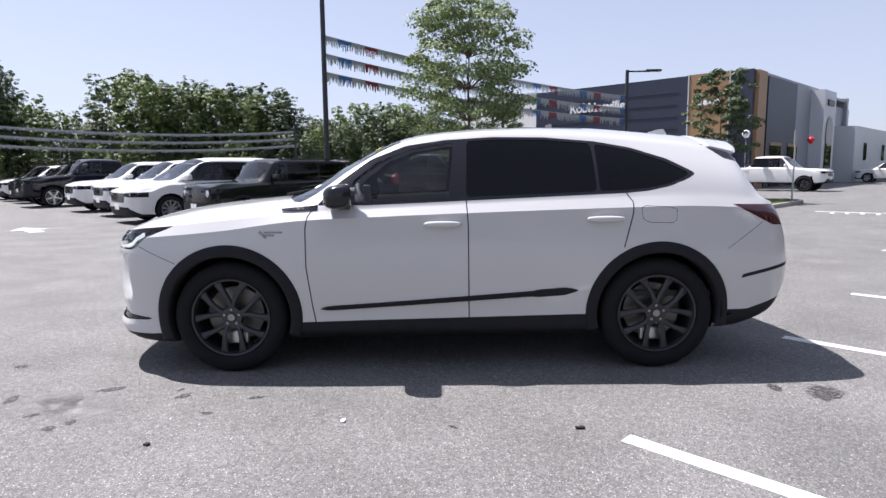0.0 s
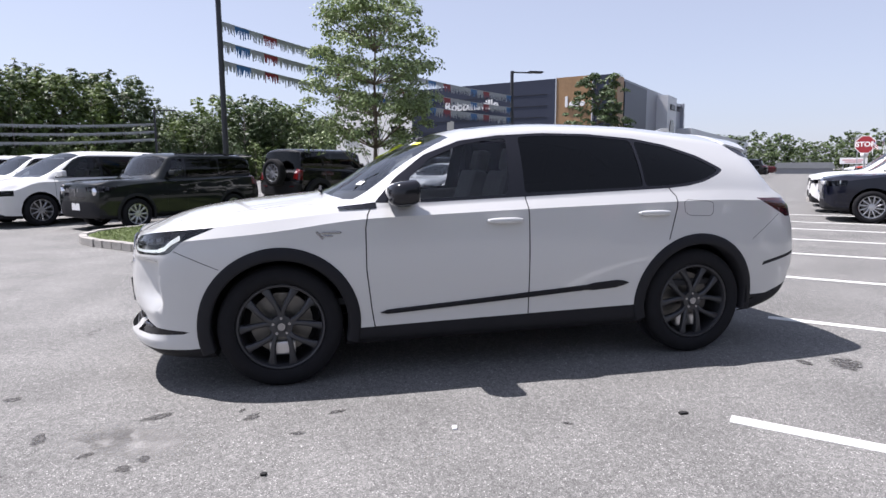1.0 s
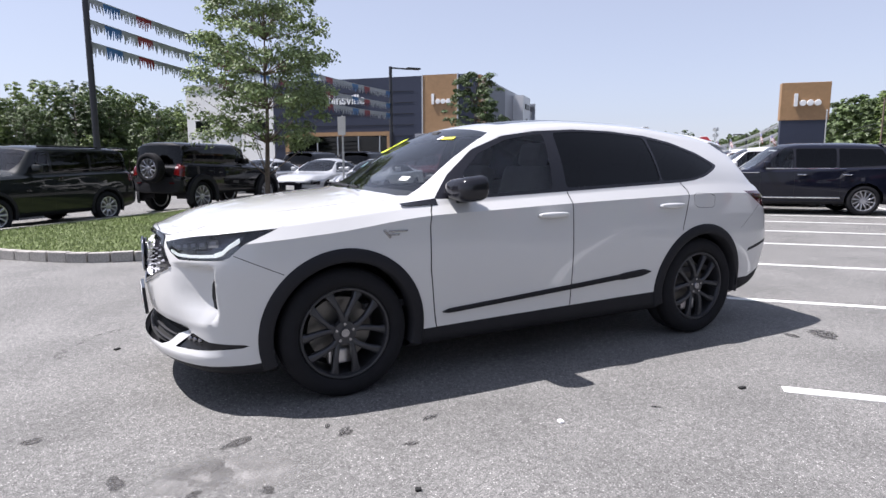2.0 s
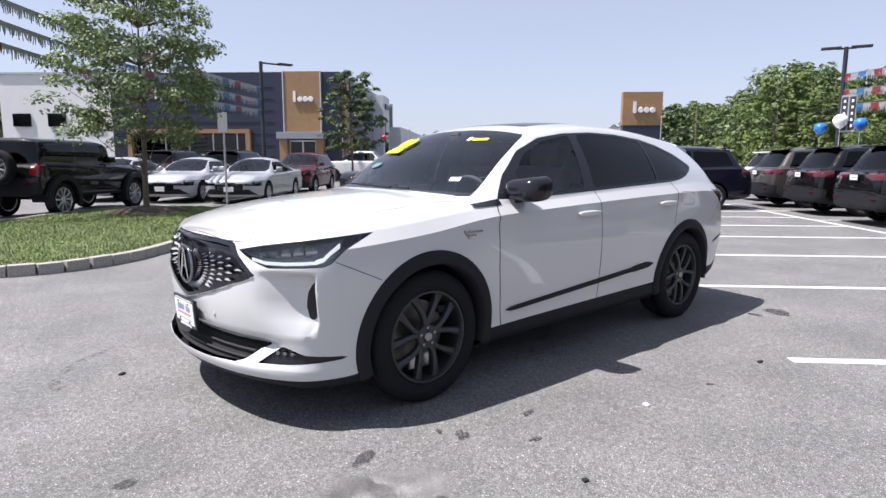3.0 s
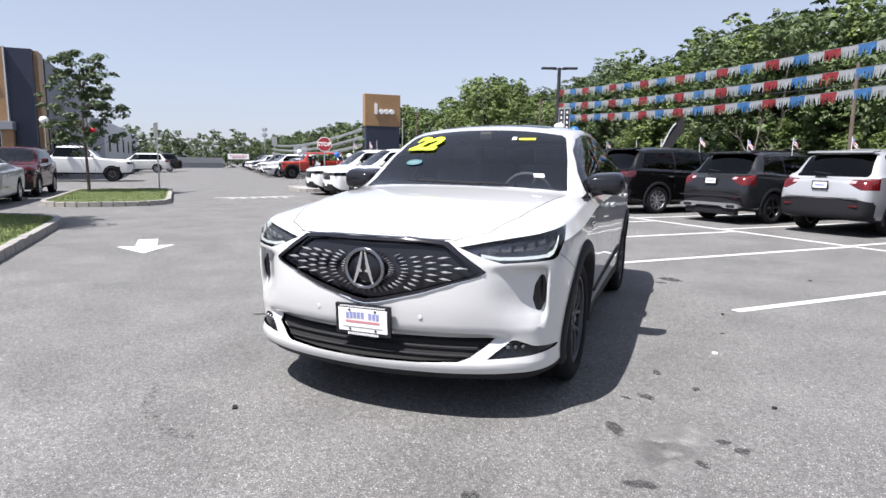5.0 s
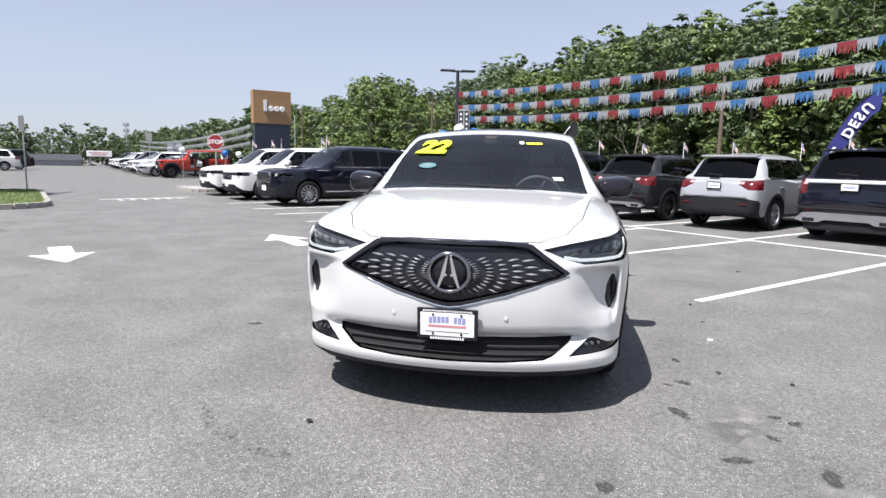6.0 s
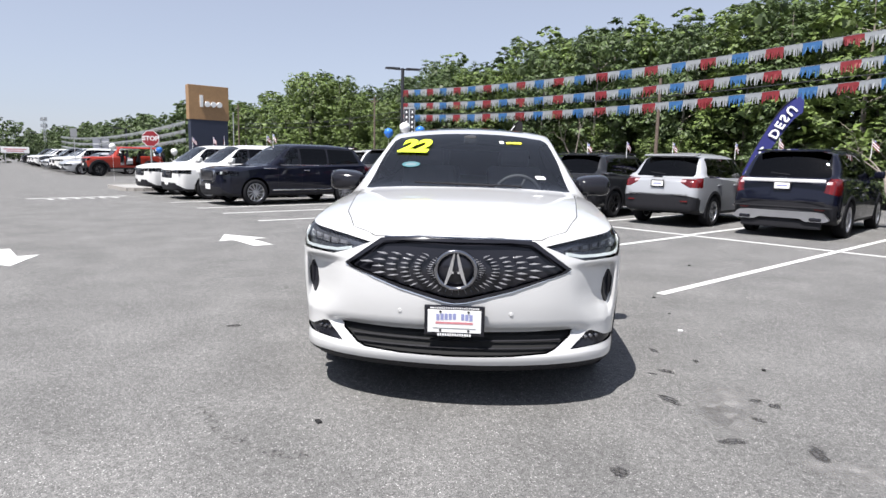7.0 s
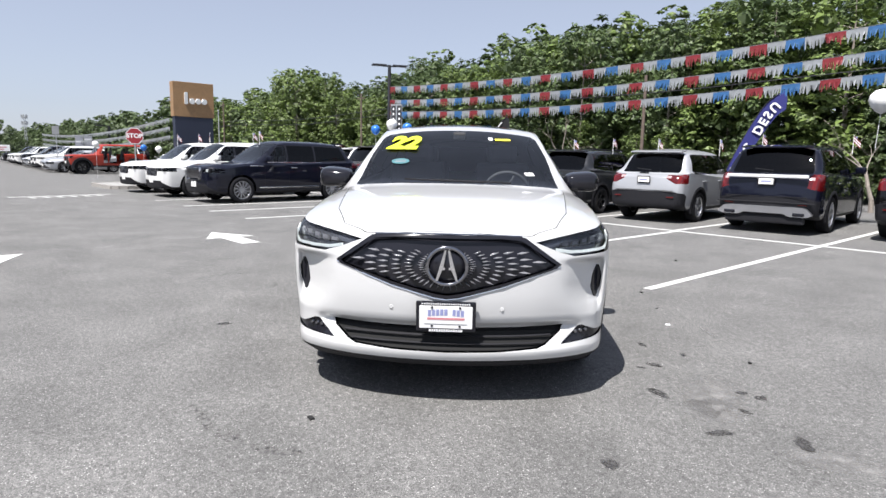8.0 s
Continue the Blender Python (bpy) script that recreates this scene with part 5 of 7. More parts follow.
        for a, c in zip(rows, rows[1:]):
            for j in range(3):
                strip.faces.new((a[j], a[j + 1], c[j + 1], c[j]))
        bmesh.ops.recalc_face_normals(strip, faces=strip.faces[:])
        part("door_moulding", strip, M["trim_black"], e)
        # handles
        for x, z in ((0.005, 1.005), (-1.075, 1.03)):
            y = skin_y(tree, x, z)
            b = bmesh.new()
            bmesh.ops.create_uvsphere(b, u_segments=24, v_segments=10, radius=1.0)
            for v in b.verts:
                q = v.co
                v.co = Vector((x + math.copysign(abs(q.x) ** 0.8, q.x) * 0.128, s * (y + 0.020) + q.y * 0.018 - s * 0.010 * q.x * q.x, z + math.copysign(abs(q.z) ** 0.8, q.z) * 0.021))
            add_box(b, (0.03, 0.05, 0.022), pose(x + 0.10, s * (y + 0.004), z), 0.006)
            add_box(b, (0.05, 0.05, 0.026), pose(x - 0.09, s * (y + 0.004), z), 0.006)
            part("door_handle", b, white, e, smooth=True)
            part("handle_recess", spin([(0, 0.002), (0.03, 0.002), (0.045, 0.0)], 20, pose(x, s * (y - 0.001), z - 0.012, -90 * s) @ Matrix.Diagonal((1.6, 0.75, 1, 1))), M["white"], e, smooth=True)
        # mirror
        b = bmesh.new()
        bmesh.ops.create_uvsphere(b, u_segments=28, v_segments=16, radius=1.0)
        for v in b.verts:
            x, y, z = v.co
            sx = math.copysign(abs(x) ** 0.6, x)
            sy = math.copysign(abs(y) ** 0.55, y)
            sz = math.copysign(abs(z) ** 0.6, z)
            v.co = Vector((sx * (0.125 if x > 0 else 0.060) - 0.02 * y * s, sy * 0.135, sz * (0.074 + 0.010 * sy * s) - 0.012 * sx))
        bmesh.ops.transform(b, matrix=pose(0.655, s * 0.990, 1.197), verts=b.verts[:])
        part("mirror_shell", b, M["gloss_black"], e, smooth=True)
        b = bmesh.new()
        add_box(b, (0.09, 0.15, 0.035), pose(0.665, s * 0.925, 1.122, s * 14), 0.014)
        part("mirror_foot", b, M["gloss_black"], e, smooth=True)
        b = box((0.006, 0.19, 0.115), (0.592, s * 0.990, 1.197), 0.002)
        part("mirror_glass", b, M["chrome"], e)
        # badge on the fender, black fin at the base of the pillar
        y = skin_y(tree, 1.13, 0.945)
        for dx, dz, w2, h2, ry2 in ((0.085, -0.004, 0.014, 0.062, 42), (0.015, 0.010, 0.120, 0.010, 0), (0.045, -0.010, 0.075, 0.009, 0)):
            part("fender_badge", box((w2, 0.006, h2), (1.11 + dx, s * (y + 0.003), 0.950 + dz), 0.002, (0, ry2, 0)), M["dark_chrome"], e)
        fin = bmesh.new()
        rows = []
        for i in range(9):
            x = 0.84 + 0.24 * i / 8
            z = 1.118 - 0.010 * i / 8
            hh = 0.014 * (1 - i / 8) + 0.004
            y = skin_y(tree, x, z - 0.02)
            rows.append([fin.verts.new((x, s * (y + 0.004 - 0.03 * kk), z + hh * (kk * 2 - 1))) for kk in (0, 1)])
        for a, c in zip(rows, rows[1:]):
            fin.faces.new((a[0], a[1], c[1], c[0]))
        part("pillar_fin", thicken(fin, 0.004), M["gloss_black"], e)
        # wiper
        part("wiper", tube((1.165, s * 0.10 + 0.30, 1.190), (1.14, s * 0.10 - 0.28, 1.204), 0.008, 0.006, 6), M["trim_black"], e)
    # dealer plate with frame
    px = front_x(0, 0.56) + 0.020
    pl = pose(px, 0.0, 0.520, 0, 4, 0)
    part("plate_frame", add_box(bmesh.new(), (0.020, 0.322, 0.165), pl, 0.005), M["gloss_black"], e)
    part("dealer_plate", add_box(bmesh.new(), (0.006, 0.285, 0.125), pl @ pose(0.010, 0, -0.002), 0.002), M["plate"], e)
    for i in range(9):
        if i != 5:
            part("printed_bar", add_box(bmesh.new(), (0.002, 0.017, 0.034), pl @ pose(0.0135, -0.088 + 0.022 * i, 0.020 + 0.006 * math.cos((i - 4) * 0.35))), M["plate_blue"], e)
    part("plate_stripe", add_box(bmesh.new(), (0.002, 0.20, 0.012), pl @ pose(0.0135, 0, -0.010)), M["plate_red"], e)
    part("plate_stripe", add_box(bmesh.new(), (0.002, 0.23, 0.004), pl @ pose(0.0135, 0, -0.040)), M["sign_back"], e)
    for i in range(14):
        part("printed_bar", add_box(bmesh.new(), (0.002, 0.009, 0.013), pl @ pose(0.0112, -0.085 + 0.013 * i, -0.077)), M["sign_white"], e)
    for i in range(22):
        part("printed_bar", add_box(bmesh.new(), (0.002, 0.007, 0.008), pl @ pose(0.0112, -0.126 + 0.012 * i, 0.071)), M["sign_white"], e)
    for yy in (-0.075, 0.075):
        for zz in (0.052, -0.052):
            part("plate_screw", add_tube(bmesh.new(), pl @ Vector((0.010, yy, zz)), pl @ Vector((0.017, yy, zz)), 0.007, 0.006, 10), M["trim_black"], e)
    for s in (1, -1):
        part("parking_sensor", spin([(0, 0.002), (0.010, 0.002), (0.012, 0)], 14, pose(front_x(s * 0.30, 0.555) + 0.001, s * 0.30, 0.555, 0, 90, 0)), M["white"], e)
    # stickers on the windshield
    def on_screen(y, z):
        h = tree.ray_cast(Vector((4, y, z)), Vector((-1, 0, 0)))
        return h[0], h[1]

    def sticker(y, z, w, hgt, material, name):
        p, n = on_screen(y, z)
        mm = Matrix.Translation(p + n * 0.004) @ n.to_track_quat("Z", "Y").to_matrix().to_4x4()
        side = mm.to_3x3() @ Vector((1, 0, 0))
        part(name, add_box(bmesh.new(), (w, hgt, 0.002) if abs(side.y) > 0.5 else (hgt, w, 0.002), mm), material, e)
        return p, n
    sticker(0.26, 1.52, 0.035, 0.055, M["sign_white"], "registration_sticker")
    sticker(0.36, 1.515, 0.13, 0.035, M["yellow"], "yellow_sticker")
    sticker(0.555, 1.245, 0.075, 0.045, M["sign_white"], "inspection_sticker")
    p, n = on_screen(-0.44, 1.465)
    q = on_screen(-0.56, 1.465)[0]
    u = (p - q).normalized() * 1.0
    u = -u if u.y < 0 else u
    vv = n.cross(u).normalized()
    vv = -vv if vv.z < 0 else vv
    fm = Matrix.Translation(p + n * 0.012) @ Matrix((u, vv, u.cross(vv))).transposed().to_4x4()
    text("22", 0.30, 0.002, M["lime"], fm @ Matrix.Shear("XZ", 4, (0, 0)) , parent=e, name="windshield_number", bold=0.016, label="lime green painted numerals", squeeze=0.86)
    p, n = on_screen(-0.45, 1.325)
    mm = Matrix.Translation(p + n * 0.006) @ n.to_track_quat("Z", "Y").to_matrix().to_4x4()
    part("round_sticker", spin([(0, 0.002), (1, 0.002), (1, 0)], 24, mm @ Matrix.Diagonal((0.075, 0.038, 1, 1)) @ pose(0, 0, 0)), M["teal"], e)
    for j in (-1, 1):
        part("sticker_bar", add_box(bmesh.new(), (0.09, 0.009, 0.001), mm @ pose(0, 0.010 * j, 0.0026), 0), M["sign_back"], e)
    part("mirror_pod", box((0.06, 0.11, 0.07), (0.38, 0.0, 1.545), 0.02), M["cabin"], e)
    # cabin
    def seat(sx, sy):
        b = bmesh.new()
        add_box(b, (0.50, 0.50, 0.20), pose(sx, sy, 0.70, 0, -6), 0.06)
        add_box(b, (0.15, 0.50, 0.66), pose(sx - 0.30, sy, 1.00, 0, -16), 0.06)
        add_box(b, (0.11, 0.27, 0.18), pose(sx - 0.43, sy, 1.40, 0, -12), 0.045)
        part("seat", b, M["cabin_mid"], e)
    for sx in (0.20, -0.72):
        for sy in (0.40, -0.40):
            seat(sx, sy)
    part("dashboard", box((0.42, 1.46, 0.26), (0.84, 0, 1.02), 0.09), M["cabin"], e, smooth=True)
    wh = bmesh.new()
    add_spin(wh, [(0.18 + 0.016 * math.cos(t), 0.016 * math.sin(t)) for t in [2 * math.pi * i / 8 for i in range(8)]], 32, pose(0.56, 0.40, 1.09, 0, -66, 0), True)
    add_box(wh, (0.36, 0.05, 0.02), pose(0.56, 0.40, 1.09, 0, -66, 90), 0.008)
    part("steering_wheel", wh, M["cabin_mid"], e, smooth=True)
    part("cabin_floor", box((3.4, 1.7, 0.04), (-0.4, 0, 0.50)), M["cabin"], e)
    lip = bmesh.new()
    rows = []
    for i in range(21):
        y = -0.60 + 0.06 * i
        h = tree.ray_cast(Vector((-1.86, y, 3)), Vector((0, 0, -1)))
        z0 = h[0].z
        tail = -2.17 + 0.09 * (y / 0.6) ** 4
        rows.append([lip.verts.new(p) for p in ((-1.84, y, z0 - 0.004), (-1.90, y, z0 + 0.004), (tail + 0.02, y, z0 - 0.034), (tail, y, z0 - 0.046), (tail + 0.03, y, z0 - 0.058), (-1.90, y, z0 - 0.03))])
    for a, c in zip(rows, rows[1:]):
        for j in range(6):
            lip.faces.new((a[j], a[(j + 1) % 6], c[(j + 1) % 6], c[j]))
    lip.faces.new(rows[0]); lip.faces.new(rows[-1][::-1])
    bmesh.ops.recalc_face_normals(lip, faces=lip.faces[:])
    part("roof_spoiler", lip, white, e)
    part("roof_fin", prism([(-0.11, 0), (0.10, 0), (-0.03, 0.045), (-0.08, 0.05)], 0.03, pose(-1.70, 0.015, 1.62, 90, 0, 0)), white, e)
    return e


hero_car()


# ---------------------------------------------------------------- ground and markings
GRID = pose(0, 0, 0, 0, 0, -45)


def at(p, q, z=0.0, rz=0.0):
    """A pose in the lot's own grid: p along the stalls, q across them."""
    return GRID @ pose(p, q, z, 0, 0, rz)


def slab(name, bm, material, m, label="", category="", kind="structure", smooth=False):
    ob = link(name, bm, material, None, "", smooth)
    ob.matrix_world = m
    return tagged(ob, label, category, "", kind)


bm = bmesh.new()
bmesh.ops.create_grid(bm, x_segments=40, y_segments=40, size=1500)
slab("ground", bm, M["asphalt"], Matrix(), "worn grey asphalt of a car lot", "ground")


def line(p0, q0, p1, q1, w=0.10):
    a, b = Vector((p0, q0)), Vector((p1, q1))
    d = b - a
    bm = box((d.length, w, 0.004), (0, 0, 0.002))
    slab("parking_line", bm, M["line"], at((p0 + p1) / 2, (q0 + q1) / 2, 0.0005, math.degrees(math.atan2(d.y, d.x))), "worn white painted parking line on asphalt", "road marking")


for q in (2.72, 5.28, 7.6, 9.88, 11.9, 13.95, 15.7, 18.0):
    line(-1.42 if q < 10 else -1.85, q, 4.17, q)
for q in (0.0, 2.72, 5.36, 8.0, 10.6, 13.3, 16.0, 18.7):
    line(4.27, q, 9.7, q)
line(4.22, -12, 4.22, 22.4)
line(-5.0, 20.95, -2.2, 21.5, 0.14)
for i in range(6):
    line(-4.5 + 0.36 * i, 20.75 + 0.07 * i, -4.42 + 0.36 * i, 20.3 + 0.07 * i, 0.10)


def arrow(m):
    pts = [(0.0, 0.0), (-0.82, -0.40), (-0.80, -0.15), (-1.62, -0.15), (-1.62, 0.15), (-0.80, 0.15), (-0.82, 0.40)]
    slab("road_arrow", prism(pts[::-1], 0.004), M["line"], m, "white painted direction arrow on asphalt", "road marking")


arrow(at(-6.6, 8.24, 0.0005, -90))
arrow(at(-3.34, 9.98, 0.0005, 90))
arrow(at(-18.3, 3.28, 0.0005, 180))


def stain(x, y, sx, sy, turn, material, seed, name="oil_stain", label="small dark oil stain on asphalt"):
    """A thin patch with an uneven edge."""
    rnd = random.Random(seed)
    n = 26
    ph = [rnd.uniform(0, 6.28) for _ in range(4)]
    pts = []
    for i in range(n):
        a = 2 * math.pi * i / n
        r = 1 + 0.20 * math.sin(2 * a + ph[0]) + 0.14 * math.sin(3 * a + ph[1]) + 0.10 * math.sin(5 * a + ph[2]) + rnd.uniform(-0.06, 0.06)
        pts.append((sx * r * math.cos(a), sy * r * math.sin(a)))
    slab(name, prism(pts, 0.0015), material, pose(x, y, 0.0004, 0, 0, turn), label, "stain")


SPOTS = ((-3.0, 4.17, 0.06), (-2.1, 3.70, 0.075), (-1.6, 3.57, 0.06), (-1.66, 3.68, 0.03), (-2.63, 3.53, 0.07), (-2.06, 3.19, 0.045), (-2.13, 3.11, 0.05), (-2.72, 3.17, 0.08), (-1.14, 3.53, 0.05), (-2.34, 3.29, 0.045), (2.30, 3.53, 0.16), (2.05, 3.62, 0.07), (-0.95, 6.82, 0.06), (0.05, 3.08, 0.03), (-1.35, 3.3, 0.04))
for i, (x, y, r) in enumerate(SPOTS):
    stain(x, y, r, r * 0.62, 25 * i, M["stain"], i)
for i, (x, y, sx, sy) in enumerate(((-2.12, 3.40, 0.36, 0.20), (-0.76, 2.90, 0.13, 0.03), (-2.35, 3.45, 0.22, 0.14), (-2.9, 3.08, 0.3, 0.12))):
    stain(x, y, sx, sy, 30 * i - 20, M["pale_stain"], 40 + i, "dried_spill", "pale dried spill on asphalt")


def crack(pts, w, seed, material):
    rnd = random.Random(seed)
    line2 = smooth_line(pts, 14)
    bm = bmesh.new()
    rows = []
    for i, p in enumerate(line2):
        ww = w * rnd.uniform(0.4, 1.2) * min(1, i / 2 + 0.15, (14 - i) / 2 + 0.15)
        d = (line2[min(i + 1, 14)] - line2[max(i - 1, 0)]).normalized()
        q = Vector((-d.y, d.x)) * ww
        rows.append([bm.verts.new((p.x + q.x, p.y + q.y, 0.0012)), bm.verts.new((p.x - q.x, p.y - q.y, 0.0012))])
    for a, b in zip(rows, rows[1:]):
        bm.faces.new((a[0], a[1], b[1], b[0]))
    slab("scuff_mark", bm, material, Matrix(), "curved dark scuff worn into asphalt", "stain")


crack([(-2.55, 6.30), (-2.80, 6.12), (-2.92, 5.95), (-3.02, 5.72), (-3.0, 5.50)], 0.035, 1, M["scuff"])
crack([(0.75, 7.85), (1.0, 7.72), (1.15, 7.45), (1.4, 7.25)], 0.03, 2, M["scuff"])
crack([(1.7, 8.5), (2.0, 8.2), (2.2, 7.8)], 0.025, 3, M["scuff"])
crack([(2.75, 7.95), (2.95, 7.85), (3.15, 7.6)], 0.02, 4, M["scuff"])
crack([(0.2, 7.1), (0.5, 6.9), (0.7, 6.95)], 0.02, 5, M["scuff"])
for i, (x, y, c) in enumerate(((0.715, 3.05, "gap"), (-2.66, 5.64, "gap"), (-0.555, 3.165, "sign_white"), (2.9, 2.0, "gap"), (-1.5, 2.9, "gap"))):
    slab("litter", box((0.05 - 0.006 * i, 0.025, 0.012), (0, 0, 0.006), 0.004), M[c], pose(x, y, 0, 0, 0, 40 * i), "small scrap lying on asphalt", "litter", "thing")


# ---------------------------------------------------------------- planted islands
def island(p0, p1, q0, q1, r, label, top="grass", category="grass"):
    """A grass island with a kerb of single stone blocks."""
    pts = rounded([(p0, q0), (p1, q0), (p1, q1), (p0, q1)], r, 10)
    g = bmesh.new()
    inner = [((p0 + p1) / 2 + (x - (p0 + p1) / 2) * 0.97, (q0 + q1) / 2 + (y - (q0 + q1) / 2) * 0.985) for x, y in pts]
    add_prism(g, inner, 0.115)
    bmesh.ops.recalc_face_normals(g, faces=g.faces[:])
    slab("island_bed", g, M[top], at(0, 0), label, category)
    e = tagged(new("kerb"), "low kerb of grey granite blocks", "kerb", "", "structure")
    e.matrix_world = at(0, 0)
    blocks = [box((0.27, 0.13, 0.155), (0, 0, 0.06), 0.012) for _ in range(1)]
    me = bpy.data.meshes.new("kerb_block")
    blocks[0].to_mesh(me)
    me.materials.append(M["kerb"])
    rnd = random.Random(8)
    poly = [Vector(p) for p in pts]
    left = 0.0
    for a, b in zip(poly, poly[1:] + poly[:1]):
        d = b - a
        L = d.length
        while left < L and L > 1e-5:
            c = a + d * (left / L)
            o = new("kerb_block", me)
            o.parent = e
            o.matrix_local = pose(c.x + rnd.uniform(-0.008, 0.008), c.y, rnd.uniform(-0.006, 0.006), 0, 0, math.degrees(math.atan2(d.y, d.x)) + rnd.uniform(-2, 2))
            left += 0.285
        left -= L
    return e


def blades(p0, p1, q0, q1, r, n, seed):
    """Mown grass all over an island, a little longer along the kerb."""
    rnd = random.Random(seed)
    poly = rounded([(p0, q0), (p1, q0), (p1, q1), (p0, q1)], r, 10)
    bm = bmesh.new()
    while n > 0:
        x, y = rnd.uniform(p0, p1), rnd.uniform(q0, q1)
        if not inside((x, y), poly):
            continue
        n -= 1
        edge = min(x - p0, p1 - x) < 0.12
        h, a = rnd.uniform(0.02, 0.05) * (1.5 if edge else 1), rnd.uniform(0, 6.28)
        lean = Vector((rnd.gauss(0, 0.022), rnd.gauss(0, 0.022), h))
        o, w = Vector((x, y, 0.112)), Vector((math.cos(a), math.sin(a), 0)) * 0.007
        bm.faces.new([bm.verts.new(v) for v in (o - w, o + w, o + lean)])
    slab("grass_blades", bm, M["blade"], at(0, 0), "short mown grass blades", "grass", "stuff")


M["blade"] = mat("grass_blade", (0.150, 0.195, 0.060), 0.7, 0, 0.4, 1.2, each=0.4)
blades(-13.28, -8.42, 5.02, 14.28, 1.9, 48000, 5)
blades(-9.48, -6.52, 17.72, 25.88, 1.3, 12000, 6)
island(-13.4, -8.3, 4.9, 14.4, 2.0, "mown green grass in a kerbed island")
island(-9.6, -6.4, 17.6, 26.0, 1.4, "mown green grass in a far kerbed island")
island(-1.5, 4.2, 24.2, 27.6, 0.7, "pale worn concrete top of a kerbed island", "concrete", "concrete")


# ---------------------------------------------------------------- trees
def leaves(bm, centre, spread, n, size, rnd):
    """n leaves on the rounded outside of a clump."""
    centre = Vector(centre)
    for _ in range(n):
        d = Vector((rnd.gauss(0, 1), rnd.gauss(0, 1), rnd.gauss(0.65, 0.65))).normalized()
        p = centre + Vector((d.x, d.y, d.z * 0.62)) * spread * rnd.uniform(0.62, 1.05)
        n3 = (d + Vector((rnd.gauss(0, 0.38), rnd.gauss(0, 0.38), rnd.gauss(0.45, 0.4)))).normalized()
        u = n3.cross(Vector((rnd.gauss(0, 1), rnd.gauss(0, 1), rnd.gauss(0, 1)))).normalized()
        w = n3.cross(u)
        s = size * rnd.uniform(0.6, 1.25)
        a, b, c, e = p - u * s, p + w * s * 0.6 + u * 0.1 * s, p + u * s - n3 * s * 0.3, p - w * s * 0.6 + u * 0.1 * s
        bm.faces.new([bm.verts.new(v) for v in (a, b, c, e)])


def tree(name, m, label, height, crown_r, crown_lo, seed, leaf, bark, clumps=160, per=34, size=0.085, trunk=0.07, cone=0.45, group="", clump=0.24):
    """A tapered trunk, limbs, and a crown of many single leaves in clumps."""
    rnd = random.Random(seed)
    e = root(name, m, label, "tree", group)
    tb, lb = bmesh.new(), bmesh.new()
    pts = [Vector((0, 0, -0.05))]
    for i in range(1, 7):
        pts.append(Vector((pts[-1].x + rnd.uniform(-1, 1) * 0.02 * height * 0.3, pts[-1].y + rnd.uniform(-1, 1) * 0.02 * height * 0.3, height * 0.9 * i / 6)))
    for i in range(6):
        add_tube(tb, pts[i], pts[i + 1], trunk * (1 - i / 6.6), trunk * (1 - (i + 1) / 6.6), 9)
    for _ in range(clumps):
        t = rnd.random() ** 0.8
        z = crown_lo + (height - crown_lo) * t
        prof = (math.sin(math.pi * min(1, t * (1 - cone) + cone * 0.55)) ** 0.8) * (0.55 + 0.45 * rnd.random())
        a = rnd.uniform(0, 2 * math.pi)
        r = crown_r * prof * (0.35 + 0.65 * math.sqrt(rnd.random()))
        c = Vector((r * math.cos(a), r * math.sin(a), z))
        if rnd.random() < 0.45:
            k = min(5, max(1, int((z - 0.25 * r) / (height * 0.9) * 6)))
            add_tube(tb, pts[k], c, trunk * 0.22, trunk * 0.05, 4, False)
        leaves(lb, c, crown_r * clump * rnd.uniform(0.65, 1.3), per, size, rnd)
    part("trunk", tb, bark, e)
    part("crown", lb, leaf, e)
    return e


tree("maple_tree", at(-11.65, 12.6, 0.1), "young leafy maple in a mulched island", 5.75, 2.2, 1.55, 5, M["leaf_a"], M["bark"], 205, 105, 0.052, 0.075, 0.43, "", 0.155)
bm = spin([(0, 0.16), (0.5, 0.13), (0.95, 0.02), (1.05, -0.02)], 28)
slab("mulch_ring", bm, M["mulch"], at(-11.65, 12.6, 0.1), "dark mulch heaped round a trunk", "mulch", smooth=True)
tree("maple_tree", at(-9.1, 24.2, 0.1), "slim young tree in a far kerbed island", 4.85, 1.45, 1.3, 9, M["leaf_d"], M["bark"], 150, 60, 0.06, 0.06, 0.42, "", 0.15)


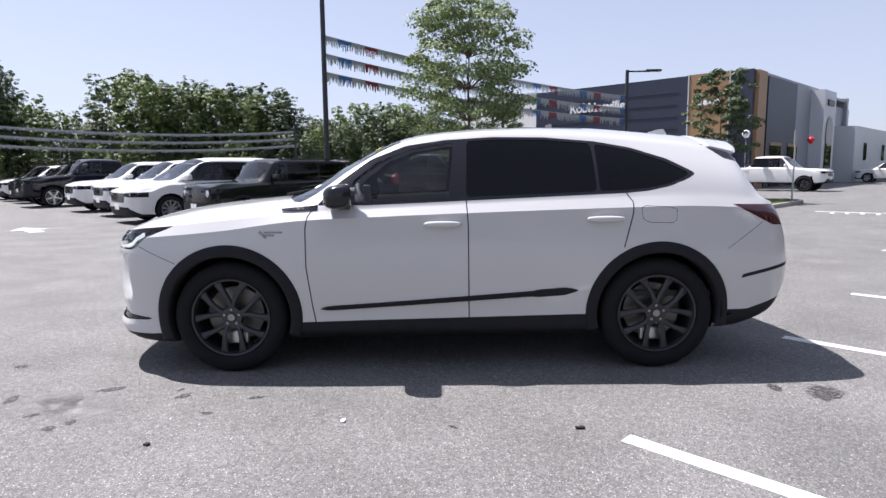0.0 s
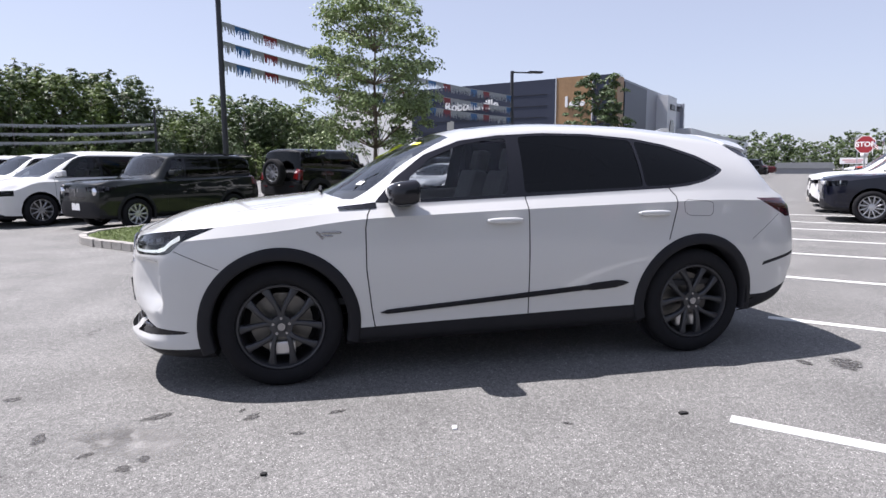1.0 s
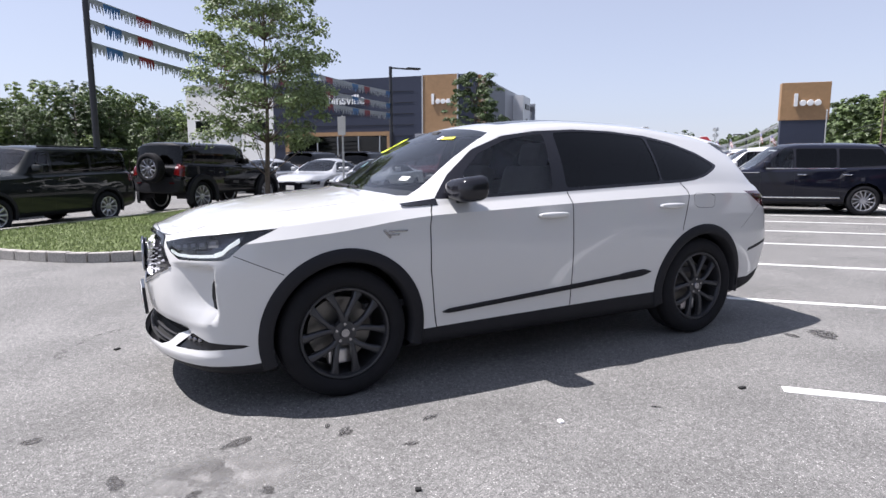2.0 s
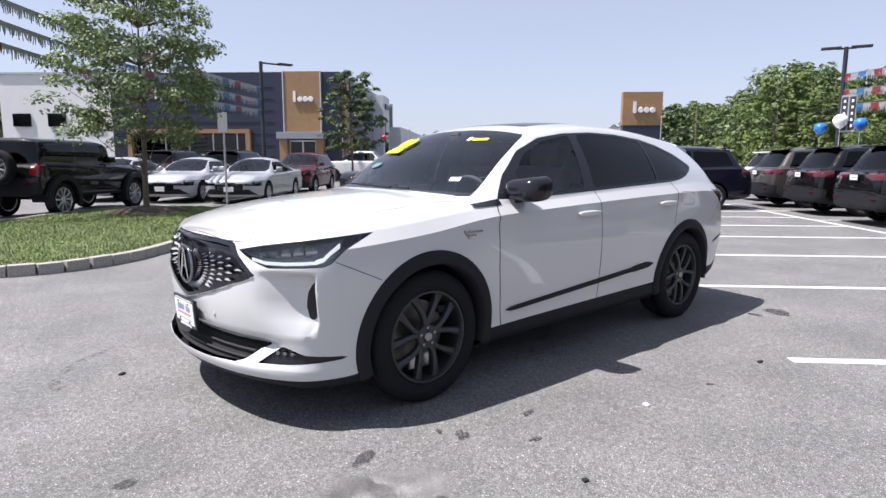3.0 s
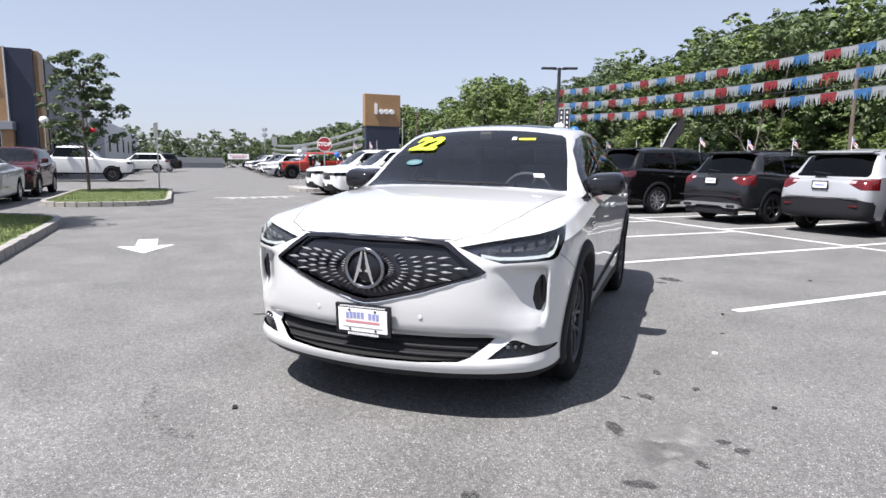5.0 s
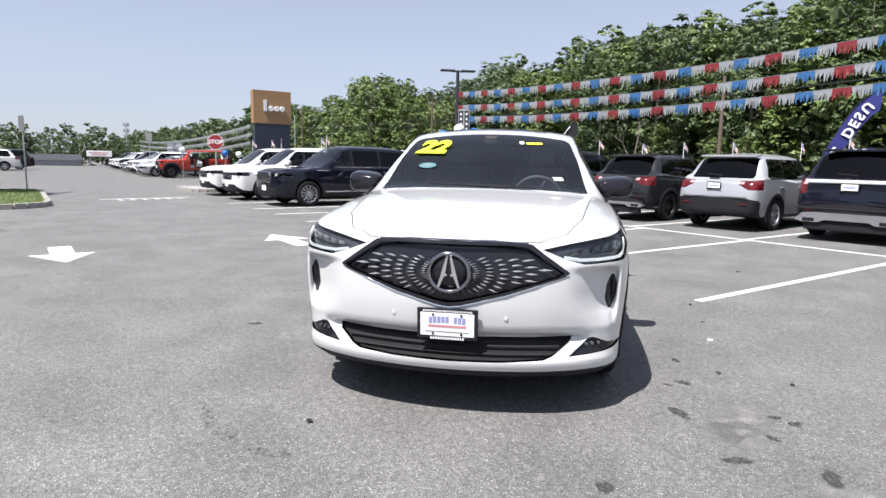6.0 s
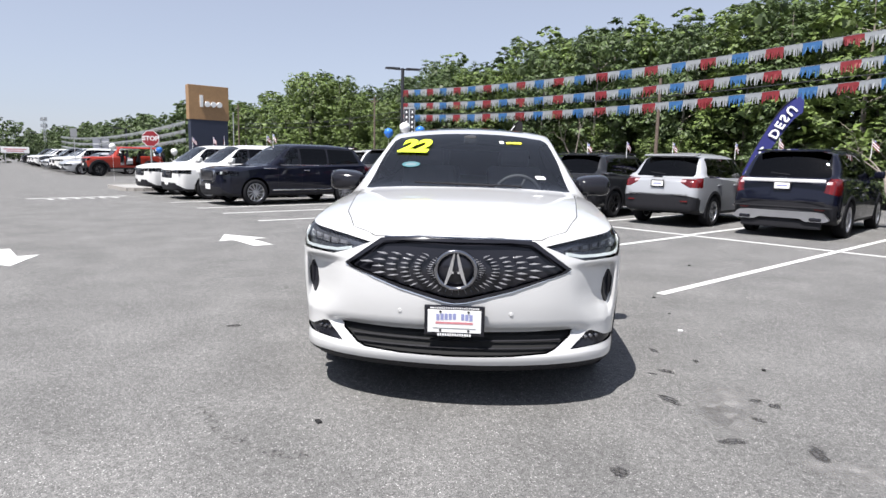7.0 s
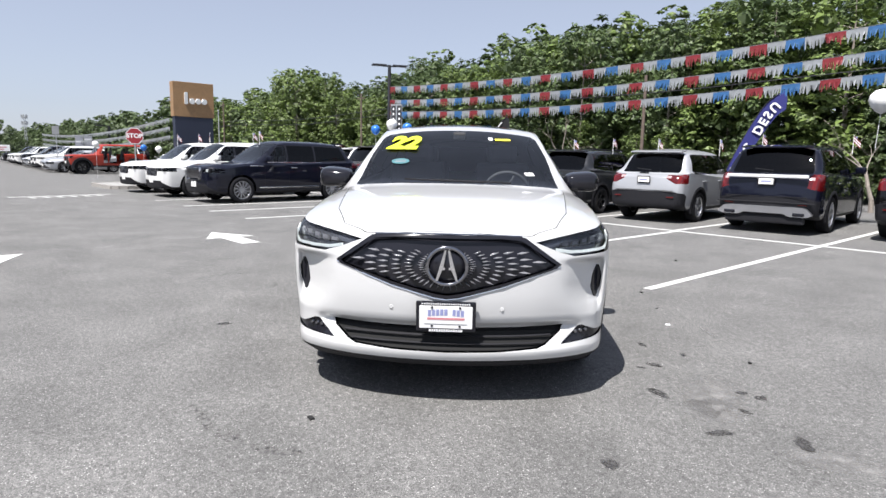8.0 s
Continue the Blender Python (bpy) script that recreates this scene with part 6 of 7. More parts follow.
def foliage(rnd, height, crown_r, crown_lo, lobes, clumps, per, size, cone, inner=0):
    """Points and leaf triangles of a crown: rounded lobes, each set with small sprays of leaves."""
    co, tris = [], []

    def leaf(p, n3, sz):
        u = n3.cross(Vector((rnd.gauss(0, 1), rnd.gauss(0, 1), rnd.gauss(0, 1)))).normalized()
        w = n3.cross(u)
        k = len(co)
        co.extend([(p - u * sz - w * sz * 0.55)[:], (p + u * sz - w * sz * 0.55)[:], (p + w * sz * 1.05 - n3 * sz * 0.2)[:]])
        tris.append((k, k + 1, k + 2))
    for i in range(lobes):
        t = (i + rnd.random()) / lobes
        z = crown_lo + (height - crown_lo) * t * 0.93
        prof = math.sin(math.pi * min(1, t * (1 - cone) + cone * 0.55)) ** 0.75
        a = i * 2.4 + rnd.uniform(-0.5, 0.5)
        rr = crown_r * prof * rnd.uniform(0.35, 0.78)
        c = Vector((rr * math.cos(a), rr * math.sin(a), z))
        R = crown_r * rnd.uniform(0.26, 0.46) * (0.55 + 0.45 * prof)
        for _ in range(inner):
            d = Vector((rnd.gauss(0, 1), rnd.gauss(0, 1), rnd.gauss(0, 1))).normalized()
            leaf(c + d * R * rnd.uniform(0.1, 0.62), d, R * 0.20)
        for _ in range(clumps):
            d = Vector((rnd.gauss(0, 1) + 0.5 * math.cos(a), rnd.gauss(0, 1) + 0.5 * math.sin(a), rnd.gauss(0.25, 0.8))).normalized()
            cc = c + Vector((d.x, d.y, d.z * 0.82)) * R * rnd.uniform(0.72, 1.08)
            cr = R * rnd.uniform(0.18, 0.34)
            for _ in range(per):
                e3 = Vector((rnd.gauss(0, 1), rnd.gauss(0, 1), rnd.gauss(0.3, 0.7))).normalized()
                p = cc + Vector((e3.x, e3.y, e3.z * 0.55)) * cr * rnd.uniform(0.4, 1.1)
                leaf(p, (e3 * 0.6 + d * 0.5 + Vector((0, 0, 0.7))).normalized(), size * rnd.uniform(0.6, 1.25))
    return co, tris


def wood_tree(m, label, height, crown_r, crown_lo, seed, leaf, bark, lobes, clumps, per, size, trunk, cone, inner):
    """A tall tree of the wood: tapered trunk, limbs and a lobed crown."""
    rnd = random.Random(seed)
    e = root("wood_tree", m, label, "tree", "edge of the wood")
    tb = bmesh.new()
    pts = [Vector((0, 0, -0.05))]
    for i in range(1, 7):
        pts.append(Vector((pts[-1].x + rnd.uniform(-0.06, 0.06), pts[-1].y + rnd.uniform(-0.06, 0.06), height * 0.9 * i / 6)))
    for i in range(6):
        add_tube(tb, pts[i], pts[i + 1], trunk * (1 - i / 6.6), trunk * (1 - (i + 1) / 6.6), 8)
    for i in range(14):
        k = rnd.randrange(1, 6)
        a, ln = rnd.uniform(0, 6.28), crown_r * rnd.uniform(0.4, 0.8) * (1.1 - k / 8)
        mid = pts[k] + Vector((math.cos(a), math.sin(a), 0.5)) * ln * 0.5
        add_tube(tb, pts[k], mid, trunk * 0.30, trunk * 0.17, 5, False)
        add_tube(tb, mid, mid + Vector((math.cos(a + 0.3), math.sin(a + 0.3), 0.8)) * ln * 0.5, trunk * 0.17, trunk * 0.05, 4, False)
    part("trunk", tb, bark, e)
    co, tris = foliage(rnd, height, crown_r, crown_lo, lobes, clumps, per, size, cone, inner)
    me = bpy.data.meshes.new("crown")
    me.from_pydata(co, [], tris)
    me.materials.append(leaf)
    new("crown", me).parent = e
    return e


def far_wood(seed, spots):
    """The woods beyond the lot: one sheet of leaves on many crowns."""
    rnd = random.Random(seed)
    co, tris = [], []
    for p, q, h in spots:
        c2, t2 = foliage(rnd, h, h * rnd.uniform(0.28, 0.38), h * 0.02, 18, 9, 10, 0.028 * h, 0.25, 12)
        base = len(co)
        co.extend((x + p, y + q, z) for x, y, z in c2)
        tris.extend(tuple(base + i for i in t) for t in t2)
    me = bpy.data.meshes.new("far_wood")
    me.from_pydata(co, [], tris)
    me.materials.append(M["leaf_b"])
    ob = new("far_wood", me)
    ob.matrix_world = at(0, 0)
    tagged(ob, "dense green wood far beyond the lot", "woodland", "", "stuff")


def wood(seed, spots, near_kinds, far_kinds):
    """A belt of tall trees from a few patterns."""
    rnd = random.Random(seed)
    for p, q, h, near in spots:
        pick = near_kinds if near else far_kinds
        base, bh = pick[rnd.randrange(len(pick))]
        s = h / bh
        ob = copy_thing(base, at(p, q, 0, rnd.uniform(0, 360)))
        ob.scale = (s * rnd.uniform(0.8, 1.2), s * rnd.uniform(0.8, 1.2), s)


kinds, light = [], []
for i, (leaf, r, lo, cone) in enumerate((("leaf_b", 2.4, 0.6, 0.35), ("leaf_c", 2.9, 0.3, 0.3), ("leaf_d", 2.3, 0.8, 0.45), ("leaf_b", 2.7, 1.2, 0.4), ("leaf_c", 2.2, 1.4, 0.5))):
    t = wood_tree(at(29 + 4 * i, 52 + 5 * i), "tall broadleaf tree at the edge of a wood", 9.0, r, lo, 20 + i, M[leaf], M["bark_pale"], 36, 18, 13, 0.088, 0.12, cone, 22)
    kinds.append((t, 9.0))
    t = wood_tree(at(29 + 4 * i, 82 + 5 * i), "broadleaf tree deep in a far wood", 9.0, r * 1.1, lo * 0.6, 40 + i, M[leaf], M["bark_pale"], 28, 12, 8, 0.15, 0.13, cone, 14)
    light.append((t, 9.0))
rnd = random.Random(77)
spots = []
EDGE = curve((-30, 8.0), (5, 8.6), (12.5, 8.3), (14, 8.0), (17.3, 8.9), (19, 8.9), (20.4, 8.5), (23.2, 8.6), (25.8, 7.8), (30, 8.2), (35.3, 7.6), (39.5, 6.8), (42.8, 7.2), (46.3, 8.7), (50.2, 9.1), (54.7, 7.7), (60, 7.6), (66, 7.9), (72, 8.3), (110, 8.0), (250, 7.0))
q = -26.0
while q < 250:
    near = q < 48
    for row in range(4 if q < 60 else 3 if q < 90 else 2):
        p = 19.5 + row * 3.6 + rnd.uniform(-1, 1.3)
        qq = q + rnd.uniform(-1.3, 1.3)
        far_off = (p + 7.4) / 27.4
        h = 1.36 + (EDGE((qq + 0.6) / far_off - 0.6) - 1.36) * far_off
        spots.append((p, qq, h * rnd.uniform(0.86, 1.03 if row < 2 else 1.06), near and row < 2))
    if near:
        spots.append((17.6 + rnd.uniform(-0.8, 0.8), q + rnd.uniform(-1.2, 1.2), rnd.uniform(2.2, 4.0), True))
    q += 2.7 if q < 60 else 3.1 if q < 90 else 4.5
# the wood beyond the left rows, with low growth in front of it
LEFT = curve((-8, 8.5), (5, 9.2), (9, 9.0), (11, 6.0), (14, 4.8), (16.3, 7.9), (18.6, 9.1), (21.7, 8.0), (24.4, 8.9), (26.7, 7.9), (28.8, 8.9), (30.6, 7.4), (32.3, 5.4), (35.6, 6.6), (39.2, 6.0), (41.6, 8.9), (44, 6.8), (46.8, 9.2), (49.4, 7.2), (52, 6.9), (62, 7.0))
for i in range(48):
    q = -6 + 68 * i / 47
    for row in range(2):
        qq = q + rnd.uniform(-0.5, 0.5)
        spots.append((-50.5 - 4 * row - 1.5 * rnd.random(), qq, (LEFT(qq) * (1 + 0.06 * row)) * rnd.uniform(0.92, 1.10), row == 0 and i % 2 == 0 and q < 45))
for i in range(44):
    spots.append((-48 + rnd.uniform(-2, 2), 1 + 1.5 * i, rnd.uniform(2.6, 5.0), False))
for i in range(34):
    p = -60 + i * 1.9
    back = p > -14
    spots.append((p, (98 if back else 74) + rnd.uniform(-4, 4), rnd.uniform(2.8, 4.6) * (1.35 if back else 1), False))
for i in range(36):
    spots.append((-34 + i * 1.9, 150 + rnd.uniform(-6, 6), rnd.uniform(3.0, 5.5), False))
for i in range(40):
    spots.append((-44 + i * 3.0, 190 + rnd.uniform(-8, 8), rnd.uniform(7, 11), False))
wood(3, [s for s in spots if s[1] < 70], kinds, light)
far_wood(4, [s[:3] for s in spots if s[1] >= 70])


def word_blocks(parent, m, h, depth):
    """Four plain raised shapes in a row: an upright bar and three round pads."""
    x = -0.86 * h
    part("raised_shape", prism(rounded([(x + 0.05 * h, -0.5 * h), (x + 0.30 * h, -0.5 * h), (x + 0.30 * h, 0.5 * h), (x + 0.05 * h, 0.5 * h)], 0.06 * h, 4), depth, m), M["letter"], parent)
    for i in range(3):
        c = x + (0.68 + 0.52 * i) * h
        part("raised_shape", spin([(0.0, depth), (0.22 * h, depth), (0.24 * h, depth * 0.8), (0.24 * h, 0.0)], 20, m @ pose(c, -0.24 * h, 0)), M["letter"], parent)


# ---------------------------------------------------------------- dealership building
def dealership():
    e = root("dealership", at(-13.3, 40.0), "two-storey dealership with navy panels and a wood-look entrance bay", "building")
    H = 7.25
    # local x along p, y along q; the corner next to the lot is at the origin
    part("front_wall", box((16.1, 0.4, H), (-8.05, 0.2, H / 2)), M["navy"], e)
    part("side_wall", box((0.4, 16, H), (-0.2, 8.4, H / 2)), M["grey_panel"], e)
    part("back_wall", box((16.1, 0.4, H), (-8.05, 24, H / 2)), M["grey_panel"], e)
    part("roof", box((15.7, 24, 0.2), (-8.05, 12.2, H - 0.25)), M["grey_panel"], e)
    part("wood_bay", box((2.5, 0.25, 4.0), (-2.55, -0.12, 5.25)), M["wood_panel"], e)
    for s in (-1, 1):
        part("bay_edge", box((0.07, 0.30, 4.05), (-2.55 + s * 1.285, -0.14, 5.25)), M["alu"], e)
    word_blocks(e, pose(-2.55, -0.25, 5.6, 90, 0, 0), 0.72, 0.10)
    part("canopy", box((3.2, 0.9, 0.45), (-2.6, -0.4, 3.0), 0.02), M["grey_panel"], e)
    for s in (-1, 1):
        part("entrance_pier", box((0.55, 0.6, 2.8), (-2.6 + s * 1.25, -0.2, 1.4)), M["wood_panel"], e)
    part("entrance_glass", box((1.9, 0.05, 2.7), (-2.6, -0.08, 1.35)), M["shop_glass"], e)
    for z in (0.05, 1.5, 2.65):
        part("door_frame", box((1.9, 0.09, 0.08), (-2.6, -0.10, z)), M["alu"], e)
    for x in (-3.5, -2.6, -1.7):
        part("door_frame", box((0.08, 0.09, 2.7), (x, -0.105, 1.35)), M["alu"], e)
    # panel courses of the navy wall
    for i in range(1, 9):
        part("panel_joint", box((11.4, 0.03, 0.025), (-10.3, -0.012, 0.78 * i)), M["gap"], e)
    text("Robbinsville", 0.95, 0.05, M["letter"], pose(-10.65, -0.06, 5.75, 90, 0, 0), "lettering", e, "raised white lettering", 0.02)
    # glazed showroom
    part("showroom_glass", box((8.0, 0.05, 3.0), (-10.6, -0.05, 1.6)), M["shop_glass"], e)
    part("showroom_frame", box((8.7, 0.35, 0.28), (-10.6, -0.12, 3.3)), M["wood_panel"], e)
    for s in (-1, 1):
        part("showroom_frame", box((0.32, 0.35, 3.3), (-10.6 + s * 4.2, -0.12, 1.65)), M["wood_panel"], e)
    for i in range(5):
        part("mullion", box((0.07, 0.10, 3.1), (-14.0 + 1.7 * i, -0.08, 1.6)), M["alu"], e)
    part("mullion", box((8.0, 0.10, 0.07), (-10.6, -0.085, 1.7)), M["alu"], e)
    # side: wood strip, tower, windows
    part("side_wood", box((0.2, 1.5, H), (0.10, 1.2, H / 2 - 0.03)), M["wood_panel"], e)
    part("side_block", box((0.25, 6.0, H - 0.25), (0.12, 5.1, (H - 0.25) / 2)), M["navy"], e)
    part("side_tower", box((0.9, 3.4, 7.0), (0.45, 14.2, 3.5)), M["pale_panel"], e)
    part("side_arch", prism([(-0.9, 0), (0.9, 0), (0.9, 2.9)] + [(0.9 * math.cos(a), 2.9 + 1.0 * math.sin(a)) for a in [math.pi * i / 12 for i in range(1, 12)]] + [(-0.9, 2.9)], 0.05, pose(0.91, 14.2, 1.2, 90, 0, 90)), M["shop_glass"], e)
    part("side_sign", box((0.1, 1.7, 0.45), (0.96, 14.2, 6.1), 0.03), M["letter_dark"], e)
    for i in range(2):
        part("side_window", box((0.08, 2.0, 2.6), (0.27, 4.0 + 3.6 * i, 1.4)), M["shop_glass"], e)
        part("side_window_frame", box((0.06, 2.2, 0.2), (0.27, 4.0 + 3.6 * i, 2.82)), M["wood_panel"], e)
    part("side_wall", box((0.4, 10, 6.4), (-0.5, 21, 3.2)), M["grey_panel"], e)
    return e


dealership()
b2 = root("white_annex", at(-33.6, 40.3), "white stuccoed annex with small dark windows", "building")
part("wall", box((8.3, 14, 7.3), (0, 7, 3.65)), M["stucco"], b2)
part("coping", box((8.5, 14.2, 0.12), (0, 7, 7.32)), M["alu"], b2)
for x in (-2.6, 0.0, 2.6):
    part("window", box((1.3, 0.12, 0.9), (x, -0.04, 4.1)), M["shop_glass"], b2)
b3 = root("far_workshop", at(-12.0, 61.0), "long pale grey workshop with high windows", "building")
part("wall", box((16, 50, 4.7), (-8, 25, 2.35)), M["pale_panel"], b3)
for i in range(5):
    part("window", box((0.12, 0.9, 1.5), (0.03, 4 + 8 * i, 2.6)), M["shop_glass"], b3)


# ---------------------------------------------------------------- signs and poles
def pylon():
    e = root("pylon_sign", at(5.62, 35.5, 0, 90), "tall pylon sign with wood-look head and dark base", "sign")
    part("base", box((0.45, 2.15, 3.5), (0, 0, 1.75), 0.02), M["navy"], e)
    part("head", box((0.5, 2.28, 1.92), (0, 0, 4.38), 0.02), M["wood_panel"], e)
    word_blocks(e, pose(-0.26, 0, 4.45, 90, 0, -90), 0.66, 0.09)


pylon()


def stop_sign(m):
    e = root("stop_sign", m, "red octagonal stop sign on a steel post", "road sign")
    part("post", tube((0.04, 0, 0), (0.04, 0, 2.22), 0.03, 0.03, 8), M["galv"], e)
    pts = [(0.35 * math.cos(math.pi / 8 + i * math.pi / 4), 0.35 * math.sin(math.pi / 8 + i * math.pi / 4)) for i in range(8)]
    face = Matrix.Translation((0, 0, 1.94)) @ pose(0, 0, 0, 90, 0, -90)
    part("border", prism(pts, 0.006, face), M["sign_white"], e)
    part("plate", prism([(x * 0.93, y * 0.93) for x, y in pts], 0.008, face), M["sign_red"], e)
    text("STOP", 0.25, 0.003, M["sign_white"], face @ pose(0, 0, 0.010), "lettering", e, "white lettering", 0.008)


stop_sign(at(0.14, 27.0, 0.1, 75))


def lamp_post(m, h, label, heads=1, arm=0.9):
    e = root("lamp_post", m, label, "street lamp")
    part("pole", tube((0, 0, 0), (0, 0, h), 0.09, 0.07, 12), M["pole"], e)
    part("footing", tube((0, 0, -0.02), (0, 0, 0.55), 0.24, 0.22, 16), M["kerb"], e)
    for i in range(heads):
        s = 1 if i == 0 else -1
        b = bmesh.new()
        add_box(b, (arm, 0.06, 0.06), pose(s * arm / 2, 0, h - 0.05), 0.01)
        add_box(b, (0.62, 0.30, 0.07), pose(s * (arm + 0.15), 0, h - 0.02), 0.02)
        part("lamp_head", b, M["pole"], e)
    return e


lamp_post(at(9.0, 21.3, 0, 155), 5.32, "dark bronze lot lamp with two flat heads", 2, 0.3)
lamp_post(at(-12.6, 23.3, 0, 45), 5.3, "dark bronze lot lamp with a flat head")
flag_pole = root("flag_pole", at(-14.1, 9.65), "tall dark steel pole with pennant strings", "pole")
part("shaft", tube((0, 0, 0), (0, 0, 7.6), 0.075, 0.06, 12), M["pole"], flag_pole)


def pennants(a, b, sag, label, size=0.30, seed=1, order=("flag_red", "flag_silver", "flag_blue", "flag_silver")):
    """A sagging cord with a fringe of foil pennants in repeating red, silver and blue."""
    rnd = random.Random(seed)
    a, b = Vector(a), Vector(b)
    e = root("pennant_string", Matrix(), label, "pennants", "pennant strings")
    d = b - a
    n = max(6, int(d.length / 0.42))

    def pos(t):
        return a.lerp(b, t) - Vector((0, 0, sag * 4 * t * (1 - t)))
    cord = bmesh.new()
    rings = [[cord.verts.new(pos(i / n) + Vector((0.007 * math.cos(w), 0.007 * math.cos(w), 0.010 * math.sin(w)))) for w in (0, 1.57, 3.14, 4.71)] for i in range(n + 1)]
    for u, v in zip(rings, rings[1:]):
        for j in range(4):
            cord.faces.new((u[j], u[(j + 1) % 4], v[(j + 1) % 4], v[j]))
    part("cord", cord, M["flag_silver"], e)
    for i in range(n):
        bm = bmesh.new()
        p0, p1 = pos(i / n), pos((i + 1) / n)
        strands = 11
        ln = size * rnd.uniform(0.9, 1.05)
        hem = [bm.verts.new(p0.lerp(p1, k / strands) - Vector((0, 0, d2))) for d2 in (0, ln * 0.3) for k in range(strands + 1)]
        for k in range(strands):
            bm.faces.new((hem[k], hem[k + 1], hem[strands + 2 + k], hem[strands + 1 + k]))
        for k in range(strands):
            s0, s1 = hem[strands + 1 + k], hem[strands + 2 + k]
            sway = Vector((rnd.gauss(0, 0.02), rnd.gauss(0, 0.02), 0))
            tip = size * rnd.uniform(0.62, 1.1) - ln * 0.3
            low = [bm.verts.new(s0.co.lerp(s1.co, f) + sway - Vector((0, 0, tip))) for f in (0.22, 0.80)]
            bm.faces.new((s0, s1, low[1], low[0]))
        part("pennant", bm, M[order[i % len(order)]], e)


def gp(p, q, z):
    return tuple(GRID @ Vector((p, q, z)))


for i, (z0, z1, d) in enumerate(((4.95, 4.28, 0.0), (4.48, 3.78, 0.56), (4.0, 3.37, 1.05))):
    pennants(gp(-14.1, 9.65, z0), gp(-12.6, 23.3, z1), 0.2, "string of silver, blue and red foil pennants", 0.28, i, ("flag_silver", "flag_blue", "flag_silver", "flag_red", "flag_silver", "flag_silver"))
    pennants(gp(9.0, 21.3, 4.4 - d), gp(9.0, -9.0, 5.65 - d), 0.72, "string of red, silver and blue foil pennants", 0.28, 10 + i)


for i in range(3):
    pennants(gp(-40.0, 24.6, 4.3 - 0.5 * i), gp(-40.0, 2.0, 4.2 - 0.5 * i), 0.5, "far string of silver foil pennants", 0.2, 20 + i, ("flag_silver", "flag_silver", "sign_back"))
    pennants(gp(4.8, 37.0, 3.4 - 0.5 * i), gp(4.8, 78.0, 3.2 - 0.5 * i), 0.5, "far string of silver foil pennants", 0.26, 30 + i, ("flag_silver", "flag_silver", "sign_back"))
lamp_post(at(-40.0, 24.6, 0, 45), 5.2, "far dark lot lamp with a flat head")
lamp_post(at(5.7, 54.2, 0, 200), 3.45, "far dark lot lamp with a flat head", 1, 0.6)


def post_sign(m, h, label):
    e = root("sign_post", m, label, "sign")
    part("post", tube((0, 0, 0), (0, 0, h), 0.028, 0.028, 8), M["galv"], e)
    part("panel", box((0.02, 0.42, 0.55), (-0.03, 0, h - 0.30), 0.004), M["sign_back"], e)


post_sign(at(-10.9, 15.5, 0.1, 60), 2.6, "steel sign post seen from its blank back")
post_sign(at(-6.8, 25.2, 0.1, 20), 2.6, "steel sign post in a far island")
post_sign(at(0.6, 46.0, 0.0, 60), 3.0, "steel sign post in the far row")


def balloon(m, r, material, label, ribbon=0.8):
    e = root("balloon", m, label, "balloon", "balloons")
    part("skin", spin([(0.0, -1.15 * r), (0.10 * r, -1.10 * r), (0.45 * r, -0.88 * r), (0.82 * r, -0.45 * r), (1.0 * r, 0.05 * r), (0.88 * r, 0.52 * r), (0.52 * r, 0.87 * r), (0.0, 1.0 * r)], 24), material, e, smooth=True)
    part("ribbon", tube((0, 0, -1.1 * r), (0.02, 0.03, -1.1 * r - ribbon), 0.006, 0.006, 5), M["sign_white"], e)


balloon(at(8.7, 20.7, 2.75), 0.24, M["balloon_white"], "white balloon tied to a lot lamp")
balloon(at(8.6, 21.75, 2.55), 0.21, M["balloon_blue"], "blue balloon tied to a lot lamp")
balloon(at(8.9, 19.9, 2.6), 0.21, M["balloon_blue"], "blue balloon tied to a lot lamp")
balloon(at(9.0, 3.2, 2.8), 0.26, M["balloon_white"], "large white balloon tethered above a car")
balloon(at(-12.4, 36.6, 3.2), 0.22, M["balloon_white"], "white balloon at the dealership", 2.95)
balloon(at(-11.0, 44.0, 3.0), 0.22, M["balloon_red"], "red balloon at the dealership", 2.75)
balloon(at(2.9, 33.0, 1.55), 0.17, M["balloon_white"], "white balloon above the far row", 1.36)
balloon(at(2.2, 33.1, 1.62), 0.16, M["balloon_blue"], "blue balloon above the far row", 1.44)
balloon(at(0.5, 35.3, 1.75), 0.17, M["balloon_white"], "white balloon above the far row", 1.56)


def lamp_banner(m):
    e = root("lamp_banner", m, "black and white printed banner on a lamp post", "banner")
    part("cloth", box((0.012, 0.55, 1.25), (0, 0, 0), 0.004), M["flag_silver"], e)
    for y in (-0.14, 0.14):
        part("printed_panel", box((0.016, 0.22, 1.12), (0, y, 0)), M["letter_dark"], e)
        for i in range(5):
            part("printed_bar", box((0.020, 0.07, 0.09), (0, y, 0.42 - 0.21 * i)), M["sign_white"], e)


lamp_banner(at(8.9, 20.65, 3.0, 25))


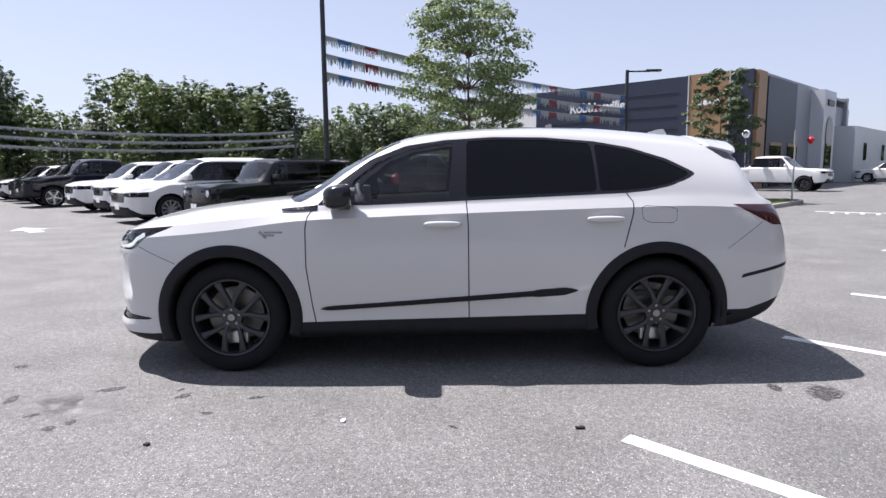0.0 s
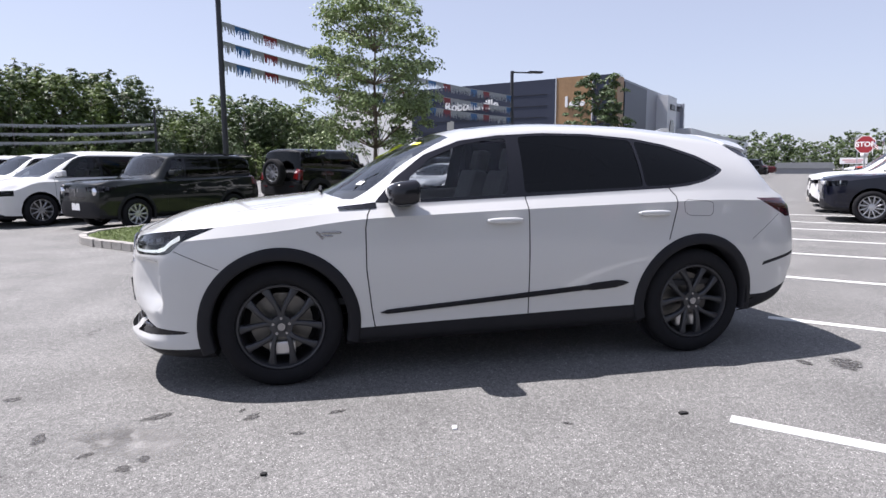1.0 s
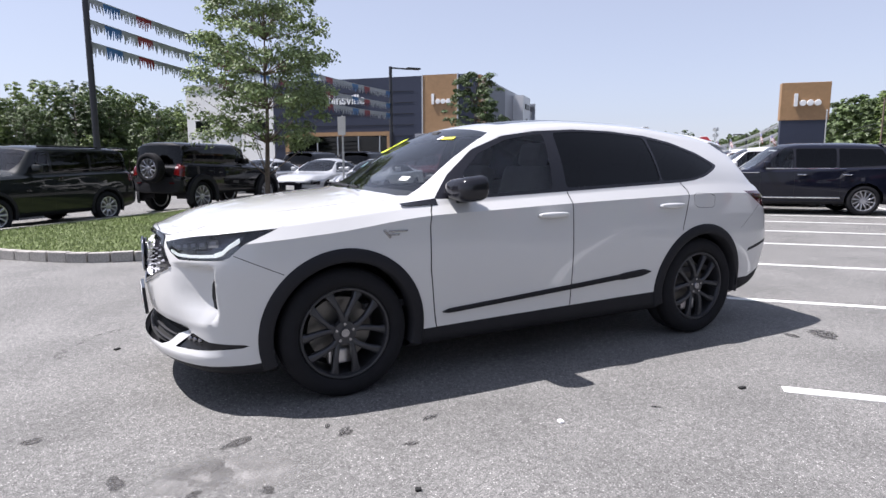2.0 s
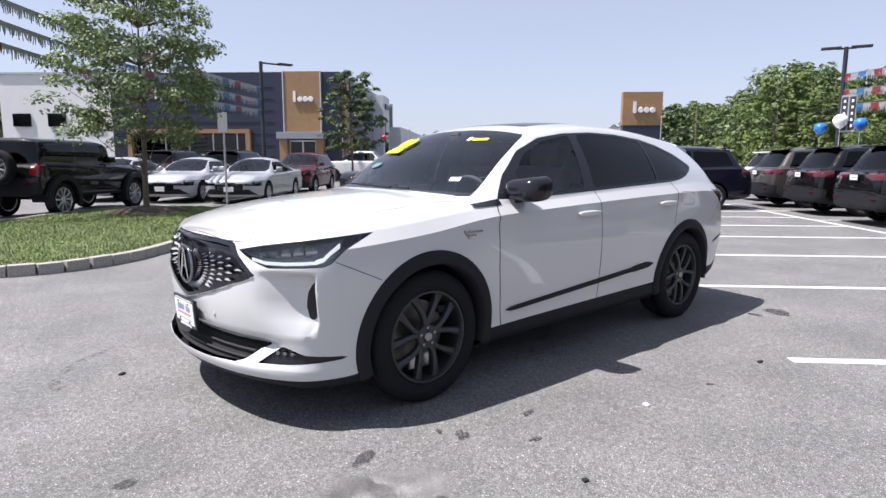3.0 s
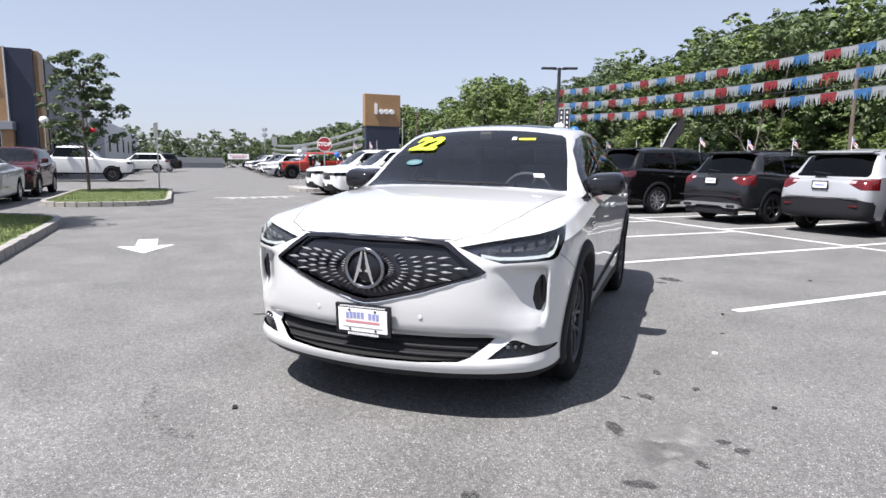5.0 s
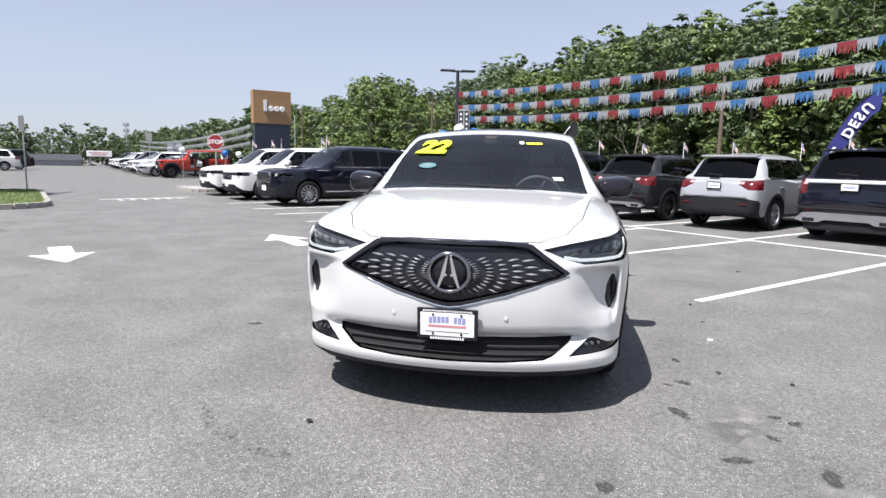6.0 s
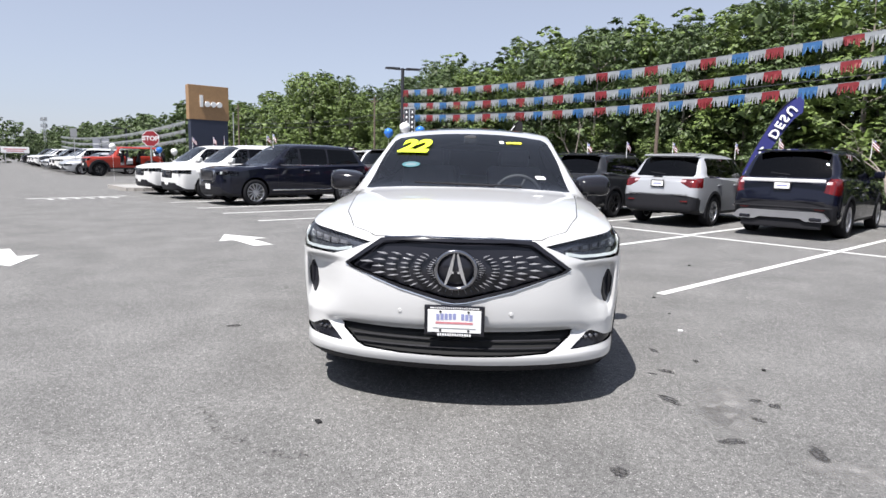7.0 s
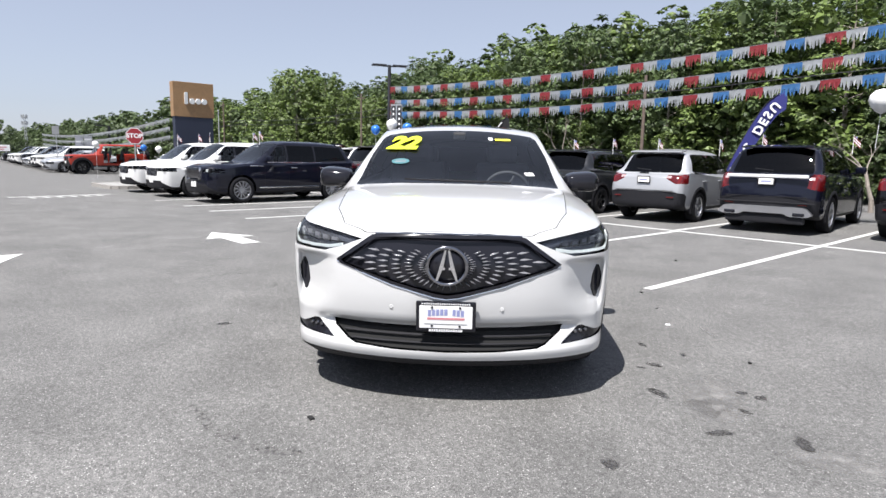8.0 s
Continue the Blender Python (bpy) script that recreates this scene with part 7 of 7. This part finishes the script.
def feather_flag(m, words, cloth_mat, label, size=1.0):
    """A tall curved banner on a bent pole. Local x to the side it leans to."""
    e = root("feather_flag", m, label, "banner")
    mid = smooth_line([(0.0, 0.0), (0.26, 0.8), (0.60, 1.65), (0.98, 2.5), (1.34, 3.15), (1.78, 3.55)], 30)
    mid = [a * size for a in mid]
    pole, cloth = sweep([(a.x, 0, a.y) for a in mid], 0.015), bmesh.new()
    rows = []
    for i, p in enumerate(mid):
        t = i / 30
        if t < 0.2:
            continue
        d = (mid[min(i + 1, 30)] - mid[i - 1]).normalized()
        w = 0.54 * (0.45 + 0.55 * t) * (1 if t < 0.90 else max(0.3, math.sqrt((1.0001 - t) / 0.10)))
        rows.append([cloth.verts.new((p.x + d.y * w * f, 0.02 * math.sin(9 * t + 3 * f), p.y - d.x * w * f)) for f in (0.02, 0.35, 0.7, 1.0)])
    for a, b in zip(rows, rows[1:]):
        for j in range(3):
            cloth.faces.new((a[j], a[j + 1], b[j + 1], b[j]))
    part("pole", pole, M["pole"], e)
    part("cloth", cloth, cloth_mat, e, smooth=True)
    if not words:
        part("pale_edge", sweep([(a.x + 0.05, -0.02, a.y - 0.02) for a in mid[12:27]], 0.028), M["sign_white"], e)
    for i, ch in enumerate(words):
        if ch == " ":
            continue
        walked, k = 0.0, 29
        while walked < 0.36 + 0.29 * i and k > 2:
            walked += (mid[k] - mid[k - 1]).length
            k -= 1
        d = (mid[k + 1] - mid[k - 1]).normalized()
        x, z = mid[k].x + d.y * 0.24, mid[k].y - d.x * 0.24
        ang = math.degrees(math.atan2(-d.y, -d.x))
        rot = pose(x, -0.035, z, 90, 0, 0) @ pose(0, 0, 0, 0, 0, ang) @ Matrix.Diagonal((-1, 1, 1, 1))
        text(ch, 0.36, 0.004, M["sign_white"], rot, "lettering", e, "", 0.012)


feather_flag(at(12.0, 8.2, 0, -75), "USED CARS", M["banner_blue"], "dark blue feather banner with white lettering on a bent pole")
feather_flag(at(10.15, 17.2, 0, -75), "", M["banner_black"], "black feather banner with a pale edge behind a row of cars", 0.85)


def window_flag(m, seed):
    rnd = random.Random(seed)
    e = root("window_flag", m, "small flag on a white stick clipped to a car window", "flag", "window flags")
    part("stick", tube((0, 0, 0), (0, 0, 0.42), 0.008, 0.007, 6), M["sign_white"], e)
    for j in range(5):
        bm = bmesh.new()
        rows = []
        for i in range(5):
            x = -0.035 * i
            rows.append([bm.verts.new((x, 0.012 * math.sin(i * 1.3 + seed), 0.40 - 0.028 * (j + k) - 0.035 * i)) for k in (0, 1)])
        for a, b in zip(rows, rows[1:]):
            bm.faces.new((a[0], a[1], b[1], b[0]))
        part("stripe", bm, M["flag_red"] if j % 2 == 0 else M["sign_white"], e)
    part("canton", box((0.06, 0.004, 0.06), (-0.035, 0.0, 0.355)), M["plate_blue"], e)


for i, (p, q, z) in enumerate(((7.75, 5.15, 1.64), (8.6, 3.55, 1.62), (7.6, 7.68, 1.56), (7.9, 6.2, 1.54), (7.45, 10.25, 1.56), (7.1, 8.72, 1.56), (7.3, 13.2, 1.66), (7.2, 11.6, 1.66), (7.5, 16.0, 1.66), (7.4, 14.4, 1.66), (0.55, 16.25, 1.64), (1.05, 17.75, 1.64), (0.2, 19.05, 1.60), (0.4, 20.55, 1.60), (0.1, 21.75, 1.60))):
    window_flag(at(p, q, z, 60 + 50 * (i % 3)), i)


def utility_pole(p, q, h):
    e = root("utility_pole", at(p, q), "weathered wooden utility pole", "pole")
    part("shaft", tube((0, 0, 0), (0, 0, h), 0.075, 0.055, 10), M["bark"], e)
    part("crossarm", box((0.06, 0.8, 0.06), (0, 0, h - 0.3), 0.01), M["bark"], e)


for p, q, h in ((14.0, 11.9, 4.6), (15.5, 33.0, 5.4), (15.0, 54.0, 6.0), (14.0, -14.0, 5.0)):
    utility_pole(p, q, h)
for z in (4.1, 3.75):
    cab = sweep([(14.0 + 0.02 * max(0, q0), q0, z + 0.15 * math.cos(q0 * 0.24)) for q0 in [-14 + 2.6 * i for i in range(31)]], 0.014, 5)
    slab("overhead_cable", cab, M["letter_dark"], at(0, 0), "thin black overhead cable", "cable", "thing")



def bare_tree(m, h, seed, label):
    """A dead trunk that forks into thinning crooked limbs."""
    rnd = random.Random(seed)
    e = root("bare_tree", m, label, "tree")
    bm = bmesh.new()

    def limb(p, d, ln, rad, depth):
        for _ in range(3):
            q2 = p + d * ln / 3
            add_tube(bm, p, q2, rad, rad * 0.82, 7 if depth > 1 else 5, False)
            p, rad = q2, rad * 0.82
            d = (d + Vector((rnd.gauss(0, 0.20), rnd.gauss(0, 0.20), rnd.gauss(0.02, 0.10)))).normalized()
        if depth:
            for _ in range(3 if depth > 1 else 2):
                d2 = (d + Vector((rnd.gauss(0, 0.55), rnd.gauss(0, 0.55), rnd.gauss(0.1, 0.3)))).normalized()
                limb(p, d2, ln * rnd.uniform(0.55, 0.8), rad * 0.65, depth - 1)
    limb(Vector((0, 0, -0.05)), Vector((0, 0.05, 1)).normalized(), h * 0.42, h * 0.028, 3)
    part("trunk", bm, M["bark_pale"], e)


bare_tree(at(14.0, 4.3), 2.9, 3, "dead grey trunk with a few bare limbs")
bare_tree(at(15.8, 16.6), 4.0, 8, "dead pale tree with bare limbs at the edge of a wood")

mast = root("radio_mast", at(13.1, 150.0), "distant lattice radio mast with antenna panels", "mast")
corners = [(0.30 * math.cos(2.094 * i), 0.30 * math.sin(2.094 * i)) for i in range(3)]
for x, y in corners:
    part("leg", tube((x, y, 0), (x * 0.6, y * 0.6, 8.6), 0.05, 0.04, 6), M["galv"], mast)
for i in range(12):
    z0, z1 = 0.7 * i, 0.7 * (i + 1)
    for j in range(3):
        (x0, y0), (x1, y1) = corners[j], corners[(j + 1) % 3]
        f0, f1 = 1 - 0.4 * z0 / 8.6, 1 - 0.4 * z1 / 8.6
        part("brace", tube((x0 * f0, y0 * f0, z0), (x1 * f1, y1 * f1, z1), 0.025, 0.025, 4), M["galv"], mast)
for z in (8.2, 6.9):
    for i in range(6):
        a = 1.047 * i
        part("antenna_panel", add_box(bmesh.new(), (0.10, 0.22, 0.75), pose(0.55 * math.cos(a), 0.55 * math.sin(a), z, 0, 0, math.degrees(a)), 0.01), M["galv"], mast)
        part("antenna_arm", tube((0, 0, z), (0.52 * math.cos(a), 0.52 * math.sin(a), z), 0.03, 0.03, 5), M["galv"], mast)


def far_board(m, w, h, foot, label, material, stripes):
    """A roadside board on two posts."""
    e = root("roadside_board", m, label, "sign")
    for s2 in (-1, 1):
        part("post", tube((0, s2 * w * 0.36, 0), (0, s2 * w * 0.36, foot + h * 0.5), 0.05, 0.05, 6), M["galv"], e)
    part("panel", box((0.10, w, h), (-0.06, 0, foot + h / 2), 0.01), material, e)
    for i, (z, ww, mm) in enumerate(stripes):
        part("printed_bar", box((0.02, w * ww, h * 0.14), (-0.115, 0, foot + h * z)), mm, e)


far_board(at(4.7, 60.0, 0, 70), 0.62, 1.0, 1.7, "blue-grey roadside board in two halves", M["grey_panel"], ((0.5, 0.9, M["pale_panel"]),))
far_board(at(5.45, 60.3, 0, 70), 0.62, 1.0, 1.7, "blue-grey roadside board in two halves", M["grey_panel"], ((0.72, 0.9, M["pale_panel"]),))
far_board(at(1.9, 91.0, 0, 80), 2.9, 0.75, 1.25, "white roadside board with red stripes", M["sign_white"], ((0.62, 0.8, M["plate_red"]), (0.3, 0.6, M["plate_red"])))
shed = root("far_shed", at(-3.4, 93.0), "low far shed with a grey gabled roof", "building")
part("wall", box((6.5, 4.0, 0.75), (0, 0, 0.37)), M["grey_panel"], shed)
part("roof", prism([(-3.5, 0.7), (3.5, 0.7), (3.1, 1.45), (-3.1, 1.45)], 4.4, pose(0, 2.2, 0, 90, 0, 0)), M["sign_back"], shed)
post = root("flag_pole", at(6.1, 33.0), "thin pale steel pole beside a pylon sign", "pole")
part("shaft", tube((0, 0, 0), (0, 0, 3.7), 0.035, 0.03, 8), M["galv"], post)
part("finial", spin([(0, 0.06), (0.045, 0.03), (0.05, 0.0), (0.03, -0.03)], 12, pose(0, 0, 3.72)), M["galv"], post)

# ---------------------------------------------------------------- parked cars
B, K = M["paint_black"], M["paint_charcoal"]
car("three_row", M["paint_navy"], at(8.12, 4.38, 0, 5), "dark navy sport utility car with chrome tail bar", "rim_silver", "five", tail="tall", chrome_bar=True, skid=True)
car("small_suv", M["paint_silver"], at(7.72, 6.95, 0, 5), "silver compact crossover with dark lower bumper", "rim_silver", "five", tail="block")
car("small_suv", M["paint_charcoal"], at(7.6, 9.5, 0, 5), "dark grey crossover with roof rails", "rim_black", "five", tail="block", rails=True, skid=True)
d1 = car("three_row", B, at(7.2, 12.4, 0), "black three-row sport utility car with wide red tail lamps", "rim_silver", "twin", tail="bar")
copy_thing(d1, at(7.4, 15.2, 0))
car("three_row", M["paint_granite"], at(7.5, 18.0, 0), "granite grey three-row sport utility car", "rim_black", "twin", tail="bar")
car("three_row", M["paint_navy"], at(1.35, 17.0, 0, 183), "dark blue luxury sport utility car with chrome grille and bright alloys", "rim_silver", "turbine", tail="bar", clad=False, bright=True)
w1 = car("suv", M["paint_white"], at(1.0, 19.8, 0, 181), "white luxury sport utility car", "rim_silver", "five", tail="block", clad=False)
copy_thing(w1, at(0.9, 22.5, 0, 181))
car("boxy", M["paint_deepgreen"], at(-14.7, 8.3, 0, -90), "dark boxy compact sport utility car", "rim_silver", "twin", tail="block", rails=True)
car("van", M["paint_white"], at(-17.6, 7.9, 0, -90), "white minivan with dark windows", "rim_silver", "multi", tail="tall", clad=False)
car("suv", M["paint_white"], at(-20.9, 8.2, 0, -90), "white sport utility car with black grille", "rim_silver", "five", tail="block", clad=False)
copy_thing(w1, at(-24.2, 8.2, 0, -90))
car("pickup", M["paint_navy"], at(-29.3, 8.1, 0, -90), "dark blue pickup truck", "rim_silver", "five", tail="tall", clad=False)
car("offroad", B, at(-14.4, 13.95, 0, 90), "black boxy off-road car with a spare wheel", "rim_silver", "twin", tail="tall", spare=True)
s1 = car("sedan", M["paint_silver"], at(-11.4, 19.25, 0, -90), "silver saloon car with a wide dark grille", "rim_silver", "five", tail="block", clad=False, trim_low="paint_silver")
copy_thing(s1, at(-13.6, 19.25, 0, -90))
car("small_suv", M["paint_red"], at(-11.3, 24.4, 0, -90), "red compact crossover parked beside a saloon", "rim_silver", "five", tail="block")
car("pickup", M["paint_white"], at(-11.3, 38.0, 0, 0), "white four-door pickup truck", "rim_black", "five", tail="tall", clad=False)
car("offroad", M["paint_orange"], at(2.6, 42.5, 0, 182), "orange open off-road car without doors", "rim_black", "five", tail="tall", spare=True, open_sides=True)
car("suv", B, at(8.3, 1.5, 0), "black sport utility car", "rim_silver", "five", tail="block")
copy_thing(w1, at(8.2, 20.9, 0))
copy_thing(d1, at(-14.5, 25.6, 0, 90))
copy_thing(d1, at(-17.3, 25.6, 0, 90))
copy_thing(s1, at(-16.4, 19.4, 0, -90))
far = [d1, w1, s1]
rnd = random.Random(12)
for i in range(16):
    copy_thing(far[rnd.choice((0, 1, 1, 2, 2))], at(rnd.uniform(2.0, 2.5) + 0.14 * i, 45.6 + 2.75 * i, 0, 180))
copy_thing(d1, at(-33.5, 8.2, 0, -90))
copy_thing(w1, at(-36.6, 8.2, 0, -90))
copy_thing(d1, at(-39.6, 8.2, 0, -90))
# cars by the far workshop
copy_thing(w1, at(-9.3, 61.0, 0, 180))
copy_thing(d1, at(-8.4, 65.5, 0, 180))
car("sedan", M["paint_red"], at(-8.6, 84.0, 0, 180), "red saloon parked by a pale workshop", "rim_silver", "five", tail="block", clad=False, trim_low="paint_red")
